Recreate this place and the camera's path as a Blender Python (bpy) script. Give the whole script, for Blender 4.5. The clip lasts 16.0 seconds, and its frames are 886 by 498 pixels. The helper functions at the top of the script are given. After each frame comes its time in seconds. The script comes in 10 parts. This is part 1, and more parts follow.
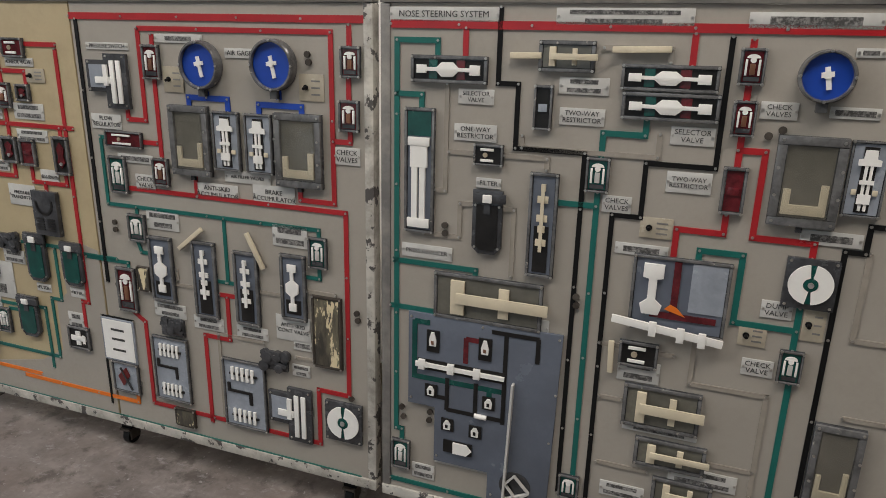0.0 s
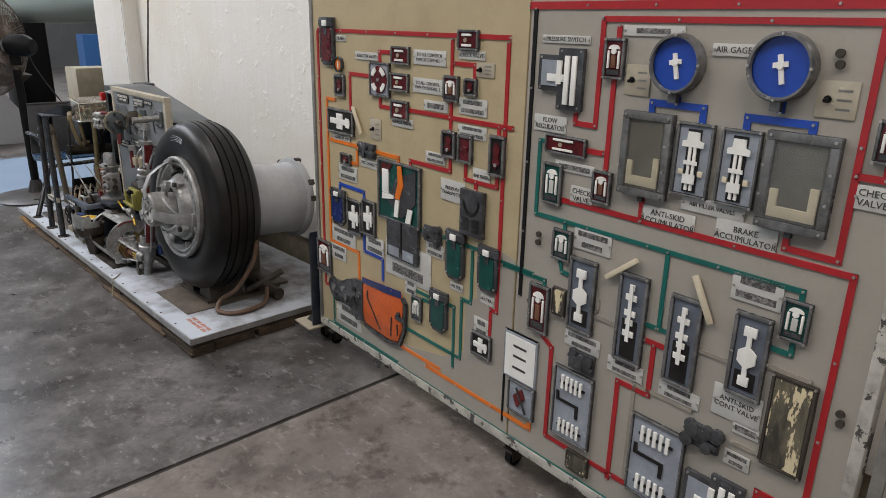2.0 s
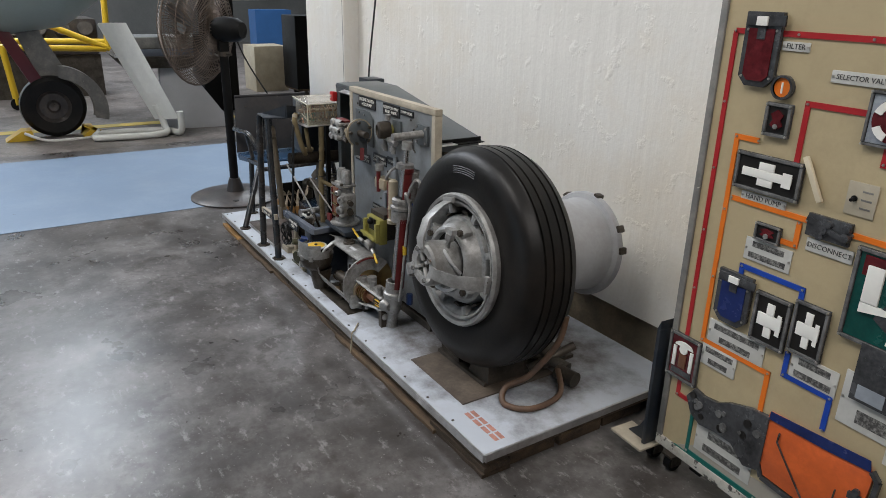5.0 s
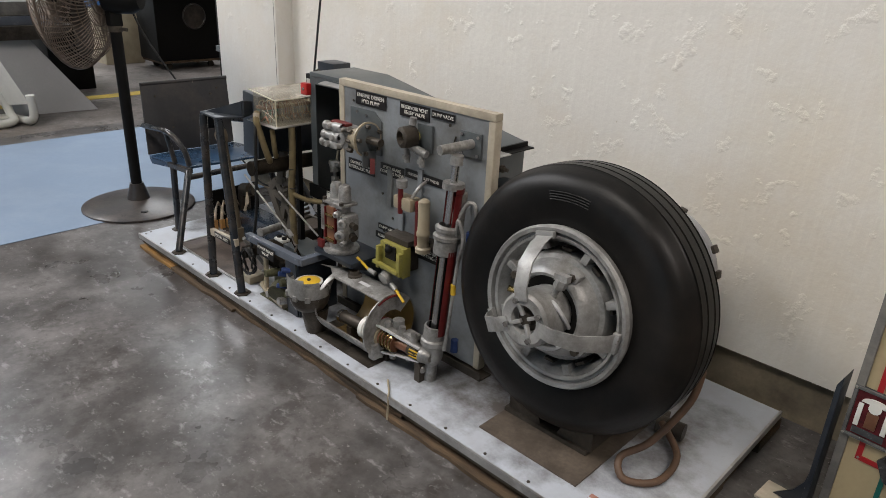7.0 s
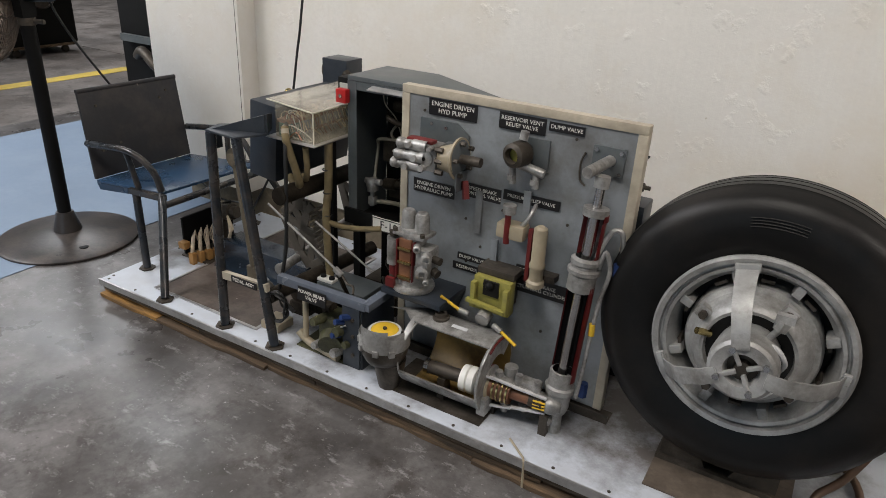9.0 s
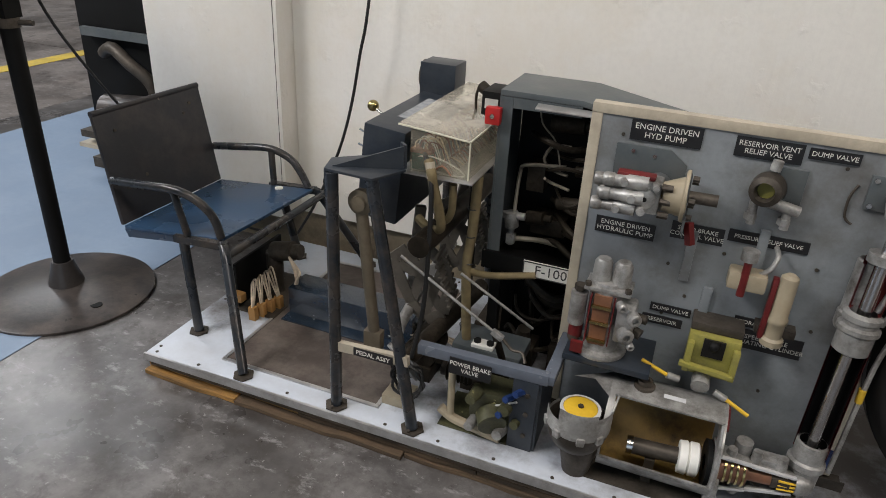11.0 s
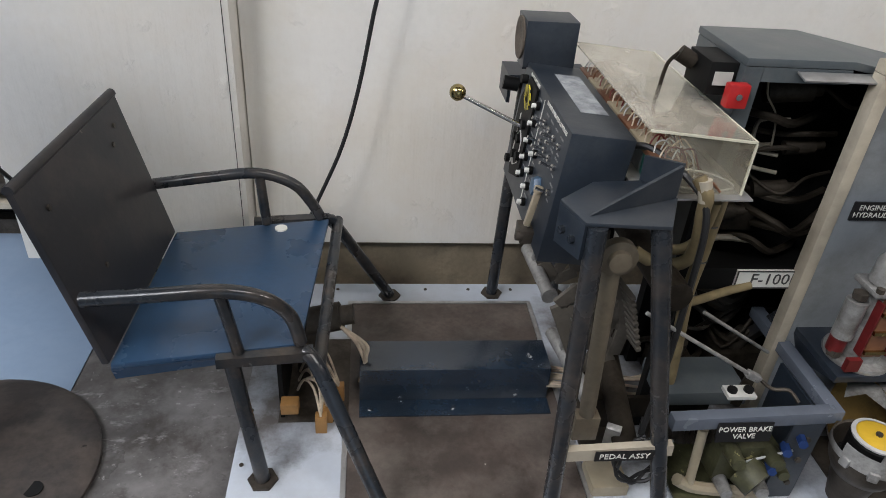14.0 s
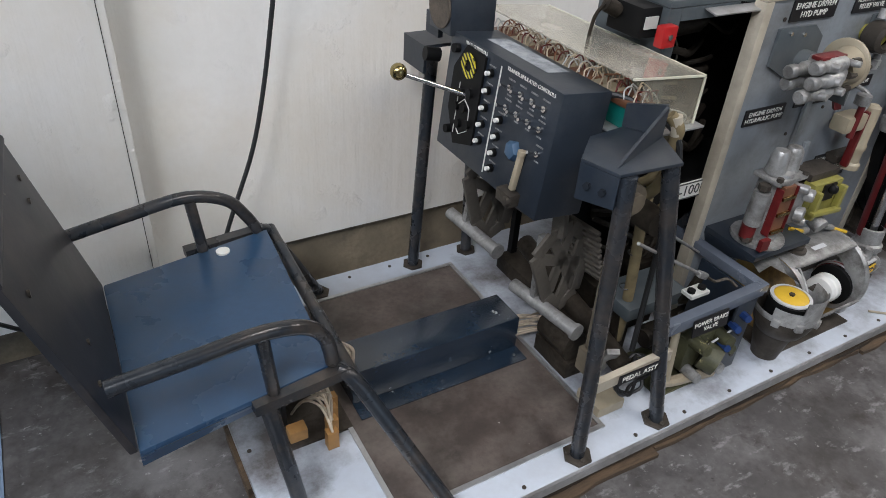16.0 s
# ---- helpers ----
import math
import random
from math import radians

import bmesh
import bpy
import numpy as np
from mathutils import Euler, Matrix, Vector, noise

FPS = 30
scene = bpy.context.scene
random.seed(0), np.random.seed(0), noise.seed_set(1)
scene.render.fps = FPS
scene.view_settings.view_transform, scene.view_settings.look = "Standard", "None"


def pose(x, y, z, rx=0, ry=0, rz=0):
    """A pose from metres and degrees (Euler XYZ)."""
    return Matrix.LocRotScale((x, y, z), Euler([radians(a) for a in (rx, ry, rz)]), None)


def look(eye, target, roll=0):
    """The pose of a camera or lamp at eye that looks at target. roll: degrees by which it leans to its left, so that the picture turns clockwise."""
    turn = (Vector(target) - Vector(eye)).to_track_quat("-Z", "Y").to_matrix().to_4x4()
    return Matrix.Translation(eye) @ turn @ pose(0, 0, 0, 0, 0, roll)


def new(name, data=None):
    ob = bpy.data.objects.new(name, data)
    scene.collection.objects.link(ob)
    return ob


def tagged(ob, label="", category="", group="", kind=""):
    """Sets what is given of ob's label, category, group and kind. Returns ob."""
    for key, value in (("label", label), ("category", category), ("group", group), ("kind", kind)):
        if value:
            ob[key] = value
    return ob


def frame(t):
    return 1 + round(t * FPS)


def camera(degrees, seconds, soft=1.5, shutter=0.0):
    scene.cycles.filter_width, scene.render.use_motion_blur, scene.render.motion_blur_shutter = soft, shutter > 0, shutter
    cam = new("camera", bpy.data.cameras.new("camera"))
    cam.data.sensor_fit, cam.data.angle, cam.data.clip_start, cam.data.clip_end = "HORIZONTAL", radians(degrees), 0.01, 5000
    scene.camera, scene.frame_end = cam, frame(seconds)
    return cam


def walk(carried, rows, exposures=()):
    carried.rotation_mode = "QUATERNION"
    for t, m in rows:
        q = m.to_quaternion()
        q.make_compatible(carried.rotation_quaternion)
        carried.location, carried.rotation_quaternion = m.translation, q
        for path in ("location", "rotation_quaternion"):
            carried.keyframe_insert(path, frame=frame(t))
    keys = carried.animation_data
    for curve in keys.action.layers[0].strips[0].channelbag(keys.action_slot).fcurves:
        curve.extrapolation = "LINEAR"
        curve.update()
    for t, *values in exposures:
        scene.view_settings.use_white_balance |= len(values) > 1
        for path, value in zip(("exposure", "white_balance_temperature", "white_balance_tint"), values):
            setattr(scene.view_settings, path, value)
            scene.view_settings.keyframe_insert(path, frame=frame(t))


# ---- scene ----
cam = camera(65.4, 16.0, soft=0.9)
PATH = [
    (0, (2.957, -1.234, 1.349), (2.417, 0.601, 0.766), 1.3),
    (0.5, (2.891, -1.164, 1.348), (2.073, 0.558, 0.742), 0.8),
    (1, (2.858, -1.087, 1.349), (1.798, 0.49, 0.725), 0.8),
    (1.5, (2.779, -1.036, 1.347), (1.531, 0.394, 0.716), 0.6),
    (2, (2.575, -1.019, 1.342), (1.194, 0.287, 0.719), 1.2),
    (2.5, (2.344, -0.98, 1.361), (0.858, 0.2, 0.727), 0.7),
    (3, (2.139, -0.921, 1.356), (0.58, 0.15, 0.706), 0.5),
    (3.5, (1.957, -0.856, 1.365), (0.345, 0.123, 0.699), 0.6),
    (4, (1.784, -0.882, 1.361), (0.148, 0.056, 0.696), 0.6),
    (4.5, (1.573, -0.978, 1.376), (-0.042, -0.014, 0.695), 0.8),
    (4.7, (1.494, -1.01, 1.377), (-0.107, -0.027, 0.69), 1.0),
    (6.8, (0.549, -1.215, 1.39), (-0.75, 0.092, 0.613), 2.6),
    (7, (0.472, -1.239, 1.389), (-0.792, 0.099, 0.608), 2.6),
    (7.5, (0.275, -1.275, 1.387), (-0.91, 0.123, 0.587), 2.7),
    (8, (0.057, -1.302, 1.396), (-1.057, 0.144, 0.577), 2.7),
    (8.5, (-0.165, -1.34, 1.387), (-1.189, 0.166, 0.561), 2.9),
    (9, (-0.397, -1.406, 1.393), (-1.295, 0.171, 0.551), 3.0),
    (9.5, (-0.601, -1.424, 1.377), (-1.437, 0.185, 0.533), 3.3),
    (10, (-0.838, -1.393, 1.373), (-1.636, 0.227, 0.513), 3.3),
    (10.2, (-0.931, -1.37, 1.376), (-1.706, 0.253, 0.5), 3.3),
    (12.3, (-1.82, -1.191, 1.358), (-2.087, 0.563, 0.435), 3.6),
    (12.5, (-1.892, -1.152, 1.347), (-2.104, 0.609, 0.424), 3.9),
    (13, (-2.089, -1.058, 1.323), (-2.143, 0.702, 0.374), 4.2),
    (13.5, (-2.292, -0.954, 1.311), (-2.194, 0.767, 0.297), 4.1),
    (14, (-2.458, -0.824, 1.296), (-2.241, 0.852, 0.227), 4.4),
    (14.5, (-2.617, -0.724, 1.298), (-2.248, 0.904, 0.195), 4.4),
    (15, (-2.781, -0.673, 1.306), (-2.192, 0.876, 0.186), 4.5),
    (15.5, (-2.889, -0.656, 1.308), (-2.114, 0.801, 0.178), 4.4),
    (16, (-2.907, -0.656, 1.304), (-2.037, 0.748, 0.177), 4.1),
]
walk(cam, [(t, look(eye, target, roll)) for t, eye, target, roll in PATH], [(0, 0.14, 6300, 10), (2.5, 0.13, 6150, 10), (4.5, 0.08, 6050, 8), (7, 0.07, 6450, 10), (10, 0.03, 6450, 10), (12.5, 0.03, 6450, 10), (14, 0.04, 6150, 10), (15, 0.09, 6000, 10), (16, 0.14, 5950, 10)])

# ---- light ----
world = bpy.data.worlds.new("sky")
scene.world = world
world.use_nodes = True
wn = world.node_tree.nodes
sky = wn.new("ShaderNodeTexSky")
sky.sky_type, sky.sun_disc = "NISHITA", False
sky.sun_elevation, sky.sun_rotation = radians(40), radians(250)
wn["Background"].inputs[1].default_value = 0.08
world.node_tree.links.new(sky.outputs[0], wn["Background"].inputs[0])


def lamp_area(name, place, target, sx, sy, watts, colour):
    data = bpy.data.lights.new(name, "AREA")
    data.shape, data.size, data.size_y, data.energy, data.color = "RECTANGLE", sx, sy, watts, colour
    ob = new(name, data)
    ob.matrix_world = look(place, target)
    return ob


lamp_area("assumed_hall_lamp", (-6.2, -2.2, 5.2), (-2.2, 0.2, 0), 2.6, 1.4, 185, (1.0, 0.965, 0.985))
lamp_area("assumed_hall_lamp", (-0.6, -2.2, 5.0), (-0.6, -1.2, 0), 2.6, 1.2, 122, (1.0, 0.925, 0.845))
lamp_area("assumed_hall_lamp", (3.7, -1.2, 4.5), (3.4, -0.4, 0), 2.4, 0.9, 122, (1.0, 0.90, 0.82))
# extra lamp, no known source, added to brighten the far hall
lamp_area("assumed_hall_lamp", (-5.6, -3.6, 5.4), (-8.4, 0.3, 0.3), 2.6, 1.4, 340, (1.0, 0.97, 0.93))
# long roof lights over the open hall
lamp_area("roof_light", (-11.5, -0.7, 5.55), (-11.5, -0.7, 0), 7.0, 1.6, 400, (0.90, 0.95, 1.0))
lamp_area("roof_light", (-10.0, 4.0, 5.55), (-10.0, 4.0, 0), 5.0, 1.6, 270, (0.94, 0.97, 1.0))
# daylight from the hall's open left end
lamp_area("assumed_daylight", (-17.95, -4.0, 2.4), (-4.0, -2.5, 1.0), 5.8, 4.6, 120, (0.80, 0.90, 1.0))
# added low bluish fill, set in a supposed opening behind the camera
lamp_area("assumed_daylight", (-0.5, -7.05, 1.7), (-0.5, 0.0, 1.2), 5.6, 3.2, 26, (0.74, 0.86, 1.0))


# ---- materials ----
def mat(name, colour, rough=0.5, metal=0.0, var=0.12, scale=6.0, fine=70.0, bump=0.08, dirt=None, dirt_amount=0.35,
        dirt_scale=3.0, chip=None, chip_at=0.64, chip_scale=22.0, random_hue=0.0, stretch=(1, 1, 1), spec=0.5):
    """A painted, worn or raw surface: broad tone, fine grain, dirt patches and chips."""
    m = bpy.data.materials.new(name)
    m.use_nodes = True
    n, l = m.node_tree.nodes, m.node_tree.links
    b = n["Principled BSDF"]
    tc = n.new("ShaderNodeTexCoord")
    mp = n.new("ShaderNodeMapping")
    mp.inputs["Scale"].default_value = stretch
    l.new(tc.outputs["Object"], mp.inputs[0])

    def noise_at(s, detail=5.0, rgh=0.6):
        q = n.new("ShaderNodeTexNoise")
        q.inputs["Scale"].default_value, q.inputs["Detail"].default_value, q.inputs["Roughness"].default_value = s, detail, rgh
        l.new(mp.outputs[0], q.inputs["Vector"])
        return q.outputs["Fac"]

    def ramp(src, a, z):
        q = n.new("ShaderNodeMapRange")
        q.inputs[1].default_value, q.inputs[2].default_value = a, z
        l.new(src, q.inputs[0])
        return q.outputs[0]

    def mix(fac, a, c):
        q = n.new("ShaderNodeMix")
        q.data_type = "RGBA"
        if isinstance(fac, float):
            q.inputs[0].default_value = fac
        else:
            l.new(fac, q.inputs[0])
        for i, v in ((6, a), (7, c)):
            if isinstance(v, tuple):
                q.inputs[i].default_value = (*v, 1)
            else:
                l.new(v, q.inputs[i])
        return q.outputs[2]

    dark = tuple(max(0.0, c * (1 - var * 1.6)) for c in colour)
    light = tuple(min(1.0, c * (1 + var)) for c in colour)
    broad = noise_at(scale)
    grain = noise_at(fine, 3.0)
    col = mix(ramp(broad, 0.3, 0.72), dark, light)
    col = mix(ramp(grain, 0.42, 0.85), col, tuple(c * (1 - var) for c in colour))
    if dirt:
        d = n.new("ShaderNodeMath")
        d.operation = "MULTIPLY"
        l.new(ramp(noise_at(dirt_scale, 7.0, 0.7), 0.45, 0.75), d.inputs[0])
        d.inputs[1].default_value = dirt_amount
        col = mix(d.outputs[0], col, dirt)
    if chip:
        col = mix(ramp(noise_at(chip_scale, 6.0, 0.65), chip_at, chip_at + 0.02), col, chip)
    if random_hue:
        oi = n.new("ShaderNodeObjectInfo")
        hs = n.new("ShaderNodeHueSaturation")
        l.new(col, hs.inputs["Color"])
        mr = n.new("ShaderNodeMapRange")
        mr.inputs[3].default_value, mr.inputs[4].default_value = 1 - random_hue, 1 + random_hue
        l.new(oi.outputs["Random"], mr.inputs[0])
        l.new(mr.outputs[0], hs.inputs["Value"])
        col = hs.outputs[0]
    l.new(col, b.inputs["Base Color"])
    rr = n.new("ShaderNodeMapRange")
    rr.inputs[3].default_value, rr.inputs[4].default_value = max(0.02, rough - 0.12), min(1.0, rough + 0.12)
    l.new(broad, rr.inputs[0])
    l.new(rr.outputs[0], b.inputs["Roughness"])
    b.inputs["Metallic"].default_value = metal
    b.inputs["Specular IOR Level"].default_value = spec
    if bump:
        bp = n.new("ShaderNodeBump")
        bp.inputs["Strength"].default_value, bp.inputs["Distance"].default_value = bump, 0.004
        l.new(grain, bp.inputs["Height"])
        l.new(bp.outputs[0], b.inputs["Normal"])
    return m


def clear(name, colour=(0.95, 0.97, 0.95), rough=0.05, haze=0.1):
    """Thin clear plastic: see-through, with true gloss and an uneven pale film."""
    m = bpy.data.materials.new(name)
    m.use_nodes = True
    n, l = m.node_tree.nodes, m.node_tree.links
    n.remove(n["Principled BSDF"])
    thru, pale_film, gloss = n.new("ShaderNodeBsdfTransparent"), n.new("ShaderNodeBsdfDiffuse"), n.new("ShaderNodeBsdfGlossy")
    thru.inputs[0].default_value = (*colour, 1)
    pale_film.inputs[0].default_value = (0.62, 0.58, 0.50, 1)
    gloss.inputs["Roughness"].default_value = rough
    tc, nz, mr = n.new("ShaderNodeTexCoord"), n.new("ShaderNodeTexNoise"), n.new("ShaderNodeMapRange")
    nz.inputs["Scale"].default_value, nz.inputs["Detail"].default_value = 11.0, 7.0
    mr.inputs[1].default_value, mr.inputs[2].default_value, mr.inputs[3].default_value, mr.inputs[4].default_value = 0.35, 0.75, haze * 0.5, haze * 1.8
    l.new(tc.outputs["Object"], nz.inputs["Vector"])
    l.new(nz.outputs["Fac"], mr.inputs[0])
    a, b, fr = n.new("ShaderNodeMixShader"), n.new("ShaderNodeMixShader"), n.new("ShaderNodeLayerWeight")
    fr.inputs[0].default_value = 0.5
    pw, sc = n.new("ShaderNodeMath"), n.new("ShaderNodeMapRange")
    pw.operation, pw.inputs[1].default_value = "POWER", 5.0
    sc.inputs[3].default_value, sc.inputs[4].default_value = 0.04, 1.0
    l.new(fr.outputs["Facing"], pw.inputs[0])
    l.new(pw.outputs[0], sc.inputs[0])
    l.new(mr.outputs[0], a.inputs[0])
    l.new(thru.outputs[0], a.inputs[1])
    l.new(pale_film.outputs[0], a.inputs[2])
    l.new(sc.outputs[0], b.inputs[0])
    l.new(a.outputs[0], b.inputs[1])
    l.new(gloss.outputs[0], b.inputs[2])
    l.new(b.outputs[0], n["Material Output"].inputs[0])
    return m


def wall_paint(name):
    """White paint over rough board-marked concrete: knots, blisters and streaks, cool tone, warm lamplight coloured in
    as patches.
    """
    m = mat(name, (0.78, 0.76, 0.715), 0.5, 0, 0.05, 1.1, 55, 0.0, (0.64, 0.53, 0.36), 0.55, 0.8, (0.58, 0.54, 0.46), 0.745, 11.0)
    n, l = m.node_tree.nodes, m.node_tree.links
    tc = n.new("ShaderNodeTexCoord")
    mp = n.new("ShaderNodeMapping")
    mp.inputs["Scale"].default_value = (9, 1, 0.7)
    l.new(tc.outputs["Object"], mp.inputs[0])
    grain = n.new("ShaderNodeTexNoise")
    grain.inputs["Scale"].default_value, grain.inputs["Detail"].default_value = 2.2, 8.0
    l.new(mp.outputs[0], grain.inputs["Vector"])
    lump = n.new("ShaderNodeTexNoise")
    lump.inputs["Scale"].default_value, lump.inputs["Detail"].default_value = 13.0, 10.0
    l.new(tc.outputs["Object"], lump.inputs["Vector"])
    pw = n.new("ShaderNodeMapRange")
    pw.inputs[1].default_value, pw.inputs[2].default_value = 0.61, 0.80
    l.new(lump.outputs["Fac"], pw.inputs[0])
    fine = n.new("ShaderNodeTexNoise")
    fine.inputs["Scale"].default_value, fine.inputs["Detail"].default_value = 60.0, 4.0
    l.new(tc.outputs["Object"], fine.inputs["Vector"])
    b1, b2, b3 = (n.new("ShaderNodeBump") for _ in range(3))
    for q, s, d, h in ((b1, 0.55, 0.008, grain.outputs["Fac"]), (b2, 0.42, 0.010, pw.outputs[0]), (b3, 0.35, 0.003, fine.outputs["Fac"])):
        q.inputs["Strength"].default_value, q.inputs["Distance"].default_value = s, d
        l.new(h, q.inputs["Height"])
    l.new(b1.outputs[0], b2.inputs["Normal"])
    l.new(b2.outputs[0], b3.inputs["Normal"])
    l.new(b3.outputs[0], n["Principled BSDF"].inputs["Normal"])
    return m


M_WALL = wall_paint("white_wall")
M_KERB = mat("wall_kerb", (0.25, 0.205, 0.14), 0.85, 0, 0.25, 4, 60, 0.4, (0.06, 0.05, 0.04), 0.8, 5)
M_FLOOR = mat("polished_concrete", (0.105, 0.098, 0.095), 0.30, 0, 0.45, 2.2, 40, 0.10, (0.24, 0.23, 0.225), 0.8, 3.6, (0.45, 0.44, 0.41), 0.715, 30.0, spec=0.42)
M_FLOOR_PALE = mat("worn_pale_concrete", (0.215, 0.190, 0.175), 0.42, 0, 0.35, 2.6, 40, 0.14, (0.12, 0.095, 0.080), 0.8, 4.5, (0.42, 0.39, 0.35), 0.70, 30.0, spec=0.33)


def floor_wear(m):
    """Brown-black stains and pale scuffs on the concrete."""
    n, l = m.node_tree.nodes, m.node_tree.links
    b = n["Principled BSDF"]
    col = b.inputs["Base Color"].links[0].from_socket
    tc = n.new("ShaderNodeTexCoord")
    for scale, detail, lo, hi, amount, tone, squeeze in ((1.7, 12, 0.50, 0.62, 0.60, (0.030, 0.024, 0.020, 1), (1, 1, 1)), (7.0, 10, 0.53, 0.62, 0.60, (0.038, 0.031, 0.026, 1), (1, 1, 1)),
                                                         (11.0, 10, 0.57, 0.66, 0.50, (0.34, 0.33, 0.33, 1), (1, 2.2, 1)), (48.0, 5, 0.63, 0.69, 0.60, (0.42, 0.41, 0.40, 1), (1, 1, 1)), (26.0, 8, 0.62, 0.68, 0.5, (0.022, 0.018, 0.015, 1), (1, 1.6, 1))):
        mp, nz, g, mx = n.new("ShaderNodeMapping"), n.new("ShaderNodeTexNoise"), n.new("ShaderNodeMapRange"), n.new("ShaderNodeMix")
        mp.inputs["Scale"].default_value, mp.inputs["Rotation"].default_value = squeeze, (0, 0, scale)
        nz.inputs["Scale"].default_value, nz.inputs["Detail"].default_value, nz.inputs["Roughness"].default_value = scale, detail, 0.7
        l.new(tc.outputs["Object"], mp.inputs[0])
        l.new(mp.outputs[0], nz.inputs["Vector"])
        g.inputs[1].default_value, g.inputs[2].default_value, g.inputs[4].default_value = lo, hi, amount
        l.new(nz.outputs["Fac"], g.inputs[0])
        mx.data_type = "RGBA"
        mx.inputs[7].default_value = tone
        l.new(g.outputs[0], mx.inputs[0])
        l.new(col, mx.inputs[6])
        col = mx.outputs[2]
    l.new(col, b.inputs["Base Color"])


floor_wear(M_FLOOR)
floor_wear(M_FLOOR_PALE)
M_JOINT = mat("joint_filler", (0.03, 0.027, 0.023), 0.9, 0, 0.3, 20)
M_BLUE = mat("blue_floor_paint", (0.19, 0.255, 0.35), 0.5, 0, 0.06, 2, 40, 0.05, (0.28, 0.34, 0.42), 0.35, 3, (0.10, 0.10, 0.10), 0.73, 9.0, spec=0.3)
M_YLINE = mat("yellow_line", (0.62, 0.44, 0.05), 0.6, 0, 0.2, 5, 50, 0.1, (0.3, 0.25, 0.15), 0.5, 4)
# shell and roof are out of view, coloured dark to cut bounced fill
M_SHELL = mat("unseen_hall_wall", (0.11, 0.11, 0.105), 0.8, 0, 0.15, 0.6, 20, 0.1, (0.2, 0.19, 0.18), 0.4, 0.8)
M_ROOF = mat("unseen_hall_roof", (0.10, 0.10, 0.10), 0.8, 0, 0.15, 0.5)
M_TAN = mat("tan_panel_paint", (0.44, 0.36, 0.215), 0.42, 0, 0.06, 2.5, 90, 0.05, (0.26, 0.20, 0.115), 0.45, 5.5, (0.13, 0.11, 0.08), 0.735, 38)
M_GREY = mat("grey_panel_paint", (0.345, 0.318, 0.272), 0.42, 0, 0.06, 2.5, 90, 0.05, (0.22, 0.195, 0.155), 0.45, 5.0, (0.13, 0.11, 0.08), 0.735, 38)
M_CHIP = mat("chipped_white_edge", (0.52, 0.50, 0.44), 0.6, 0, 0.15, 9, 60, 0.3, (0.10, 0.085, 0.065), 0.85, 11.0, (0.06, 0.055, 0.05), 0.56, 17)
M_STEELGREY = mat("panel_frame_grey", (0.15, 0.145, 0.135), 0.5, 0, 0.15, 8, 60, 0.1, (0.45, 0.42, 0.36), 0.5, 7.0, (0.55, 0.52, 0.45), 0.70, 20)
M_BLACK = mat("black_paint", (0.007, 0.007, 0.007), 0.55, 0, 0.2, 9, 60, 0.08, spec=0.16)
M_RED = mat("red_line", (0.36, 0.012, 0.016), 0.38, 0, 0.12, 9, 80, 0.05)
M_GREEN = mat("green_line", (0.005, 0.115, 0.095), 0.4, 0, 0.12, 9, 80, 0.05)
M_ORANGE = mat("orange_line", (0.72, 0.17, 0.010), 0.38, 0, 0.08, 9, 80, 0.05)
M_TANK = mat("orange_tank_paint", (0.60, 0.115, 0.022), 0.35, 0, 0.15, 9, 80, 0.05, (0.30, 0.05, 0.015), 0.5, 14)
M_BLUEL = mat("blue_line", (0.010, 0.055, 0.36), 0.36, 0, 0.1, 9, 80, 0.05)
M_CLEARL = mat("clear_strip", (0.30, 0.27, 0.225), 0.2, 0, 0.12, 12, 80, 0.05)
M_MOUNT = mat("dark_acrylic_mount", (0.060, 0.062, 0.066), 0.25, 0, 0.25, 22, 80, 0.08, (0.012, 0.012, 0.013), 0.9, 20, (0.22, 0.21, 0.19), 0.70, 60)
# rim grey holds both wear and edge highlights put into the colour
M_RIM = mat("worn_highlight_rim", (0.150, 0.150, 0.148), 0.22, 0, 0.2, 22, 80, 0.05, (0.02, 0.02, 0.021), 0.8, 26, (0.34, 0.32, 0.28), 0.66, 48)
M_MOUNTL = mat("light_acrylic_mount", (0.30, 0.33, 0.37), 0.25, 0, 0.12, 12, 80, 0.05, (0.16, 0.17, 0.19), 0.5, 10)
M_SLATE = mat("slate_acrylic", (0.12, 0.138, 0.172), 0.24, 0, 0.10, 8, 80, 0.04, (0.10, 0.11, 0.13), 0.5, 6)
M_PITRED = mat("red_chamber", (0.115, 0.012, 0.016), 0.22, 0, 0.3, 22, 80, 0.1, (0.02, 0.004, 0.005), 0.8, 30)
M_PITGREEN = mat("green_chamber", (0.006, 0.07, 0.058), 0.25, 0, 0.25, 16)
M_PITBLUE = mat("blue_chamber", (0.012, 0.025, 0.12), 0.25, 0, 0.25, 16)
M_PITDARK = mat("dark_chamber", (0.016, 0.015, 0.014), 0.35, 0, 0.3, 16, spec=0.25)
M_PITGREY = mat("murky_chamber", (0.14, 0.135, 0.11), 0.22, 0, 0.2, 10)
M_WHITE = mat("white_plastic", (0.80, 0.79, 0.74), 0.38, 0, 0.05, 14, 60, 0.04)
M_IVORY = mat("yellowed_plastic", (0.62, 0.55, 0.40), 0.42, 0, 0.10, 10, 60, 0.05)
M_PLATE = mat("engraved_plate", (0.52, 0.515, 0.48), 0.38, 0, 0.10, 18, 70, 0.05)
M_INK = mat("black_engraving", (0.045, 0.043, 0.04), 0.5, 0, 0.1, 30, 60, 0.0)
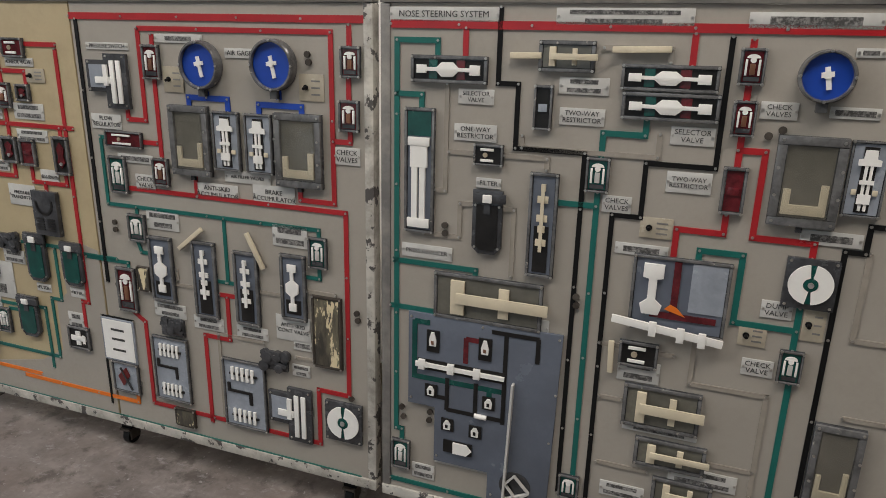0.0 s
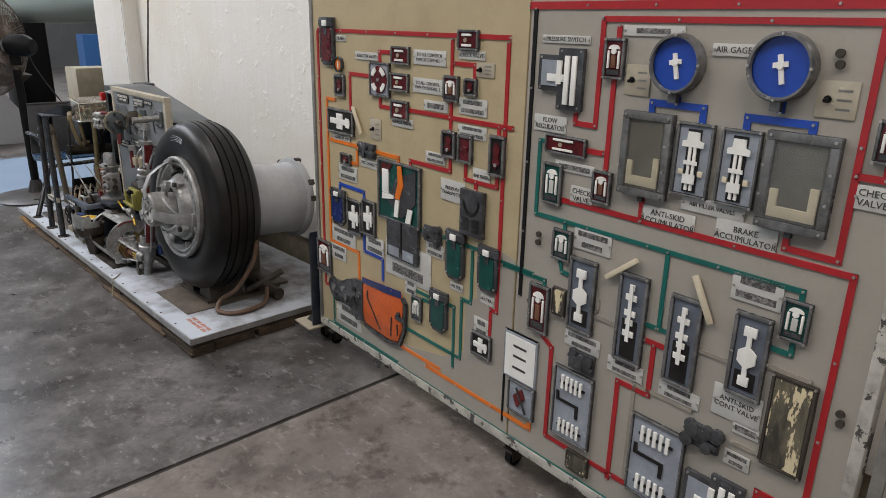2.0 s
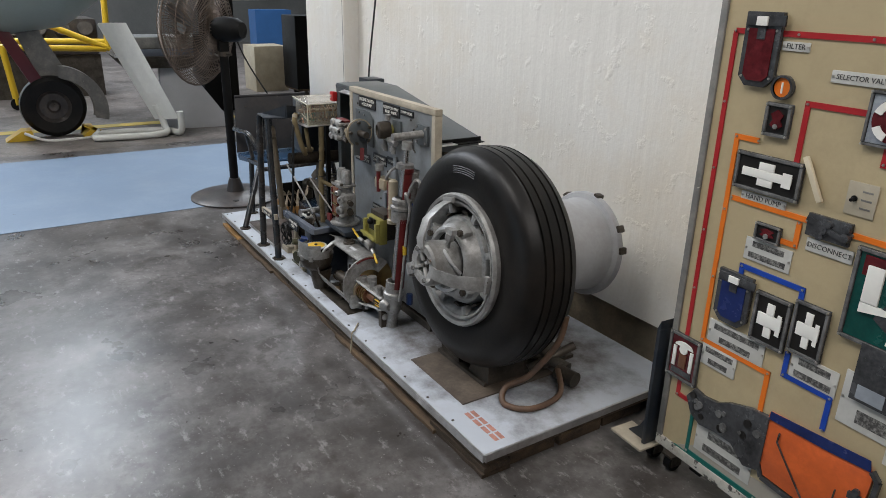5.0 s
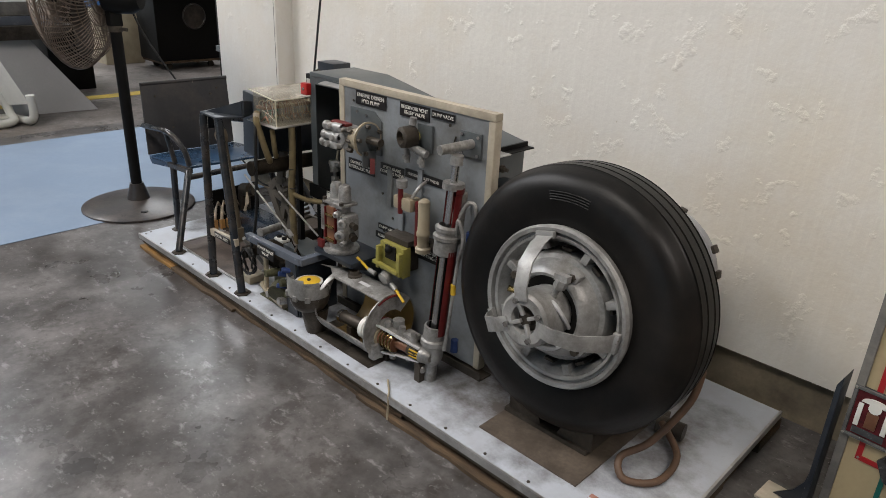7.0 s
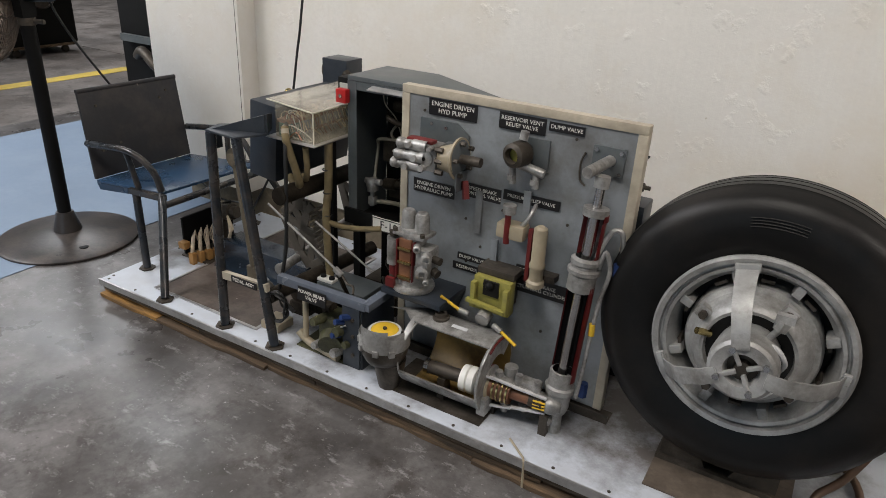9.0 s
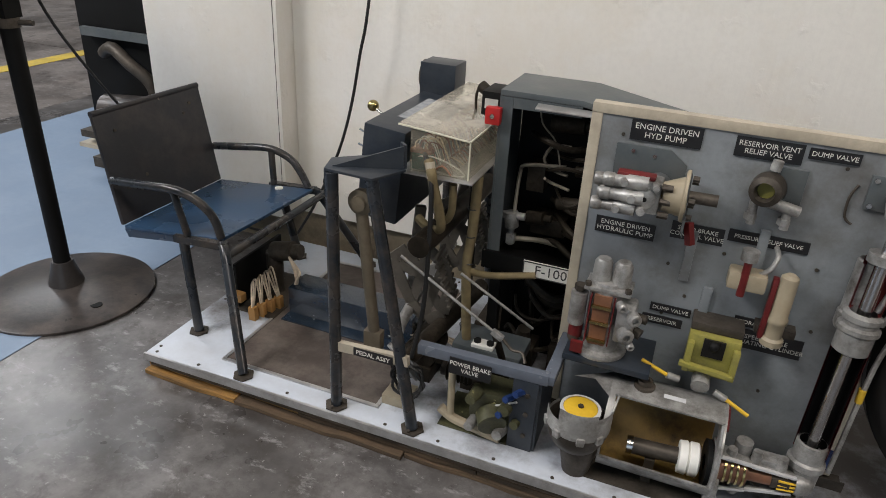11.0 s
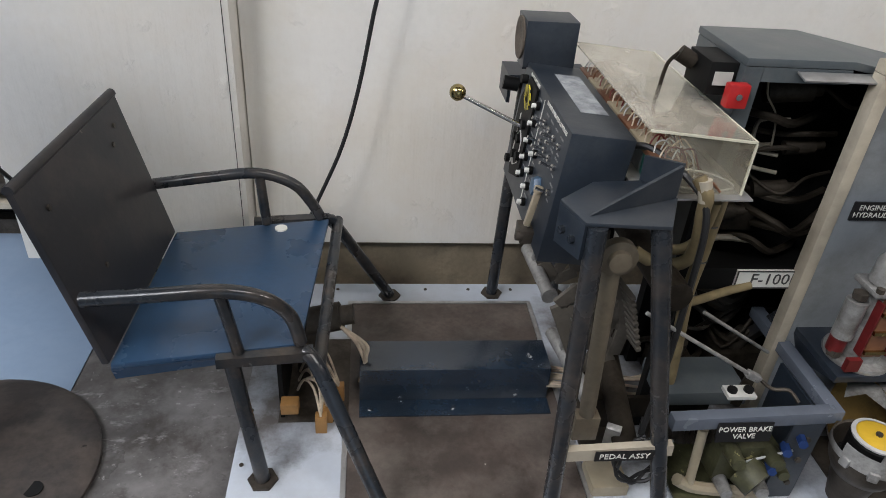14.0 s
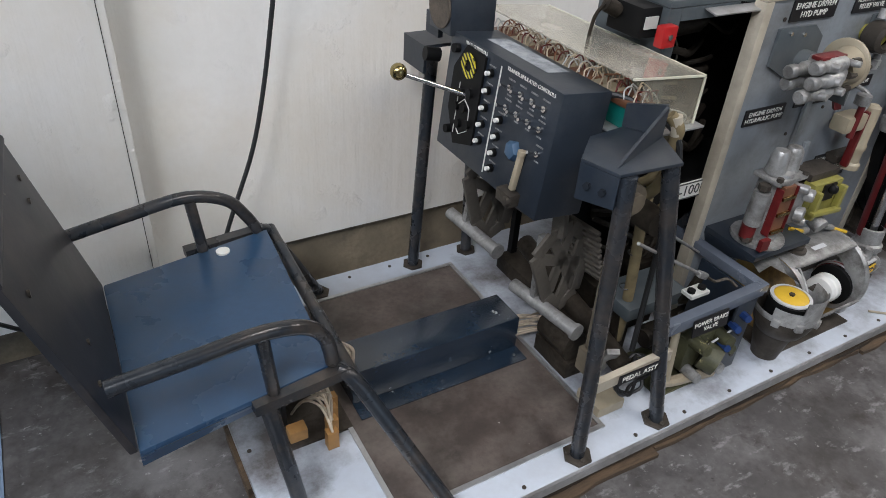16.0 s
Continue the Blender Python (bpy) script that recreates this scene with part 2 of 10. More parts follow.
M_SCREW = mat("screw_head", (0.50, 0.48, 0.44), 0.35, 0.9, 0.2, 40, 90, 0.1)
M_DECK = mat("white_deck_paint", (0.50, 0.54, 0.60), 0.42, 0, 0.05, 3.0, 60, 0.06, (0.20, 0.155, 0.115), 0.30, 3.5, (0.10, 0.09, 0.08), 0.75, 14)


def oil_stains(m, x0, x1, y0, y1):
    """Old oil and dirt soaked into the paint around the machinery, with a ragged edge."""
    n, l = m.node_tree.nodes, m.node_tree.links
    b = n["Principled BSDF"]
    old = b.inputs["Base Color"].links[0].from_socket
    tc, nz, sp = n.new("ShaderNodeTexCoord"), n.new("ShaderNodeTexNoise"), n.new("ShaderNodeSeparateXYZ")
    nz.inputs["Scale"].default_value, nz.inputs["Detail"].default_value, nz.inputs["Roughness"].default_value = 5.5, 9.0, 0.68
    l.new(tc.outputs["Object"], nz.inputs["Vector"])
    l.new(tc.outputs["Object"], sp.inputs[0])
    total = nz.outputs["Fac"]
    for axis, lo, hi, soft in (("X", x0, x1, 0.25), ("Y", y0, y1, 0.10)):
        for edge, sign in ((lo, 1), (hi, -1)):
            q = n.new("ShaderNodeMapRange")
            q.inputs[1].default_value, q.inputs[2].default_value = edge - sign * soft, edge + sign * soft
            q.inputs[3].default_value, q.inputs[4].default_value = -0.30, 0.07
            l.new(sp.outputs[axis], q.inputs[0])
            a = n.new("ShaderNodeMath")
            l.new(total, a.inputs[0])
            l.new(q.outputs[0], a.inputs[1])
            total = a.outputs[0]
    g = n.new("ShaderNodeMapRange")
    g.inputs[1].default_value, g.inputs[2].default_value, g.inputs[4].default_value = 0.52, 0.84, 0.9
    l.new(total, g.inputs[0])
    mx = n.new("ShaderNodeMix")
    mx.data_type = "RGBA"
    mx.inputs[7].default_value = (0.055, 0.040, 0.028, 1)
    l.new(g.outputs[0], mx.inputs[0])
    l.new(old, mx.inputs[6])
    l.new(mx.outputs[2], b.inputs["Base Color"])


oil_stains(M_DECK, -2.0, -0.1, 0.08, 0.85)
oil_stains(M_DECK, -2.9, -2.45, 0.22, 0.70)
M_ALU = mat("aluminium_trim", (0.55, 0.55, 0.55), 0.38, 0.75, 0.15, 7, 80, 0.1, (0.15, 0.12, 0.09), 0.6, 9)
M_PLY = mat("dark_ply_edge", (0.085, 0.06, 0.04), 0.8, 0, 0.35, 5, 60, 0.4, (0.28, 0.22, 0.16), 0.6, 7, stretch=(1, 1, 8))
M_PINE = mat("weathered_pine", (0.105, 0.068, 0.038), 0.85, 0, 0.4, 5, 50, 0.6, (0.016, 0.013, 0.010), 1.0, 4, random_hue=0.45, stretch=(0.6, 4, 6))
M_RAWPINE = mat("raw_orange_pine", (0.42, 0.22, 0.055), 0.8, 0, 0.35, 5, 50, 0.5, (0.03, 0.024, 0.018), 0.9, 6, stretch=(0.6, 4, 6))
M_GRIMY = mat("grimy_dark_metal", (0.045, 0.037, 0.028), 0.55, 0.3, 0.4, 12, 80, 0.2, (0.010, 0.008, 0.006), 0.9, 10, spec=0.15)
M_DUSTY = mat("dusty_cast_pedal", (0.13, 0.115, 0.095), 0.6, 0.2, 0.3, 14, 80, 0.25, (0.05, 0.042, 0.034), 0.8, 14)
M_MAT = mat("brown_sheet", (0.085, 0.066, 0.056), 0.5, 0, 0.4, 7, 70, 0.2, (0.22, 0.19, 0.165), 0.6, 6, (0.40, 0.37, 0.33), 0.74, 30)
M_NAVY = mat("dark_blue_grey_paint", (0.016, 0.023, 0.034), 0.40, 0, 0.2, 6, 70, 0.06, (0.11, 0.11, 0.105), 0.30, 7, (0.30, 0.29, 0.27), 0.75, 18)
M_SEAT = mat("blue_seat_paint", (0.027, 0.064, 0.128), 0.28, 0, 0.14, 5, 70, 0.06, (0.06, 0.065, 0.07), 0.45, 4, (0.25, 0.24, 0.22), 0.775, 14)
M_BACK = mat("charcoal_sheet", (0.020, 0.021, 0.025), 0.42, 0, 0.2, 5, 70, 0.06, (0.09, 0.07, 0.06), 0.45, 6, (0.16, 0.14, 0.12), 0.74, 20, spec=0.35)
M_TUBE = mat("charcoal_tube", (0.026, 0.031, 0.038), 0.27, 0.2, 0.2, 8, 70, 0.08, (0.13, 0.10, 0.072), 0.55, 9)
M_CABINET = mat("cabinet_grey", (0.072, 0.085, 0.092), 0.42, 0, 0.12, 6, 70, 0.06, (0.20, 0.19, 0.17), 0.35, 5)
M_BOARD = mat("blue_grey_board", (0.245, 0.265, 0.282), 0.40, 0, 0.12, 3, 70, 0.05, (0.085, 0.075, 0.060), 0.85, 4.6, (0.04, 0.04, 0.04), 0.77, 22)
M_EDGE = mat("cream_board_edge", (0.46, 0.41, 0.32), 0.5, 0, 0.15, 10, 60, 0.15, (0.16, 0.13, 0.10), 0.5, 7)
M_RUBBER = mat("tyre_rubber", (0.007, 0.0068, 0.0066), 0.42, 0, 0.25, 5, 90, 0.10, (0.026, 0.021, 0.017), 0.6, 4, spec=0.24)
M_CAST = mat("cast_alloy", (0.40, 0.395, 0.38), 0.42, 0.45, 0.25, 14, 80, 0.3, (0.055, 0.045, 0.035), 0.9, 16)
M_WHEEL = mat("silver_wheel_paint", (0.37, 0.37, 0.36), 0.40, 0.2, 0.2, 14, 80, 0.25, (0.06, 0.05, 0.04), 0.75, 11, (0.10, 0.08, 0.06), 0.70, 26)
# drum paint taken down to grey so that its colour holds the shade
M_DRUMSHADED = mat("shaded_drum_paint", (0.37, 0.38, 0.395), 0.45, 0, 0.10, 6, 70, 0.06, (0.20, 0.17, 0.14), 0.5, 5)
M_DRUM = mat("white_drum_paint", (0.58, 0.59, 0.60), 0.45, 0, 0.08, 6, 70, 0.06, (0.22, 0.18, 0.14), 0.45, 5)
M_BRIGHT = mat("polished_metal", (0.62, 0.61, 0.60), 0.22, 1.0, 0.12, 10, 80, 0.05)
M_DULL = mat("dull_dirty_metal", (0.095, 0.082, 0.068), 0.5, 0.45, 0.25, 12, 80, 0.2, (0.030, 0.024, 0.018), 0.9, 10, spec=0.25)
M_COPPER = mat("copper_brown", (0.22, 0.10, 0.055), 0.42, 0.3, 0.25, 15, 80, 0.1)
M_LIME = mat("lime_cutaway_paint", (0.34, 0.31, 0.07), 0.45, 0, 0.25, 14, 80, 0.1, (0.08, 0.07, 0.04), 0.8, 14)
M_CREAM = mat("cream_enamel", (0.36, 0.31, 0.22), 0.45, 0, 0.15, 9, 70, 0.06, (0.25, 0.18, 0.10), 0.4, 7)
M_REDP = mat("red_cutaway_paint", (0.13, 0.012, 0.012), 0.42, 0, 0.3, 14, 80, 0.08)
M_YELLOW = mat("yellow_paint", (0.66, 0.42, 0.03), 0.45, 0, 0.1, 14, 70, 0.06)
M_BLUEP = mat("blue_fitting", (0.018, 0.045, 0.16), 0.4, 0.3, 0.15, 20)
M_HOSE = mat("brown_hose", (0.13, 0.075, 0.045), 0.55, 0, 0.25, 14, 80, 0.1)
M_CORD = mat("black_cord", (0.012, 0.012, 0.012), 0.5, 0, 0.1, 20)
M_WIRE = mat("pale_wire", (0.55, 0.46, 0.35), 0.5, 0, 0.3, 30, 80, 0.05, random_hue=0.3)
M_LOOM = mat("laced_loom", (0.20, 0.155, 0.078), 0.75, 0, 0.25, 30, 120, 0.3)
M_OLIVE = mat("olive_drab", (0.085, 0.085, 0.04), 0.55, 0, 0.4, 14, 80, 0.25, (0.02, 0.018, 0.01), 0.8, 22, (0.26, 0.24, 0.11), 0.66, 30)
M_BRASS = mat("brass_ball", (0.45, 0.36, 0.16), 0.24, 1.0, 0.25, 20)
M_FANCAGE = mat("rusty_fan_wire", (0.16, 0.125, 0.10), 0.6, 0.5, 0.25, 20)
M_IRON = mat("dark_iron_base", (0.050, 0.044, 0.042), 0.36, 0.2, 0.3, 6, 70, 0.12, (0.15, 0.12, 0.10), 0.65, 7, (0.018, 0.015, 0.014), 0.66, 16)
M_LABELBLACK = mat("black_label_tape", (0.010, 0.010, 0.011), 0.35, 0, 0.1, 20)
M_TEXT = mat("white_lettering", (0.66, 0.65, 0.60), 0.5, 0, 0.05, 30)
M_AMBER = mat("amber_connector", (0.36, 0.19, 0.06), 0.5, 0, 0.15, 20)
M_ACRYLIC = clear("clear_acrylic", (0.93, 0.92, 0.86), 0.10, 0.14)
# the lid has the strongest pale film of the clear sheets
M_LID = clear("milky_acrylic_lid", (0.92, 0.91, 0.86), 0.12, 0.34)
M_COVER = clear("thin_clear_cover", (0.96, 0.96, 0.95), 0.05, 0.04)
M_AIRFRAME = mat("pale_green_airframe", (0.34, 0.40, 0.38), 0.4, 0, 0.1, 2, 40, 0.05, (0.18, 0.2, 0.2), 0.4, 2)
M_MAROON = mat("maroon_strut", (0.10, 0.015, 0.022), 0.35, 0, 0.15, 6)
M_YSTEEL = mat("yellow_tow_bar", (0.66, 0.43, 0.02), 0.4, 0, 0.1, 6)
M_PVC = mat("white_pipe", (0.70, 0.69, 0.64), 0.35, 0, 0.05, 8)
M_PLINTH = mat("light_grey_plinth", (0.44, 0.44, 0.45), 0.55, 0, 0.06, 4)
M_CASEBLUE = mat("blue_case", (0.03, 0.10, 0.26), 0.5, 0, 0.1, 5)


# ---- shape helpers ----
class Shape:
    """Collects plain geometry in one mesh."""

    def __init__(self, m=None):
        self.v, self.f, self.m = [], [], m or Matrix()

    def add(self, verts, faces):
        k = len(self.v)
        self.v += [tuple(self.m @ Vector(p)) for p in verts]
        self.f += [tuple(i + k for i in f) for f in faces]
        return self

    def box(self, c, s, turn=None):
        r = turn or Matrix()
        pts = [Vector(c) + r @ Vector((sx * s[0] / 2, sy * s[1] / 2, sz * s[2] / 2)) for sx in (-1, 1) for sy in (-1, 1) for sz in (-1, 1)]
        return self.add(pts, [(0, 1, 3, 2), (4, 6, 7, 5), (0, 4, 5, 1), (2, 3, 7, 6), (0, 2, 6, 4), (1, 5, 7, 3)])

    def span(self, a, b):
        return self.box([(p + q) / 2 for p, q in zip(a, b)], [abs(q - p) for p, q in zip(a, b)])

    def beam(self, p, q, w, h, roll=0.0):
        """A square bar from p to q."""
        p, q = Vector(p), Vector(q)
        r = (q - p).to_track_quat("Z", "Y").to_matrix().to_4x4() @ Matrix.Rotation(roll, 4, "Z")
        return self.box((p + q) / 2, (w, h, (q - p).length), r)

    def lathe(self, profile, o, axis, n=24, start=0.0, end=None):
        """Turns (radius, height) pairs about an axis from o; with an end angle, a part turn."""
        r = Vector(axis).normalized().to_track_quat("Z", "Y").to_matrix()
        full = end is None
        span = 2 * math.pi if full else end - start
        k = n if full else n + 1
        verts, faces = [], []
        for rad, h in profile:
            for i in range(k):
                a = start + span * i / n
                verts.append(Vector(o) + r @ Vector((rad * math.cos(a), rad * math.sin(a), h)))
        for j in range(len(profile) - 1):
            for i in range(n):
                a, b = j * k + i, j * k + (i + 1) % k
                faces.append((a, b, b + k, a + k))
        return self.add(verts, faces)

    def cyl(self, p, q, r, r2=None, n=16):
        p, q = Vector(p), Vector(q)
        r2 = r if r2 is None else r2
        h = (q - p).length
        return self.lathe([(0.0001, 0), (r, 0), (r2, h), (0.0001, h)], p, q - p, n)

    def tube(self, pts, r, n=8, steps=5, closed=False):
        """A round bar through the points, smoothed."""
        pts = [Vector(p) for p in pts]
        line = []
        if steps > 1:
            for i in range(len(pts) - 1):
                p0, p1, p2, p3 = pts[max(i - 1, 0)], pts[i], pts[i + 1], pts[min(i + 2, len(pts) - 1)]
                for s in range(steps):
                    t = s / steps
                    line.append(0.5 * ((2 * p1) + (p2 - p0) * t + (2 * p0 - 5 * p1 + 4 * p2 - p3) * t * t + (3 * p1 - p0 - 3 * p2 + p3) * t ** 3))
            line.append(pts[-1])
        else:
            line = pts
        verts, faces = [], []
        up = Vector((0.13, 0.21, 1)).normalized()
        for i, p in enumerate(line):
            d = (line[min(i + 1, len(line) - 1)] - line[max(i - 1, 0)]).normalized()
            side = d.cross(up)
            if side.length < 0.05:
                side = d.cross(Vector((1, 0, 0)))
            side.normalize()
            up = side.cross(d).normalized()
            for j in range(n):
                a = 2 * math.pi * j / n
                verts.append(p + side * (r * math.cos(a)) + up * (r * math.sin(a)))
        for i in range(len(line) - 1):
            for j in range(n):
                faces.append((i * n + j, i * n + (j + 1) % n, (i + 1) * n + (j + 1) % n, (i + 1) * n + j))
        faces += [tuple(range(n))[::-1], tuple(range((len(line) - 1) * n, len(line) * n))]
        return self.add(verts, faces)

    def prism(self, outline, y0, y1, m=None):
        """An outline in x and z, thick from y0 to y1."""
        m = m or Matrix()
        n = len(outline)
        verts = [m @ Vector((x, y0, z)) for x, z in outline] + [m @ Vector((x, y1, z)) for x, z in outline]
        faces = [tuple(range(n)), tuple(range(n, 2 * n))[::-1]] + [(i, i + n, (i + 1) % n + n, (i + 1) % n) for i in range(n)]
        return self.add(verts, faces)

    def ball(self, c, r, n=12):
        k = n // 2
        return self.lathe([(max(0.0001, r * math.sin(math.pi * i / k)), -r * math.cos(math.pi * i / k)) for i in range(k + 1)], c, (0, 0, 1), n)


def make_mesh(name, shape, material, bevel=0.0, smooth=38):
    me = bpy.data.meshes.new(name)
    me.from_pydata(shape.v, [], shape.f)
    me.update()
    bm = bmesh.new()
    bm.from_mesh(me)
    bmesh.ops.recalc_face_normals(bm, faces=bm.faces)
    if bevel:
        sharp = [e for e in bm.edges if len(e.link_faces) == 2 and e.calc_face_angle(0) > 0.7]
        bmesh.ops.bevel(bm, geom=sharp, offset=bevel, segments=2, affect="EDGES", profile=0.6, clamp_overlap=True)
    bm.to_mesh(me)
    bm.free()
    me.materials.append(material)
    for p in me.polygons:
        p.use_smooth = True
    me.set_sharp_from_angle(angle=radians(smooth))
    return me


def part(name, shape, material, parent=None, label="", bevel=0.0, smooth=38):
    ob = new(name, make_mesh(name, shape, material, bevel, smooth))
    ob.parent = parent
    if label:
        ob["label"] = label
    return ob


def thing(name, label, category, group="", m=None, kind=""):
    """An empty at the thing's base that carries its parts."""
    ob = new(name)
    ob.empty_display_size = 0.05
    if m is not None:
        ob.matrix_world = m
    return tagged(ob, label, category, group, kind)


def solid(name, shape, material, label, category, kind="", bevel=0.0, group=""):
    return tagged(part(name, shape, material, None, "", bevel), label, category, group, kind)


def lettering(words, size, m, parent, material, name="lettering", depth=0.0006):
    """Built-in font, laid out in x and y of m, centred."""
    cu = bpy.data.curves.new(name, "FONT")
    cu.body, cu.size, cu.align_x, cu.align_y, cu.extrude = words, size, "CENTER", "CENTER", depth
    cu.resolution_u = 2
    tmp = bpy.data.objects.new(name, cu)
    scene.collection.objects.link(tmp)
    bpy.context.view_layer.update()
    me = bpy.data.meshes.new_from_object(tmp.evaluated_get(bpy.context.evaluated_depsgraph_get()))
    bpy.data.objects.remove(tmp)
    me.transform(m)
    me.materials.append(material)
    ob = new(name, me)
    ob.parent = parent
    return ob


# ---- structure ----
floor = thing("floor", "polished grey concrete floor, mottled and scuffed", "floor", kind="structure")
JX = 0.66
for x0, x1, m in ((-14.0, -5.402, M_FLOOR_PALE), (-5.4, JX - 0.010, M_FLOOR), (JX + 0.011, 8.0, M_FLOOR_PALE)):
    for y0, y1 in ((-7.0, 3.394), (3.406, 9.0)):
        part("slab", Shape().span((x0, y0, -0.12), (x1, y1, 0)), m, floor)
part("joint_filler", Shape().span((JX - 0.03, -7, -0.12), (JX + 0.03, 9, -0.006)).span((-14, 3.38, -0.12), (8, 3.42, -0.008)), M_JOINT, floor, "dark dirty floor joint")
part("slab_far", Shape().span((-60, -30, -0.12), (-14.004, 30, 0)), M_FLOOR_PALE, floor)
floor_paint = part("blue_walkway", Shape().span((-5.15, -1.19, 0.0005), (-3.2, 2.4, 0.003)), M_BLUE, None)
tagged(floor_paint, "pale blue painted rectangle on the concrete floor", "floor marking", kind="structure")
yl = part("yellow_line", Shape().span((-6.62, -3.0, 0.0005), (-6.45, 6, 0.003)), M_YLINE, None)
tagged(yl, "worn yellow safety line painted on the floor", "floor marking", kind="structure")

wall = thing("wall_back", "white painted wall with board marks and blisters", "wall", kind="structure")
part("wall_face", Shape().span((-2.78, 0.96, 0.18), (8, 1.22, 5.6)), M_WALL, wall)
part("pilaster", Shape().span((-3.39, 0.86, 0.18), (-2.783, 1.22, 5.6)), M_WALL, wall, bevel=0.004)
part("wall_seam", Shape().span((-2.800, 0.8585, 0.19), (-2.7985, 0.862, 5.5)), M_JOINT, wall)
part("kerb", Shape().span((-3.36, 0.985, 0), (8, 1.2, 0.178)), M_KERB, wall, "stained dirty concrete kerb under the wall")
# unseen shell around the hall to hold back light; its front opening is supposed
for nm, a, b in (("wall_left", (-18.2, -1, 0), (-18, 9, 5.6)), ("wall_left_lintel", (-18.2, -7, 4.8), (-18, -1.003, 5.6)), ("wall_right", (8, -7, 0), (8.2, 9, 5.6)),
                 ("wall_front", (-18.2, -7.2, 0), (-3.503, -7.003, 5.6)), ("wall_front_end", (2.503, -7.2, 0), (8.2, -7.003, 5.6)), ("wall_front_lintel", (-3.5, -7.2, 3.5), (2.5, -7.003, 5.6)), ("wall_rear", (-18.2, 9.003, 0), (8.2, 9.2, 5.6))):
    solid(nm, Shape().span(a, b), M_SHELL, "unseen dark wall closing the hall", "wall", "structure")
solid("ceiling", Shape().span((-18.3, -7.3, 5.603), (8.3, 9.3, 5.8)), M_ROOF, "unseen dark ceiling closing the hall", "ceiling", "structure")

# ---- the low platform ----
platform = thing("platform", "low white painted plywood platform on weathered planks", "platform")
PX0, PX1, PY0, PY1, PZ = -2.745, 0.0, 0.0, 0.885, 0.08
part("deck", Shape().span((PX0, PY0 + 0.004, 0.062), (PX1 - 0.004, PY1, PZ)), M_DECK, platform, bevel=0.002)
part("edge_trim", Shape().span((PX0, PY0 - 0.004, 0.058), (PX1, PY0 + 0.0035, PZ + 0.003)), M_ALU, platform, "dull aluminium edge trim")
part("edge_trim", Shape().span((PX1 - 0.0035, PY0 + 0.004, 0.058), (PX1 + 0.004, PY1, PZ + 0.003)), M_ALU, platform)
part("under_sheet", Shape().span((PX0 + 0.01, PY0 + 0.008, 0.036), (PX1 - 0.01, PY1 - 0.01, 0.0615)), M_PLY, platform, "dark splintered plywood layer")
random.seed(4)
for row, (z0, z1, back) in enumerate(((0.0, 0.0165, 0.004), (0.0175, 0.0350, 0.014))):
    x = PX0 - 0.01
    while x < PX1 - 0.05:
        w = min(random.choice((0.34, 0.55, 0.8)), PX1 + 0.005 - x)
        y0 = PY0 + back + random.uniform(-0.016, 0.010)
        k = max(5, int(w / 0.06))
        front = [(x + 0.002 + (w - 0.004) * i / k, y0 + random.uniform(-0.004, 0.005)) for i in range(k + 1)]
        ring = front + [(x + w - 0.002, 0.10), (x + 0.002, 0.10)]
        n = len(ring)
        m = M_RAWPINE if (x < PX0 + 0.3 and row == 0) or random.random() < 0.12 else M_PINE
        part("plank", Shape().add([(px, py, z0 + random.uniform(0, 0.003)) for px, py in ring] + [(px, py, z1 - random.uniform(0, 0.003)) for px, py in ring],
                                  [tuple(range(n))[::-1], tuple(range(n, 2 * n))] + [(i, (i + 1) % n, (i + 1) % n + n, i + n) for i in range(n)]), m, platform, smooth=20)
        x += w
for y in (0.2, 0.4, 0.6, 0.82):
    part("plank", Shape().box((PX1 - 0.04, y, 0.0195), (0.08 + random.uniform(-0.02, 0.01), 0.185, 0.039)), M_PINE, platform, bevel=0.003)
for y in (0.2, 0.4, 0.6, 0.82):
    part("plank", Shape().box((PX0 + 0.03, y, 0.0195), (0.08 + random.uniform(-0.02, 0.01), 0.185, 0.039)), M_PINE, platform, bevel=0.003)
part("centre_bearer", Shape().span((PX0 + 0.1, 0.4, 0.0), (PX1 - 0.1, 0.5, 0.039)), M_PINE, platform)
DECK_SCREW = make_mesh("screw", Shape().cyl((0, 0, -0.001), (0, 0, 0.002), 0.005, n=8), M_DULL)
spots = [(PX0 + 0.03 + i * 0.157, 0.022) for i in range(17)] + [(PX0 + 0.02, 0.05 + i * 0.16) for i in range(6)] + [(PX0 + 0.2 + i * 0.13, PY1 - 0.03) for i in range(6)]
for sx, sy in spots:
    ob = new("screw", DECK_SCREW)
    ob.parent, ob.location = platform, (sx, sy, PZ)
part("foot_sheet", Shape().span((-2.50, 0.085, PZ), (-1.99, 0.78, PZ + 0.003)), M_MAT, platform, "scuffed brown sheet let into the deck")
fr = Shape()
for a, b in (((-2.512, 0.073), (-1.978, 0.084)), ((-2.512, 0.781), (-1.978, 0.792)), ((-2.512, 0.085), (-2.501, 0.78)), ((-1.989, 0.085), (-1.978, 0.78))):
    fr.span((*a, PZ), (*b, PZ + 0.005))
part("sheet_border", fr, M_ALU, platform)
part("tyre_pad", Shape().span((-0.61, 0.10, PZ), (-0.26, 0.50, PZ + 0.004)), mat("stained_brown_pad", (0.125, 0.100, 0.078), 0.55, 0.1, 0.3, 9, 70, 0.2, (0.030, 0.024, 0.018), 0.9, 7), platform, "stained dark metal pad under the tyre")
st = Shape()
for i in range(2):
    for j in range(4):
        st.span((-0.215 + j * 0.045, 0.075 + i * 0.022, PZ + 0.0002), (-0.178 + j * 0.045, 0.09 + i * 0.022, PZ + 0.0012))
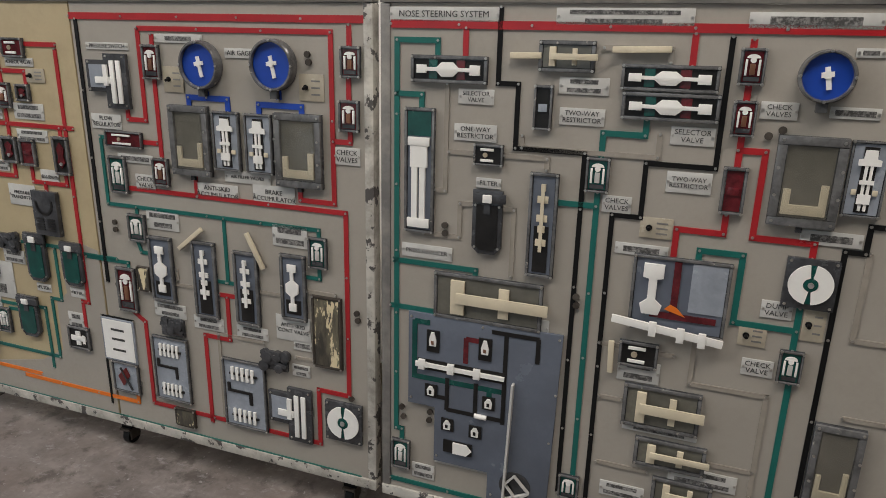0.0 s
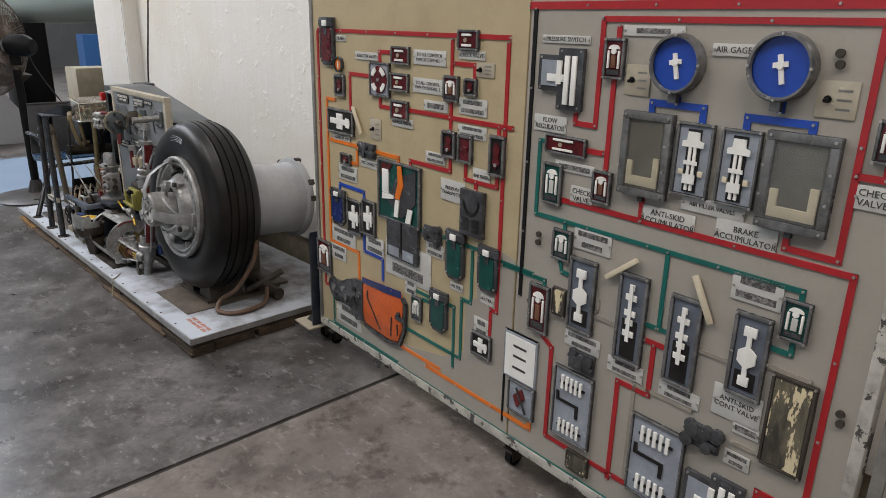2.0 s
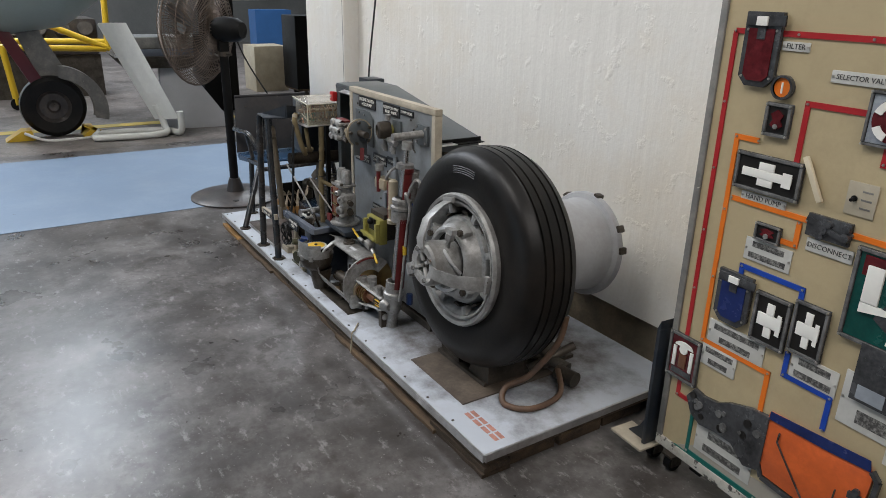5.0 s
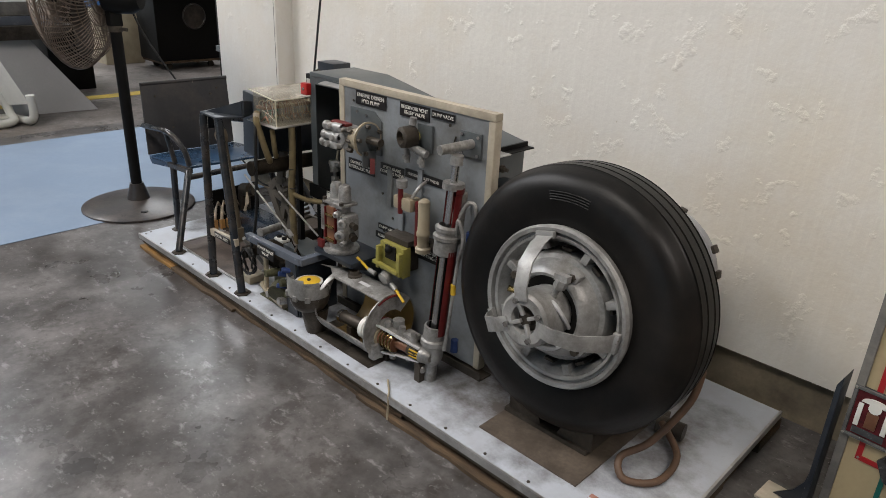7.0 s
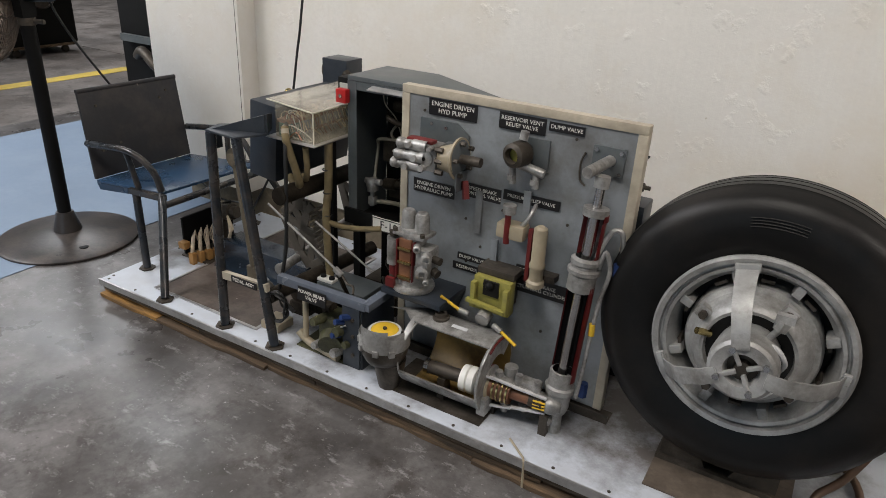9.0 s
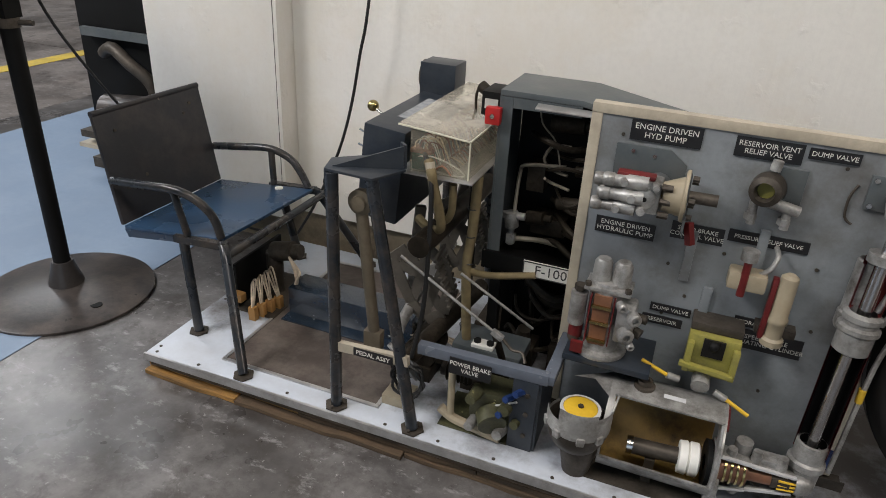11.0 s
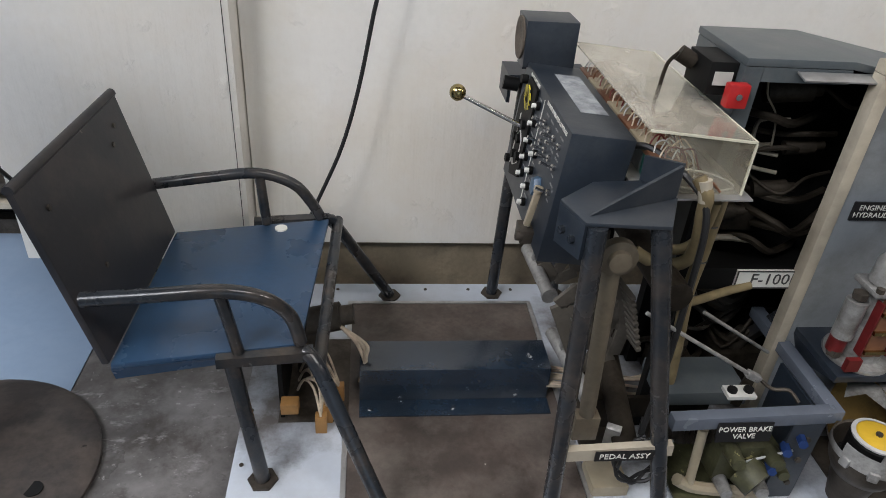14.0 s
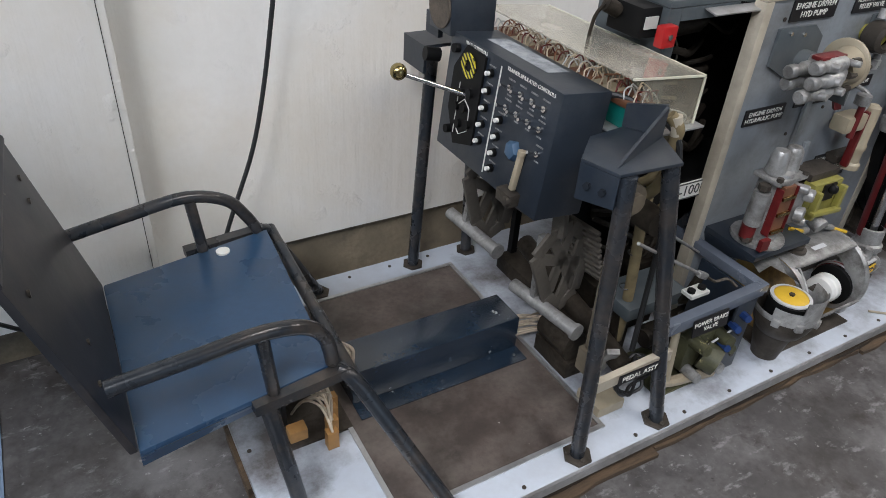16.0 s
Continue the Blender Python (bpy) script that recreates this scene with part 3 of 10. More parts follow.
part("stencil_marks", st, mat("faded_red_stencil", (0.45, 0.22, 0.17), 0.6, 0, 0.2, 30), platform, "faded red stencilled marks")

# ---- tyre and wheel on its stand ----
WZ = 0.5154
TIP = -4.1
wheel = thing("aircraft_wheel", "black aircraft tyre on a grey cast wheel, standing on the platform", "wheel", "", pose(-0.450, 0.301, WZ, TIP, 0, 0.2))
W0, AX, DK = (0, 0, 0), (0, 1, 0), PZ - WZ
LEVEL = Matrix.Rotation(radians(-TIP), 4, "X")
prof = [(0.212, -0.085), (0.222, -0.100), (0.250, -0.108), (0.29, -0.115), (0.325, -0.114), (0.352, -0.102), (0.370, -0.084), (0.378, -0.062)]
for g in (-0.052, -0.020, 0.020, 0.052):
    prof += [(0.386 - abs(g) * 0.06, g - 0.0045), (0.380 - abs(g) * 0.06, g - 0.003), (0.380 - abs(g) * 0.06, g + 0.003), (0.386 - abs(g) * 0.06, g + 0.0045)]
prof += [(0.378, 0.062), (0.370, 0.084), (0.352, 0.102), (0.325, 0.114), (0.29, 0.115), (0.250, 0.108), (0.222, 0.100), (0.212, 0.085)]
tyre = part("tyre", Shape().lathe(prof, W0, AX, 96), M_RUBBER, wheel, "worn black grooved tyre", smooth=50)
for i in range(4):
    part("sidewall_mark", Shape().lathe([(0.295 + i * 0.007, -0.1155), (0.297 + i * 0.007, -0.1175), (0.299 + i * 0.007, -0.1155)], W0, AX, 12, 1.35, 1.75), M_RUBBER, tyre)
rim = part("rim", Shape().lathe([(0.176, -0.02), (0.180, -0.095), (0.190, -0.108), (0.194, -0.120), (0.202, -0.123), (0.205, -0.112), (0.210, -0.112), (0.213, -0.127), (0.224, -0.130), (0.230, -0.120), (0.226, -0.09), (0.206, -0.06), (0.196, 0.03),
                                 (0.212, 0.098), (0.224, 0.114), (0.219, 0.122), (0.202, 0.112), (0.186, 0.03), (0.176, -0.02)], W0, AX, 72), M_WHEEL, wheel, "dull grey cast wheel rim with a stepped flange")
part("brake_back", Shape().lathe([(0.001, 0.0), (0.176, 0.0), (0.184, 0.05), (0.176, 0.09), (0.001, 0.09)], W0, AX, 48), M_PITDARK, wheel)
for i in range(8):
    a = radians(22 + i * 45)
    part("drive_key", Shape().box((0.176 * math.cos(a), -0.085, 0.176 * math.sin(a)), (0.03, 0.06, 0.022), Matrix.Rotation(-a, 4, "Y")), M_WHEEL, wheel, bevel=0.003)
dome = Shape().lathe([(0.150, 0.02), (0.156, -0.060), (0.155, -0.092), (0.150, -0.104), (0.138, -0.110), (0.130, -0.130), (0.120, -0.152), (0.108, -0.160), (0.100, -0.158), (0.096, -0.136), (0.090, -0.124), (0.070, -0.120)], W0, AX, 56)
part("brake_housing", dome, M_WHEEL, wheel, "silver-grey domed brake housing")
# dark disc here and dull hub cap below put the hub's shading into colour
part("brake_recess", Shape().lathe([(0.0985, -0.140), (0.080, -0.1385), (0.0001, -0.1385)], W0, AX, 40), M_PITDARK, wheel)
for a in (62, 150, 238, 325):
    c, d = math.cos(radians(a)), math.sin(radians(a))
    tab = part("housing_tab", Shape().box((0.128 * c, -0.136, 0.128 * d), (0.042, 0.030, 0.034), Matrix.Rotation(-radians(a), 4, "Y")), M_WHEEL, wheel, bevel=0.006)
    part("tab_bolt", Shape().cyl((0.132 * c, -0.150, 0.132 * d), (0.132 * c, -0.164, 0.132 * d), 0.011, n=6), M_DULL, tab)
for i in range(10):
    a = radians(18 + 36 * i)
    part("recess_slot", Shape().box((0.166 * math.cos(a), -0.075, 0.166 * math.sin(a)), (0.008, 0.050, 0.030), Matrix.Rotation(-a, 4, "Y")), M_DULL, wheel)
hub = part("hub_ring", Shape().lathe([(0.034, -0.225), (0.040, -0.252), (0.066, -0.255), (0.074, -0.248), (0.077, -0.215), (0.070, -0.12)], W0, AX, 36), M_WHEEL, wheel)
part("hub_cap", Shape().lathe([(0.0001, -0.240), (0.016, -0.240), (0.020, -0.228), (0.040, -0.226), (0.040, -0.12)], W0, AX, 24), M_DULL, wheel)
for a in (30, 120, 210, 300):
    c, d = math.cos(radians(a)), math.sin(radians(a))
    part("hub_web", Shape().beam((0.012 * c, -0.246, 0.012 * d), (0.048 * c, -0.250, 0.048 * d), 0.012, 0.010), M_WHEEL, hub, bevel=0.002)
for i in range(4):
    a = radians(30 + 90 * i)
    c = Vector((0.055 * math.cos(a), -0.2545, 0.055 * math.sin(a)))
    part("hub_bolt", Shape().cyl(c, c + Vector((0, -0.010, 0)), 0.008, n=6), M_BRIGHT, hub)
for a in (103, 208, 356):
    c, s = math.cos(radians(a)), math.sin(radians(a))
    arm, vs, fs = Shape(), [], []
    for (r, h), w in zip(((0.052, -0.258), (0.088, -0.260), (0.150, -0.232), (0.190, -0.178), (0.206, -0.138)), (0.019, 0.020, 0.022, 0.024, 0.026)):
        for dw, dh in ((-w, 0), (w, 0), (w, 0.006), (-w, 0.006)):
            vs.append((r * c - dw * s, h + dh, r * s + dw * c))
    for k in range(4):
        for j in range(4):
            fs.append((k * 4 + j, k * 4 + (j + 1) % 4, k * 4 + 4 + (j + 1) % 4, k * 4 + 4 + j))
    arm.add(vs, fs + [(0, 1, 2, 3), (16, 17, 18, 19)])
    arm.box((0.206 * c, -0.138, 0.206 * s), (0.018, 0.014, 0.056), Matrix.Rotation(-radians(a), 4, "Y"))
    part("spoke_bracket", arm, M_WHEEL, wheel, "flat pale metal bracket arm", bevel=0.0012)
part("bleed_pipe", Shape().tube([(0.02, -0.19, 0.05), (0.055, -0.205, 0.055), (0.08, -0.19, 0.02), (0.075, -0.15, -0.02)], 0.006), M_DRUM, wheel)
part("bleed_valve", Shape().cyl((0.025, -0.18, 0.045), (0.050, -0.19, 0.095), 0.008).cyl((0.050, -0.19, 0.095), (0.057, -0.19, 0.118), 0.017, n=6).box((0.057, -0.19, 0.125), (0.04, 0.02, 0.018)), M_WHEEL, wheel)
part("bleed_valve", Shape().cyl((-0.09, -0.15, 0.02), (-0.118, -0.175, 0.03), 0.009, n=8), M_BRASS, wheel)
part("lower_pipe", Shape().tube([(-0.06, -0.155, -0.06), (-0.02, -0.18, -0.09), (0.05, -0.178, -0.085), (0.085, -0.15, -0.05)], 0.006), M_DRUM, wheel)
drum = part("drum_half", Shape().lathe([(0.150, 0.110), (0.214, 0.112), (0.219, 0.118), (0.219, 0.128), (0.212, 0.132), (0.190, 0.136), (0.180, 0.148), (0.175, 0.170), (0.172, 0.435), (0.178, 0.450), (0.196, 0.456), (0.201, 0.464), (0.200, 0.478), (0.190, 0.484), (0.160, 0.478), (0.0001, 0.46)], W0, AX, 64),
            M_DRUMSHADED, wheel, "painted inner wheel drum, grey-white with shade in its colour")
for i in range(20):
    a = 2 * math.pi * i / 20
    c = Vector((0.199 * math.cos(a), 0.1325, 0.199 * math.sin(a)))
    # no opening is cut: a near-black disc stands for each hole's shade
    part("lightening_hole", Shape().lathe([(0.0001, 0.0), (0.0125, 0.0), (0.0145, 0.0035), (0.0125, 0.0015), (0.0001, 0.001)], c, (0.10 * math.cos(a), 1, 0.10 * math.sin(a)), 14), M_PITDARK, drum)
    b = a + math.pi / 20
    part("drum_bolt", Shape().cyl((0.206 * math.cos(b), 0.128, 0.206 * math.sin(b)), (0.206 * math.cos(b), 0.139, 0.206 * math.sin(b)), 0.0055, n=6), M_WHEEL, drum)
for a in (0.15, 0.55, 1.35, 2.2):
    part("drum_lug", Shape().box((0.196 * math.cos(a), 0.475, 0.196 * math.sin(a)), (0.026, 0.030, 0.026), Matrix.Rotation(-a, 4, "Y")), M_DULL, drum, bevel=0.004)
part("axle", Shape().cyl((0, -0.15, 0), (0, 0.50, 0), 0.03), M_DULL, wheel)
part("stand_base", Shape(LEVEL).span((-0.16, -0.08, DK + 0.0045), (0.14, 0.34, DK + 0.018)), M_DULL, wheel, "rusty dark iron stand under the tyre")
part("stand_post", Shape(LEVEL).cyl((0, 0.22, DK + 0.018), (0, 0.22, -0.03), 0.045), M_DULL, wheel)
for x in (-0.09, 0.09):
    part("tyre_chock", Shape(LEVEL).prism([(x - 0.06, DK + 0.0185), (x + 0.06, DK + 0.0185), (x + (0.06 if x > 0 else 0.02), DK + 0.112), (x + (-0.02 if x > 0 else -0.06), DK + 0.112)], -0.07, 0.09), M_DULL, wheel)
lk = part("brake_linkage", Shape(LEVEL).cyl((0.05, 0.16, DK + 0.06), (0.24, 0.22, DK + 0.04), 0.022), M_DULL, wheel, "greasy dark brake linkage on the deck")
part("link_block", Shape(LEVEL).box((0.10, 0.20, DK + 0.045), (0.14, 0.06, 0.06)), M_DULL, lk, bevel=0.004)
part("link_end", Shape(LEVEL).cyl((0.22, 0.19, DK + 0.03), (0.30, 0.20, DK + 0.03), 0.028), M_DULL, lk)
part("link_arm", Shape(LEVEL).cyl((0.14, 0.12, DK + 0.02), (0.20, 0.28, DK + 0.10), 0.016), M_DULL, lk)
part("brake_hose", Shape(LEVEL).tube([(0.36, 0.07, -0.10), (0.35, 0.05, -0.20), (0.29, -0.01, -0.33), (0.235, -0.06, DK + 0.05), (0.27, -0.09, DK + 0.013), (0.34, -0.03, DK + 0.013), (0.33, 0.10, DK + 0.02), (0.24, 0.17, DK + 0.05)], 0.0105, 10), M_HOSE, wheel, "brown rubber hose drooping to the deck")

# ---- upright board of cutaway pumps ----
board = thing("pump_board", "upright blue-grey board with cream edge and cutaway pumps", "display board")
BX0, BX1, BY, BZ0, BZ1 = -1.54, -0.80, 0.312, 0.10, 0.972
part("sheet", Shape().span((BX0 + 0.012, BY, BZ0), (BX1 - 0.012, BY + 0.016, BZ1 - 0.012)), M_BOARD, board)
for a, b in (((BX0, BZ1 - 0.024), (BX1, BZ1)), ((BX0, BZ0), (BX0 + 0.026, BZ1 - 0.0245)), ((BX1 - 0.026, BZ0), (BX1, BZ1 - 0.0245))):
    part("edge_strip", Shape().span((a[0], BY - 0.004, a[1]), (b[0], BY + 0.028, b[1])), M_EDGE, board, bevel=0.002)
part("foot_angle", Shape().span((BX0, BY - 0.03, PZ), (BX1 + 0.03, BY - 0.026, PZ + 0.03)).span((BX0, BY - 0.026, PZ), (BX1 + 0.03, BY + 0.03, PZ + 0.004)), M_DULL, board)
part("back_brace", Shape().beam((BX1 - 0.04, BY + 0.03, 0.7), (BX1 - 0.04, BY + 0.24, PZ), 0.025, 0.025), M_TUBE, board)
part("back_brace", Shape().beam((BX0 + 0.04, BY + 0.03, 0.4), (BX0 + 0.04, BY + 0.24, PZ), 0.025, 0.025), M_TUBE, board)


def board_label(words, x0, z0, x1, z1, size):
    o = part("name_plate", Shape().span((x0, BY - 0.004, z0), (x1, BY - 0.0005, z1)), M_LABELBLACK, board, "black name plate with white capitals")
    lettering(words, size, Matrix.Translation(((x0 + x1) / 2, BY - 0.0045, (z0 + z1) / 2)) @ Matrix.Rotation(radians(90), 4, "X"), o, M_TEXT)


board_label("ENGINE DRIVEN\nHYD PUMP", -1.445, 0.897, -1.285, 0.945, 0.0195)
board_label("RESERVOIR VENT\nRELIEF VALVE", -1.215, 0.897, -1.075, 0.943, 0.0165)
board_label("DUMP VALVE", -1.066, 0.915, -0.965, 0.940, 0.0155)
board_label("ENGINE DRIVEN\nHYDRAULIC PUMP", -1.49, 0.650, -1.345, 0.692, 0.0165)
board_label("SPEED BRAKE\nCONTROL VALVE", -1.31, 0.672, -1.19, 0.715, 0.0155)
board_label("PRESSURE RELIEF VALVE", -1.182, 0.692, -1.008, 0.722, 0.0140)
board_label("DUMP VALVE", -1.32, 0.462, -1.22, 0.484, 0.0150)
board_label("RESERVOIR", -1.335, 0.425, -1.235, 0.449, 0.0150)
board_label("HYDRAULIC FILTER", -1.12, 0.475, -0.99, 0.500, 0.0140)
board_label("SPEED BRAKE\nACTUATING CYLINDER", -1.12, 0.415, -0.955, 0.468, 0.0165)

# ---- electrical cabinet behind it ----
cabinet = thing("equipment_cabinet", "grey-green steel cabinet, open at the front, full of dark pipework", "cabinet")
CX0, CX1, CY0, CY1, CZ0, CZ1 = -1.78, -0.86, 0.352, 0.572, 0.46, 0.955
CB = -1.57
CYS, ZE = CY0 + 0.004, 0.835
part("top_plate", Shape().prism([(CX0, CZ1 - 0.012), (CB, CZ1 - 0.012), (CX1 - 0.02, ZE - 0.008), (CX1 - 0.02, ZE), (CB, CZ1 + 0.003), (CX0, CZ1 + 0.003)], CY0, CY1), M_CABINET, cabinet, "dusty top sheet that slopes down at one end", bevel=0.002)
part("end_flange", Shape().span((CX1 - 0.022, BY + 0.03, ZE - 0.016), (CX1 - 0.014, CY1, ZE + 0.003)).span((CX1 - 0.014, BY + 0.03, ZE - 0.016), (CX1 + 0.012, CY1, ZE - 0.012)), M_BLACK, cabinet, "black folded end flange")
part("corner_tab", Shape().span((CX1 - 0.012, BY + 0.035, ZE - 0.0115), (CX1 + 0.03, BY + 0.12, ZE - 0.008)), M_ALU, cabinet, "bare metal corner tab")
SLOPE = [(CX0 + 0.0065, CZ0), (CX1 - 0.028, CZ0), (CX1 - 0.028, ZE - 0.010), (CB, CZ1 - 0.0135), (CX0 + 0.0065, CZ1 - 0.0135)]
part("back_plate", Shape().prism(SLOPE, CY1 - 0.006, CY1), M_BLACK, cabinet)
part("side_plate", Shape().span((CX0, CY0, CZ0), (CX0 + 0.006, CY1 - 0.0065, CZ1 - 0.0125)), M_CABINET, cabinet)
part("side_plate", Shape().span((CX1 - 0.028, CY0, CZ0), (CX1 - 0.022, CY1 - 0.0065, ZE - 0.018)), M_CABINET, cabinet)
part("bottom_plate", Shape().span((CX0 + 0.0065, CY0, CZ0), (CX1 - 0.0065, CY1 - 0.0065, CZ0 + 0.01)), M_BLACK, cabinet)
part("front_stile", Shape().span((CX0 + 0.0065, CY0, CZ0 + 0.0105), (CX0 + 0.035, CY0 + 0.004, CZ1 - 0.013)), M_CABINET, cabinet)
part("front_rail", Shape().span((CX0 + 0.036, CY0, CZ1 - 0.04), (CB, CY0 + 0.004, CZ1 - 0.013)), M_CABINET, cabinet)
part("lower_rail", Shape().span((CX0 - 0.01, CY0 - 0.012, CZ0 - 0.004), (CX1, CY0 - 0.002, CZ0 + 0.05)), M_BLACK, cabinet)
part("bent_flap", Shape().box((-1.60, CY0 - 0.018, CZ1 - 0.022), (0.16, 0.032, 0.003), Matrix.Rotation(radians(12), 4, "X")), M_ALU, cabinet, "bent bare metal flap")
for x in (CX0 + 0.03, CX0 + 0.5, CX1 - 0.04):
    for y in (CY0 + 0.02, CY1 - 0.03):
        part("leg", Shape().span((x - 0.015, y - 0.015, PZ), (x + 0.015, y + 0.015, CZ0 - 0.0045)), M_BLACK, cabinet)
lab = part("name_plate", Shape().span((-1.668, CY0 - 0.018, CZ0 + 0.002), (-1.436, CY0 - 0.0125, CZ0 + 0.048)), M_TEXT, cabinet, "white plate reading F-100D")
lettering("F-100D B", 0.040, Matrix.Translation((-1.558, CY0 - 0.0185, CZ0 + 0.0245)) @ Matrix.Rotation(radians(90), 4, "X"), lab, M_INK)
bd = Shape()
for a, b in (((-1.668, CZ0 + 0.002), (-1.436, CZ0 + 0.005)), ((-1.668, CZ0 + 0.045), (-1.436, CZ0 + 0.048)), ((-1.668, CZ0 + 0.0055), (-1.665, CZ0 + 0.0445))):
    bd.span((a[0], CY0 - 0.0195, a[1]), (b[0], CY0 - 0.0182, b[1]))
part("plate_border", bd, M_INK, lab)
# interior metal is coloured near black to deepen the opening's shade
random.seed(11)
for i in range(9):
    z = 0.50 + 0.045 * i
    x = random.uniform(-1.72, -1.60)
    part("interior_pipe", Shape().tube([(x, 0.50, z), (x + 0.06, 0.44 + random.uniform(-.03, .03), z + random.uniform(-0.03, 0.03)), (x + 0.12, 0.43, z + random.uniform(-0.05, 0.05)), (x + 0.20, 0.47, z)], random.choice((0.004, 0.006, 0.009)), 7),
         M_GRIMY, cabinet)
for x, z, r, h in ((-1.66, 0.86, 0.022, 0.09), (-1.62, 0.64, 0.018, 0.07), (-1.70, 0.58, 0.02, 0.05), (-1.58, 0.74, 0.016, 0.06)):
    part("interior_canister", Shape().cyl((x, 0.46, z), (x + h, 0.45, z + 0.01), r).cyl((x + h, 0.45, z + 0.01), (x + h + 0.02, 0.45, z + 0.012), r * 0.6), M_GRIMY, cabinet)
# black sheet added only to darken the space under the cabinet
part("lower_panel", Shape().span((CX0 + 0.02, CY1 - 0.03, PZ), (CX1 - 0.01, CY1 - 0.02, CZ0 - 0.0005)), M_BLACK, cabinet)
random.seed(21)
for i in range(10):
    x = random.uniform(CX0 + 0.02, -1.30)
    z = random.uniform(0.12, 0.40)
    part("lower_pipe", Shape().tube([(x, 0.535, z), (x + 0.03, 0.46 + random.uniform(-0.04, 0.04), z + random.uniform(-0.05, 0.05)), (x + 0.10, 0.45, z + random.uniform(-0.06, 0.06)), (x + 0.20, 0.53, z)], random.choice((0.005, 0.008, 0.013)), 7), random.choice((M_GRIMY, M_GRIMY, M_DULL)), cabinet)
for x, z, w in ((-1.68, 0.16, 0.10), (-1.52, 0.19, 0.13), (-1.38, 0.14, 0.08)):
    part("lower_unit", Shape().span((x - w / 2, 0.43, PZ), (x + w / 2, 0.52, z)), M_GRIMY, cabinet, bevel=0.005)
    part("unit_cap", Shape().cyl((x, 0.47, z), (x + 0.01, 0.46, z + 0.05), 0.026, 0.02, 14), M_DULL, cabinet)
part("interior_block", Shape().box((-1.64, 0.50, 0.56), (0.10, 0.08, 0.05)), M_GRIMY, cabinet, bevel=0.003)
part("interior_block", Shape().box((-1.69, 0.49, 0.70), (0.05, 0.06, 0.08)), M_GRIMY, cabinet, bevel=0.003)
part("side_relay_box", Shape().span((CX0 - 0.055, CY0 + 0.02, CZ1 - 0.075), (CX0 - 0.0005, CY0 + 0.12, CZ1 - 0.012)), M_BLACK, cabinet, "small black relay box with a data plate", bevel=0.003)
part("data_plate", Shape().span((CX0 - 0.045, CY0 + 0.0165, CZ1 - 0.055), (CX0 - 0.010, CY0 + 0.0195, CZ1 - 0.03)), M_PLATE, cabinet)
redb = part("red_switch_box", Shape().span((CX0 - 0.030, CY0 - 0.024, CZ1 - 0.085), (CX0 + 0.010, CY0 - 0.0005, CZ1 - 0.040)), mat("red_box", (0.40, 0.015, 0.015), 0.35, 0, 0.08, 10), cabinet, "bright red switch box with one screw", bevel=0.004)
part("screw", Shape().cyl((CX0 - 0.010, CY0 - 0.027, CZ1 - 0.062), (CX0 - 0.010, CY0 - 0.024, CZ1 - 0.062), 0.006), M_BRIGHT, redb)
part("cable_gland", Shape().cyl((CX0 - 0.055, CY0 + 0.09, CZ1 - 0.035), (CX0 - 0.085, CY0 + 0.10, CZ1 - 0.02), 0.016).tube([(CX0 - 0.085, CY0 + 0.10, CZ1 - 0.02), (CX0 - 0.10, CY0 + 0.11, CZ1 - 0.05), (CX0 - 0.10, CY0 + 0.12, CZ1 - 0.12)], 0.004), M_GRIMY, cabinet)
part("end_box", Shape().span((CX1 - 0.0215, 0.38, 0.585), (CX1 + 0.065, 0.47, 0.735)), M_NAVY, cabinet, "dark blue junction box on the cabinet end", bevel=0.004)
part("end_stud", Shape().cyl((CX1 - 0.02, BY + 0.05, 0.80), (CX1 + 0.075, BY + 0.05, 0.797), 0.006).cyl((CX1 + 0.05, BY + 0.05, 0.797), (CX1 + 0.058, BY + 0.05, 0.797), 0.012), M_DULL, cabinet)
# pale pipes and a valve that show in the dark opening
M_PALEPIPE = mat("dull_pale_pipe", (0.30, 0.27, 0.21), 0.4, 0.3, 0.25, 20, 80, 0.1, (0.06, 0.05, 0.04), 0.8, 18)
for pts, r in (((( -1.735, 0.60), (-1.735, 0.705), (-1.712, 0.742), (-1.61, 0.746)), 0.0055), (((-1.60, 0.81), (-1.65, 0.80), (-1.668, 0.768), (-1.65, 0.735), (-1.60, 0.73)), 0.0045), (((-1.66, 0.712), (-1.645, 0.695), (-1.59, 0.69)), 0.0045), (((-1.73, 0.515), (-1.66, 0.515), (-1.59, 0.52)), 0.008)):
    part("interior_pipe", Shape().tube([(x, 0.44 + 0.02 * (k % 2), z) for k, (x, z) in enumerate(pts)], r, 8), M_PALEPIPE, cabinet)
part("interior_valve", Shape().cyl((-1.742, 0.43, 0.60), (-1.735, 0.43, 0.555), 0.020).cyl((-1.765, 0.43, 0.588), (-1.70, 0.43, 0.592), 0.011).cyl((-1.735, 0.43, 0.555), (-1.738, 0.43, 0.50), 0.009).box((-1.735, 0.43, 0.52), (0.024, 0.022, 0.03)), M_CAST, cabinet, "dull grey valve inside the cabinet", bevel=0.001)
part("interior_wire", Shape().tube([(-1.69, 0.42, 0.93), (-1.68, 0.42, 0.87), (-1.64, 0.43, 0.82), (-1.62, 0.44, 0.74)], 0.0022, 6), M_PALEPIPE, cabinet)
# ---- control console ----
console = thing("control_console", "dark blue-grey control console box with rows of switches", "control panel")
KX0, KX1, KY0, KY1, KZ0, KZ1 = -2.105, -1.985, 0.30, 0.74, 0.545, 0.815
seat_at = Matrix(((1, 0, 0, -0.033), (0, 0.909, 0, -0.0217), (0, 0, 0.981, 0.0453), (0, 0, 0, 1)))
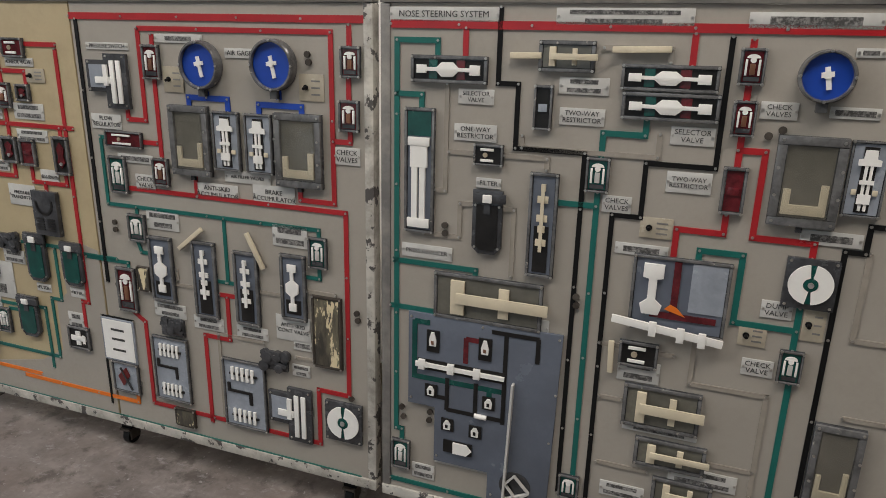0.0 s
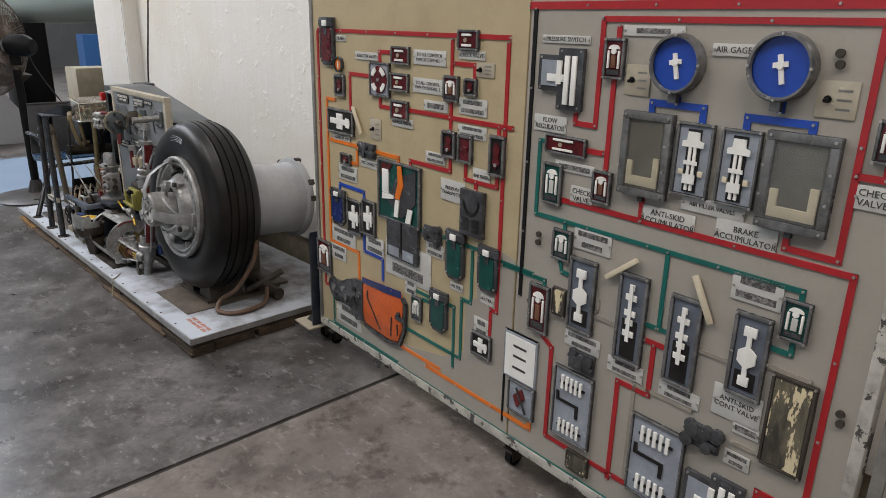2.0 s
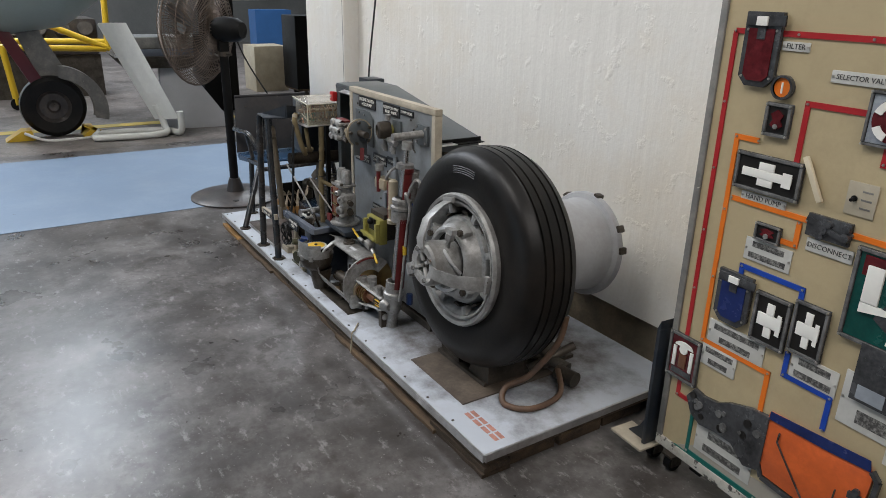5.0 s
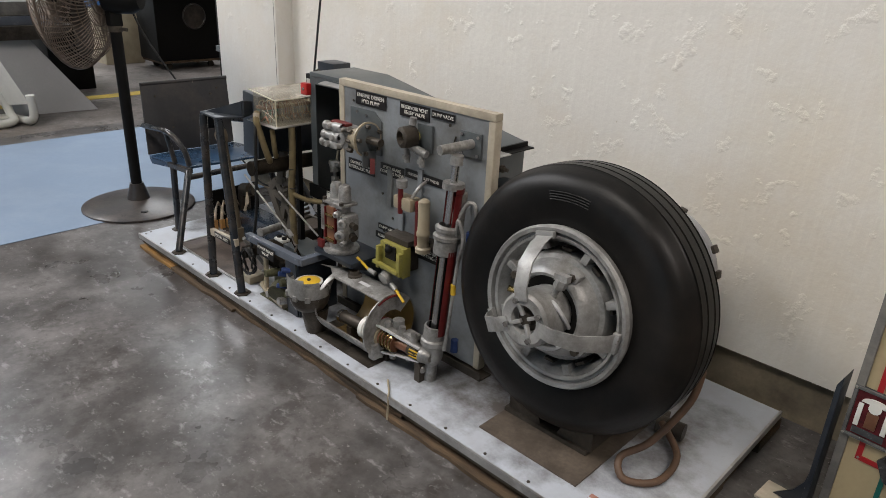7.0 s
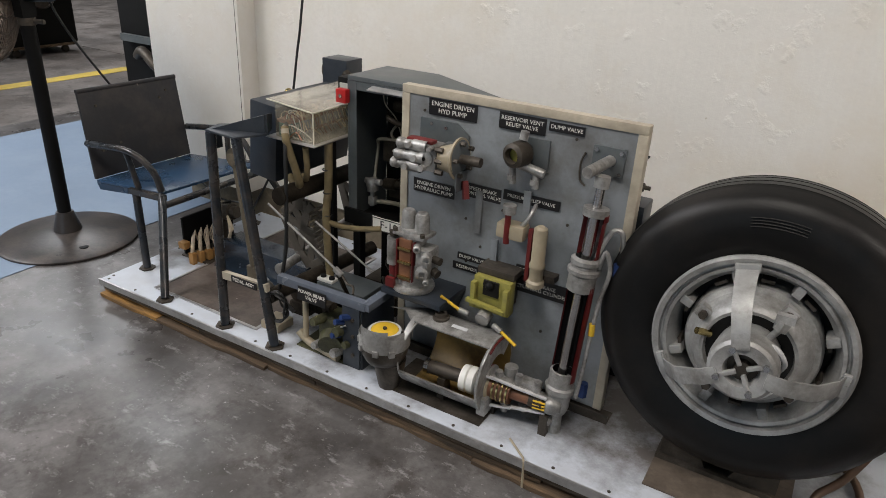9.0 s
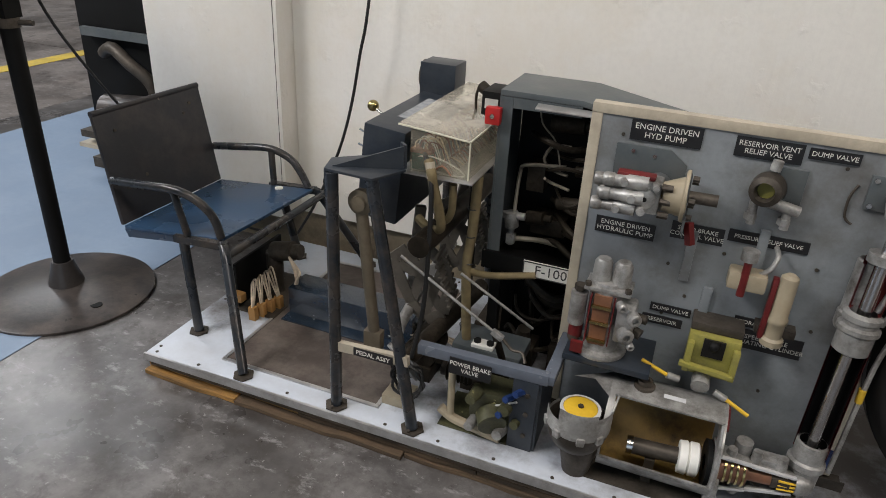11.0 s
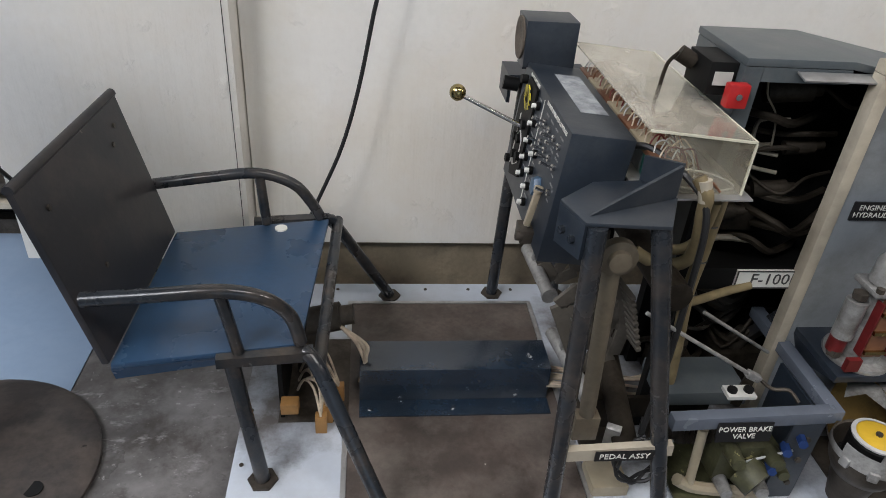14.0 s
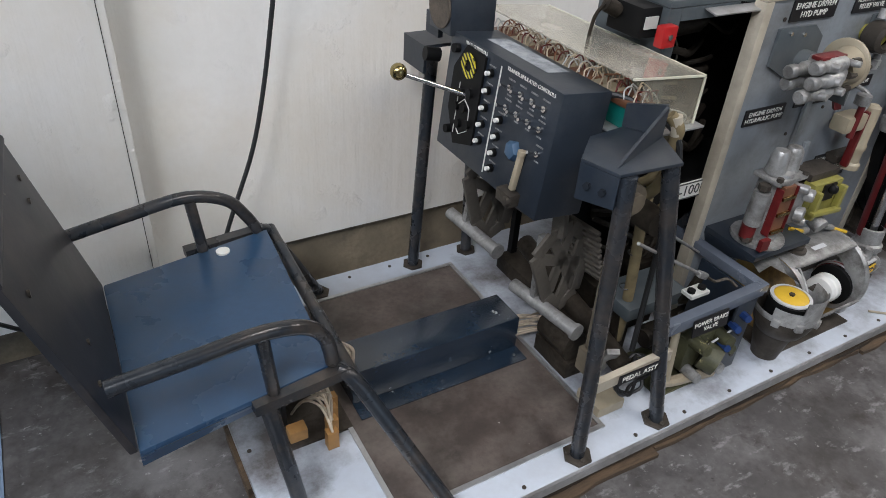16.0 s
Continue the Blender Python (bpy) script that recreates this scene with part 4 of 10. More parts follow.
lean = Matrix.Translation((KX0, 0, 0.58)) @ Matrix.Rotation(radians(5.5), 4, "Y") @ Matrix.Translation((-KX0, 0, -0.58)) @ seat_at
part("body", Shape(lean).span((KX0, KY0, KZ0), (KX1, KY1, KZ1)), M_NAVY, console, bevel=0.004)


def on_face(y, z, d=0.0):
    return lean @ Vector((KX0 - d, y, z))


FACE = Matrix.Rotation(radians(5.5), 4, "Y") @ Matrix.Rotation(radians(-90), 4, "Z") @ Matrix.Rotation(radians(90), 4, "X")


def face_text(words, y, z, size, d=0.001):
    lettering(words, size, Matrix.Translation(on_face(y, z, d)) @ FACE, console, M_TEXT)


fx = lambda y0, z0, y1, z1, d: Shape(lean).span((KX0 - d, y0, z0), (KX0 - 0.0003, y1, z1))
part("divider_line", fx(0.515, 0.56, 0.519, 0.80, 0.0012), M_TEXT, console, "white dividing line")
part("stick_panel", Shape(lean).add(
    [(KX0 - d, y, z) for d in (0.006, 0.0003) for y, z in ((0.575, 0.80), (0.655, 0.805), (0.70, 0.745), (0.70, 0.65), (0.655, 0.575), (0.575, 0.60))],
    [(0, 1, 2, 3, 4, 5), (11, 10, 9, 8, 7, 6)] + [(i, i + 6, (i + 1) % 6 + 6, (i + 1) % 6) for i in range(6)]), M_BLACK, console, "black gear control sub-panel")
haz = bpy.data.materials.new("hazard_stripes")
haz.use_nodes = True
hn, hl = haz.node_tree.nodes, haz.node_tree.links
wv, cr, tcn, mpn = hn.new("ShaderNodeTexWave"), hn.new("ShaderNodeValToRGB"), hn.new("ShaderNodeTexCoord"), hn.new("ShaderNodeMapping")
mpn.inputs["Rotation"].default_value = (radians(45), 0, 0)
wv.bands_direction, wv.inputs["Scale"].default_value = "Y", 28.0
cr.color_ramp.interpolation = "CONSTANT"
cr.color_ramp.elements[0].color, cr.color_ramp.elements[1].color, cr.color_ramp.elements[1].position = (0.01, 0.01, 0.01, 1), (0.6, 0.5, 0.03, 1), 0.5
hl.new(tcn.outputs["Object"], mpn.inputs[0])
hl.new(mpn.outputs[0], wv.inputs["Vector"])
hl.new(wv.outputs["Fac"], cr.inputs[0])
hl.new(cr.outputs[0], hn["Principled BSDF"].inputs["Base Color"])
part("hazard_ring", Shape().lathe([(0.013, 0), (0.029, 0), (0.029, 0.003), (0.013, 0.003)], on_face(0.635, 0.765, 0.0065), (-1, 0, 0), 8), haz, console, "yellow and black striped ring")
face_text("PILOT CONTROLS", 0.625, 0.806, 0.0105)
face_text("TRAINER SIMULATED CONTROLS", 0.408, 0.803, 0.0105)
for y, z in ((0.645, 0.70), (0.625, 0.672), (0.66, 0.665), (0.61, 0.71), (0.64, 0.63), (0.60, 0.64), (0.685, 0.60), (0.70, 0.785)):
    part("round_knob", Shape().cyl(on_face(y, z, 0.0), on_face(y, z, 0.014), 0.010), M_BLACK, console)
sy = Shape(lean)
for (y0, z0), (y1, z1) in (((0.66, 0.72), (0.66, 0.60)), ((0.60, 0.625), (0.605, 0.675)), ((0.605, 0.675), (0.63, 0.69)), ((0.63, 0.69), (0.655, 0.67)), ((0.60, 0.625), (0.635, 0.605)), ((0.635, 0.605), (0.655, 0.62))):
    sy.beam((KX0 - 0.0068, y0, z0), (KX0 - 0.0068, y1, z1), 0.0025, 0.0012)
part("gear_symbol", sy, M_TEXT, console, "white outline symbol")


M_CAPTION = mat("small_engraved_print", (0.30, 0.30, 0.29), 0.5, 0, 0.5, 90, 300, 0.0, (0.03, 0.035, 0.045), 0.9, 120)


def caption(y0, z0, y1, z1):
    part("caption", Shape(lean).span((KX0 - 0.001, y0, z0), (KX0 - 0.0003, y1, z1)), M_CAPTION, console)



def toggle(y, z, tall=False):
    k = part("toggle_switch", Shape().cyl(on_face(y, z), on_face(y, z, 0.006), 0.0065, n=10), M_BRIGHT, console)
    tip = on_face(y, z, 0.030) + Vector((0, -0.002, 0.008))
    part("bat_lever", Shape().cyl(on_face(y, z, 0.006), tip, 0.0022, 0.0036, 8), M_BRIGHT, k)
    caption(y - 0.012, z + 0.014, y + 0.012, z + 0.0175)
    caption(y - 0.008, z - 0.018, y + 0.008, z - 0.0148)


def knob(y, z):
    k = part("indicator_knob", Shape().cyl(on_face(y, z), on_face(y, z, 0.008), 0.009, n=12), M_BLACK, console)
    part("cap", Shape().cyl(on_face(y, z, 0.008), on_face(y, z, 0.016), 0.0050, n=12), M_WHITE, k)
    caption(y - 0.013, z + 0.013, y + 0.013, z + 0.016)


for i in range(4):
    toggle(0.345 + 0.042 * i, 0.770)
    toggle(0.345 + 0.042 * i, 0.728)
for i in range(5):
    knob(0.550, 0.775 - 0.038 * i)
for i in range(4):
    knob(0.485, 0.695 - 0.037 * i)
toggle(0.335, 0.68)
part("blue_shield", Shape().cyl(on_face(0.415, 0.655), on_face(0.415, 0.655, 0.014), 0.024, 0.018, 5), mat("blue_plastic", (0.05, 0.10, 0.17), 0.35), console, "blue plastic guard", bevel=0.002)
part("slide_lever", Shape().beam(on_face(0.375, 0.66, 0.010), on_face(0.375, 0.585, 0.016), 0.012, 0.012).cyl(on_face(0.375, 0.66, 0.01), on_face(0.375, 0.672, 0.01), 0.009), M_CREAM, console, "worn cream lever", bevel=0.002)
part("corner_clamp", Shape().box(on_face(0.39, 0.562, 0.010), (0.03, 0.05, 0.028)).cyl(on_face(0.37, 0.562, 0.02), on_face(0.37, 0.562, 0.034), 0.010), M_DULL, console, bevel=0.003)
lever = part("gear_lever", Shape().cyl(on_face(0.618, 0.70, 0.0), (-2.262, 0.606, 0.782), 0.005), M_BRIGHT, console, "chromed lever")
part("lever_ball", Shape().ball((-2.267, 0.606, 0.786), 0.0185, 20), M_BRASS, lever, "worn brass ball")
part("top_paper", Shape(lean).span((-2.06, 0.42, KZ1 + 0.0003), (-2.005, 0.66, KZ1 + 0.001)), mat("worn_paper_tape", (0.36, 0.38, 0.40), 0.6, 0, 0.3, 20, 80, 0, (0.05, 0.06, 0.08), 0.9, 26), console, "peeling paper strip with faded print")
part("top_ears", Shape().box((-2.10, 0.755, 0.83), (0.012, 0.06, 0.05)), M_NAVY, console)
spk = part("speaker_box", Shape().span((-2.125, 0.64, 0.835), (-2.010, 0.735, 0.935)), M_NAVY, console, "dark blue loudspeaker box", bevel=0.003)
part("speaker_grille", Shape().lathe([(0.0001, 0), (0.034, 0.002), (0.040, 0.005), (0.046, 0.004), (0.046, 0)], (-2.1255, 0.687, 0.888), (-1, 0, 0), 28), mat("speaker_cloth", (0.10, 0.08, 0.06), 0.85, 0, 0.3, 60, 200, 0.4), spk, "round brown speaker cloth")
part("black_switch", Shape().cyl((-2.115, 0.70, 0.775), (-2.15, 0.705, 0.78), 0.016), M_BLACK, console)

# ---- stands that carry it ----
near_stand = thing("console_stand", "dark blue tubular steel stand bolted to the platform", "stand", "console stands")
part("post", Shape().cyl((-2.09, 0.038, PZ + 0.006), (-2.105, 0.066, 0.7715), 0.0165), M_TUBE, near_stand)
part("post", Shape().cyl((-1.855, 0.035, PZ + 0.006), (-2.0, 0.072, 0.7715), 0.0165), M_TUBE, near_stand)
for x in (-2.09, -1.855):
    f = part("foot_plate", Shape().cyl((x, 0.037, PZ + 0.0005), (x, 0.037, PZ + 0.006), 0.034, n=6), M_DULL, near_stand)
    for a in (0.5, 2.6, 4.6):
        part("bolt", Shape().cyl((x + 0.022 * math.cos(a), 0.037 + 0.022 * math.sin(a), PZ + 0.006), (x + 0.022 * math.cos(a), 0.037 + 0.022 * math.sin(a), PZ + 0.012), 0.005, n=6), M_DULL, f)
CAP = ((-2.148, 0.140), (-2.126, 0.064), (-1.990, 0.054), (-1.945, 0.150), (-1.985, 0.215), (-2.075, 0.205))
capm = Shape().add([(x, y, z) for z in (0.772, 0.779) for x, y in CAP],
                   [(5, 4, 3, 2, 1, 0), (6, 7, 8, 9, 10, 11)] + [(i, (i + 1) % 6, (i + 1) % 6 + 6, i + 6) for i in range(6)])
part("cap_plate", capm, M_NAVY, near_stand, "dusty dark blue cap plate", bevel=0.002)
part("cap_skirt", Shape().add([(-2.148, 0.140, 0.70), (-2.126, 0.064, 0.71), (-2.126, 0.064, 0.772), (-2.148, 0.140, 0.772), (-2.141, 0.143, 0.70), (-2.119, 0.067, 0.71), (-2.119, 0.067, 0.772), (-2.141, 0.143, 0.772)],
                              [(0, 1, 2, 3), (7, 6, 5, 4), (0, 4, 5, 1), (1, 5, 6, 2), (2, 6, 7, 3), (3, 7, 4, 0)]), M_NAVY, near_stand)
part("gusset", Shape().add([(-2.115, 0.083, 0.7795), (-1.950, 0.148, 0.7795), (-1.950, 0.148, 0.838), (-2.117, 0.088, 0.7795), (-1.953, 0.153, 0.7795), (-1.953, 0.153, 0.838)], [(0, 1, 2), (5, 4, 3), (0, 3, 4, 1), (1, 4, 5, 2), (2, 5, 3, 0)]), M_NAVY, near_stand)
part("back_fin", Shape().add([(-1.945, 0.155, 0.7795), (-1.985, 0.218, 0.7795), (-1.985, 0.218, 0.825), (-1.945, 0.155, 0.84), (-1.951, 0.151, 0.7795), (-1.991, 0.214, 0.7795), (-1.991, 0.214, 0.825), (-1.951, 0.151, 0.84)],
                             [(0, 1, 2, 3), (7, 6, 5, 4), (0, 4, 5, 1), (1, 5, 6, 2), (2, 6, 7, 3), (3, 7, 4, 0)]), M_NAVY, near_stand)
for x, y, z in ((-2.134, 0.088, 0.735), (-2.143, 0.118, 0.735)):
    part("bolt", Shape().cyl((x + 0.008, y + 0.002, z), (x - 0.006, y - 0.002, z), 0.007, n=6), M_TUBE, near_stand)
br = part("cross_plate", Shape().beam((-2.092, 0.045, 0.282), (-1.875, 0.043, 0.295), 0.028, 0.016, 1.57), M_EDGE, near_stand, "cream bracket marked PEDAL ASSY")
pl = part("name_plate", Shape().box((-1.972, 0.030, 0.290), (0.115, 0.003, 0.024)), M_LABELBLACK, br)
lettering("PEDAL ASSY", 0.0185, Matrix.Translation((-1.972, 0.028, 0.290)) @ Matrix.Rotation(radians(90), 4, "X"), pl, M_TEXT)
M_BRONZE = mat("dusty_bronze_arm", (0.20, 0.165, 0.115), 0.55, 0.2, 0.25, 14, 80, 0.2, (0.07, 0.055, 0.04), 0.7, 14)
part("pivot_arm", Shape().cyl((-2.05, 0.11, 0.70), (-2.02, 0.13, 0.30), 0.016).lathe([(0.0001, 0), (0.020, 0), (0.020, 0.01), (0.034, 0.012), (0.034, 0.03), (0.0001, 0.03)], (-2.045, 0.085, 0.69), (0, 1, 0), 24).box((-2.02, 0.13, 0.27), (0.05, 0.03, 0.06)), M_BRONZE, near_stand, "dusty cast pivot arm", bevel=0.001)
far_stand = thing("console_stand", "dark blue tubular steel stand at the wall side", "stand", "console stands")
part("post", Shape().cyl((-2.087, 0.835, PZ + 0.006), (-2.075, 0.80, 0.775), 0.0165), M_TUBE, far_stand)
part("post", Shape().cyl((-1.90, 0.835, PZ + 0.006), (-1.945, 0.80, 0.775), 0.0165), M_TUBE, far_stand)
for x in (-2.087, -1.90):
    part("foot_plate", Shape().cyl((x, 0.835, PZ + 0.0005), (x, 0.835, PZ + 0.006), 0.032, n=6), M_DULL, far_stand)
part("cap_plate", Shape().span((-2.13, 0.745, 0.775), (-1.93, 0.85, 0.783)).span((-2.13, 0.745, 0.715), (-2.122, 0.85, 0.775)), M_NAVY, far_stand)

# ---- pilot's chair ----
chair = thing("pilot_chair", "blue sheet-metal chair with dark tubular arms and legs", "chair")
SA, SB, SC, SD = Vector((-2.925, 0.172, 0.405)), Vector((-2.915, 0.640, 0.405)), Vector((-2.555, 0.695, 0.415)), Vector((-2.585, 0.215, 0.415))
dn = Vector((0, 0, -0.012))
seat = part("seat", Shape().add([SA, SB, SC, SD, SA + dn, SB + dn, SC + dn, SD + dn], [(0, 1, 2, 3), (7, 6, 5, 4), (0, 4, 5, 1), (1, 5, 6, 2), (2, 6, 7, 3), (3, 7, 4, 0)]), M_SEAT, chair, "blue painted sheet seat with worn edges", bevel=0.004)
BTL, BTR = Vector((-3.028, 0.215, 0.735)), Vector((-3.008, 0.676, 0.735))
th = Vector((-0.014, 0, -0.002))
skirt = Vector((0, 0, -0.045))
part("seat_skirt", Shape().add([SA + dn, SD + dn, SD + skirt + Vector((0, 0.01, 0.012)), SA + skirt + Vector((0, 0.01, 0)), SA + dn + Vector((0, 0.006, 0)), SD + dn + Vector((0, 0.006, 0)), SD + skirt + Vector((0, 0.016, 0.012)), SA + skirt + Vector((0, 0.016, 0))],
                               [(0, 1, 2, 3), (7, 6, 5, 4), (0, 4, 5, 1), (1, 5, 6, 2), (2, 6, 7, 3), (3, 7, 4, 0)]), M_SEAT, chair)
back = part("backrest", Shape().add([SA, SB, BTR, BTL, SA + th, SB + th, BTR + th, BTL + th], [(0, 1, 2, 3), (7, 6, 5, 4), (0, 4, 5, 1), (1, 5, 6, 2), (2, 6, 7, 3), (3, 7, 4, 0)]), M_BACK, chair, "charcoal sheet-metal backrest with rolled top", bevel=0.004)
part("rolled_edge", Shape().tube([BTL + Vector((-0.006, 0, 0)), (BTL + BTR) / 2 + Vector((-0.006, 0, 0)), BTR + Vector((-0.006, 0, 0))], 0.010, 10), M_BACK, back)
for u, v in ((0.14, 0.82), (0.86, 0.86), (0.78, 0.78), (0.12, 0.3), (0.3, 0.35)):
    p = SA.lerp(SB, u).lerp(BTL.lerp(BTR, u), v)
    part("bolt", Shape().cyl(p, p + Vector((0.004, 0, 0)), 0.006, n=8), M_DULL, back)
part("armrest", Shape().tube([(-2.945, 0.172, 0.552), (-2.82, 0.172, 0.562), (-2.71, 0.175, 0.568), (-2.64, 0.185, 0.545), (-2.60, 0.205, 0.49), (-2.585, 0.215, 0.42)], 0.0135, 12), M_TUBE, chair, "dark tubular armrest worn to bare metal")
part("arm_strut", Shape().cyl((-2.715, 0.178, 0.560), (-2.70, 0.200, 0.41), 0.012), M_TUBE, chair)
part("armrest", Shape().tube([(-2.955, 0.665, 0.52), (-2.83, 0.675, 0.535), (-2.72, 0.685, 0.543), (-2.64, 0.69, 0.515), (-2.60, 0.695, 0.465), (-2.575, 0.695, 0.418)], 0.0135, 12), M_TUBE, chair, "dark tubular armrest worn to bare metal")
part("arm_strut", Shape().cyl((-2.715, 0.682, 0.535), (-2.705, 0.672, 0.413), 0.012), M_TUBE, chair)
part("leg", Shape().tube([(-2.578, 0.208, 0.402), (-2.562, 0.196, 0.395), (-2.545, 0.180, 0.370), (-2.405, 0.036, PZ + 0.006)], 0.0155, 12, 1), M_TUBE, chair)
part("leg", Shape().cyl((-2.715, 0.195, 0.395), (-2.674, 0.168, PZ + 0.006), 0.0155), M_TUBE, chair)
part("leg", Shape().tube([(-2.568, 0.713, 0.404), (-2.552, 0.722, 0.396), (-2.538, 0.731, 0.372), (-2.393, 0.822, PZ + 0.006)], 0.0155, 12, 1), M_TUBE, chair)
part("leg", Shape().cyl((-2.70, 0.70, 0.395), (-2.67, 0.76, PZ + 0.006), 0.0155), M_TUBE, chair)
for x, y in ((-2.405, 0.036), (-2.674, 0.168), (-2.393, 0.822), (-2.67, 0.76)):
    part("foot_plate", Shape().cyl((x, y, PZ + 0.0005), (x, y, PZ + 0.006), 0.032, n=6), M_DULL, chair)
part("side_rail", Shape().beam((-2.74, 0.190, 0.397), (-2.56, 0.205, 0.400), 0.026, 0.022), M_TUBE, chair)
part("side_rail", Shape().beam((-2.74, 0.70, 0.397), (-2.555, 0.715, 0.402), 0.026, 0.022), M_TUBE, chair)
part("front_rail", Shape().cyl((-2.55, 0.19, 0.375), (-2.535, 0.74, 0.385), 0.0135), M_TUBE, chair)
part("seat_sticker", Shape().cyl((-2.668, 0.648, 0.4115), (-2.668, 0.648, 0.4155), 0.015, n=20), M_WHITE, chair, "round white sticker")

# ---- pedestal fan ----
fan = thing("pedestal_fan", "old pedestal fan with brown wire cage and iron base", "fan")
FX, FY = -3.355, 0.26
base = part("base", Shape().lathe([(0.0001, 0.0), (0.300, 0.0), (0.300, 0.008), (0.28, 0.016), (0.12, 0.034), (0.062, 0.042), (0.0001, 0.042)], (FX, FY, 0.0035), (0, 0, 1), 64), M_IRON, fan, "worn dark round iron base with a hole")
# the hole's inner shade is a black disc set on the solid base
part("base_hole", Shape().cyl((-3.160, 0.205, 0.0262), (-3.160, 0.205, 0.0292), 0.020, n=20), M_BLACK, base)
part("collar", Shape().lathe([(0.062, 0.04), (0.058, 0.06), (0.036, 0.135), (0.0001, 0.135)], (FX, FY, 0), (0, 0, 1), 32), M_IRON, fan)
part("pole", Shape().cyl((FX, FY, 0.13), (FX, FY, 0.96), 0.029, n=24), M_BLACK, fan)
part("pole_clamp", Shape().cyl((FX, FY, 0.955), (FX, FY, 0.985), 0.034).cyl((FX, FY, 0.97), (FX + 0.07, FY + 0.03, 0.97), 0.009).cyl((FX, FY, 0.985), (FX, FY, 1.10), 0.014), M_DULL, fan)
fdir = Vector((-0.75, -0.66, 0.03)).normalized()
head = Vector((FX, FY, 1.125))
part("motor", Shape().lathe([(0.0001, -0.16), (0.05, -0.155), (0.075, -0.11), (0.08, -0.02), (0.07, 0.03), (0.03, 0.05), (0.0001, 0.05)], head, fdir, 24).box(head - Vector((0, 0, 0.10)), (0.06, 0.06, 0.08)), M_BLACK, fan, bevel=0.0)
cage_c = head + fdir * 0.18
q = fdir.to_track_quat("Z", "Y").to_matrix()
RC = 0.37
cage = part("cage", Shape().tube([cage_c + q @ Vector((RC * math.cos(2 * math.pi * i / 32), RC * math.sin(2 * math.pi * i / 32), 0)) for i in range(33)], 0.006, 6, 1), M_FANCAGE, fan, "rusty brown wire cage")
for i in range(72):
    a = 2 * math.pi * i / 72
    for sgn in (-1, 1):
        pts = []
        for k in range(5):
            r = 0.05 + (RC - 0.05) * k / 4
            h = sgn * 0.12 * math.sqrt(max(0.0, 1 - (r / RC) ** 2.4))
            b = a + 0.5 * (1 - k / 4) * sgn
            pts.append(cage_c + q @ Vector((r * math.cos(b), r * math.sin(b), h)))
        part("cage_wire", Shape().tube(pts, 0.0028, 4, 2), M_FANCAGE, cage)
for r in (RC * 0.86, RC * 0.72, RC * 0.56, RC * 0.4, RC * 0.25):
    for sgn in (-1, 1):
        h = sgn * 0.12 * math.sqrt(max(0.0, 1 - (r / RC) ** 2.4))
        part("cage_ring", Shape().tube([cage_c + q @ Vector((r * math.cos(2 * math.pi * i / 32), r * math.sin(2 * math.pi * i / 32), h)) for i in range(33)], 0.003, 5, 1), M_FANCAGE, cage)
for i in range(3):
    a = 2 * math.pi * i / 3 + 0.4
    bl = Shape()
    vs = []
    for r, w, tw in ((0.05, 0.03, 0.5), (0.16, 0.075, 0.4), (0.27, 0.085, 0.3), (0.31, 0.04, 0.25)):
        for s in (-1, 1):
            b = a + s * w / r * 0.6
            vs.append(cage_c + q @ Vector((r * math.cos(b), r * math.sin(b), s * tw * 0.06)))
    bl.add(vs + [v + fdir * 0.003 for v in vs], [(0, 1, 3, 2), (2, 3, 5, 4), (4, 5, 7, 6), (8, 10, 11, 9), (10, 12, 13, 11), (12, 14, 15, 13)])
    part("blade", bl, M_IRON, fan)
part("mains_cable", Shape().tube([(FX + 0.02, FY + 0.06, 1.15), (FX + 0.05, FY + 0.12, 0.95), (FX + 0.10, FY + 0.25, 0.70), (FX + 0.16, FY + 0.40, 0.45), (FX + 0.25, FY + 0.52, 0.25), (-2.95, 0.80, 0.14), (-2.86, 0.84, 0.12), (-2.80, 0.83, 0.15)], 0.005), M_CORD, fan, "black mains cable")
cord = solid("wall_cord", Shape().tube([(-2.33, 0.945, 2.6), (-2.37, 0.90, 1.6), (-2.415, 0.86, 1.05), (-2.447, 0.86, 0.886), (-2.483, 0.86, 0.70), (-2.527, 0.855, 0.54), (-2.59, 0.85, 0.39), (-2.66, 0.83, 0.24), (-2.74, 0.80, 0.10), (-2.80, 0.76, 0.012)], 0.0055), M_CORD, "black power cord hanging down the wall", "cable")

# ---- hydraulic trainer boards ----
PM = pose(0.26, 0.484, 0, 0, 0, -3.9)
left_board = thing("trainer_board", "tan and grey hydraulic trainer board with coloured lines and cutaway valves", "display board", "trainer boards", PM)
right_board = thing("trainer_board", "grey nose-steering trainer board with coloured lines and cutaway valves", "display board", "trainer boards", PM)
ZB, ZT = 0.135, 1.425
part("tan_sheet", Shape().span((-0.01, 0, ZB), (1.112, 0.012, ZT)), M_TAN, left_board, "tan painted sheet")
part("grey_sheet", Shape().span((1.118, 0, ZB), (2.03, 0.012, ZT)), M_GREY, left_board, "grey painted sheet")
part("repainted_patch", Shape().prism([(0.04, ZB + 0.001), (1.110, ZB + 0.001), (1.110, 0.70), (1.05, 0.715), (0.945, 0.665), (0.955, 0.54), (0.905, 0.50), (0.90, 0.33), (0.80, 0.275), (0.60, 0.235), (0.36, 0.205), (0.12, 0.180)], -0.0012, -0.0002), M_GREY, left_board, "grey repainted patch along the foot")
part("grey_sheet", Shape().span((2.10, 0, ZB), (4.6, 0.012, ZT)), M_GREY, right_board)
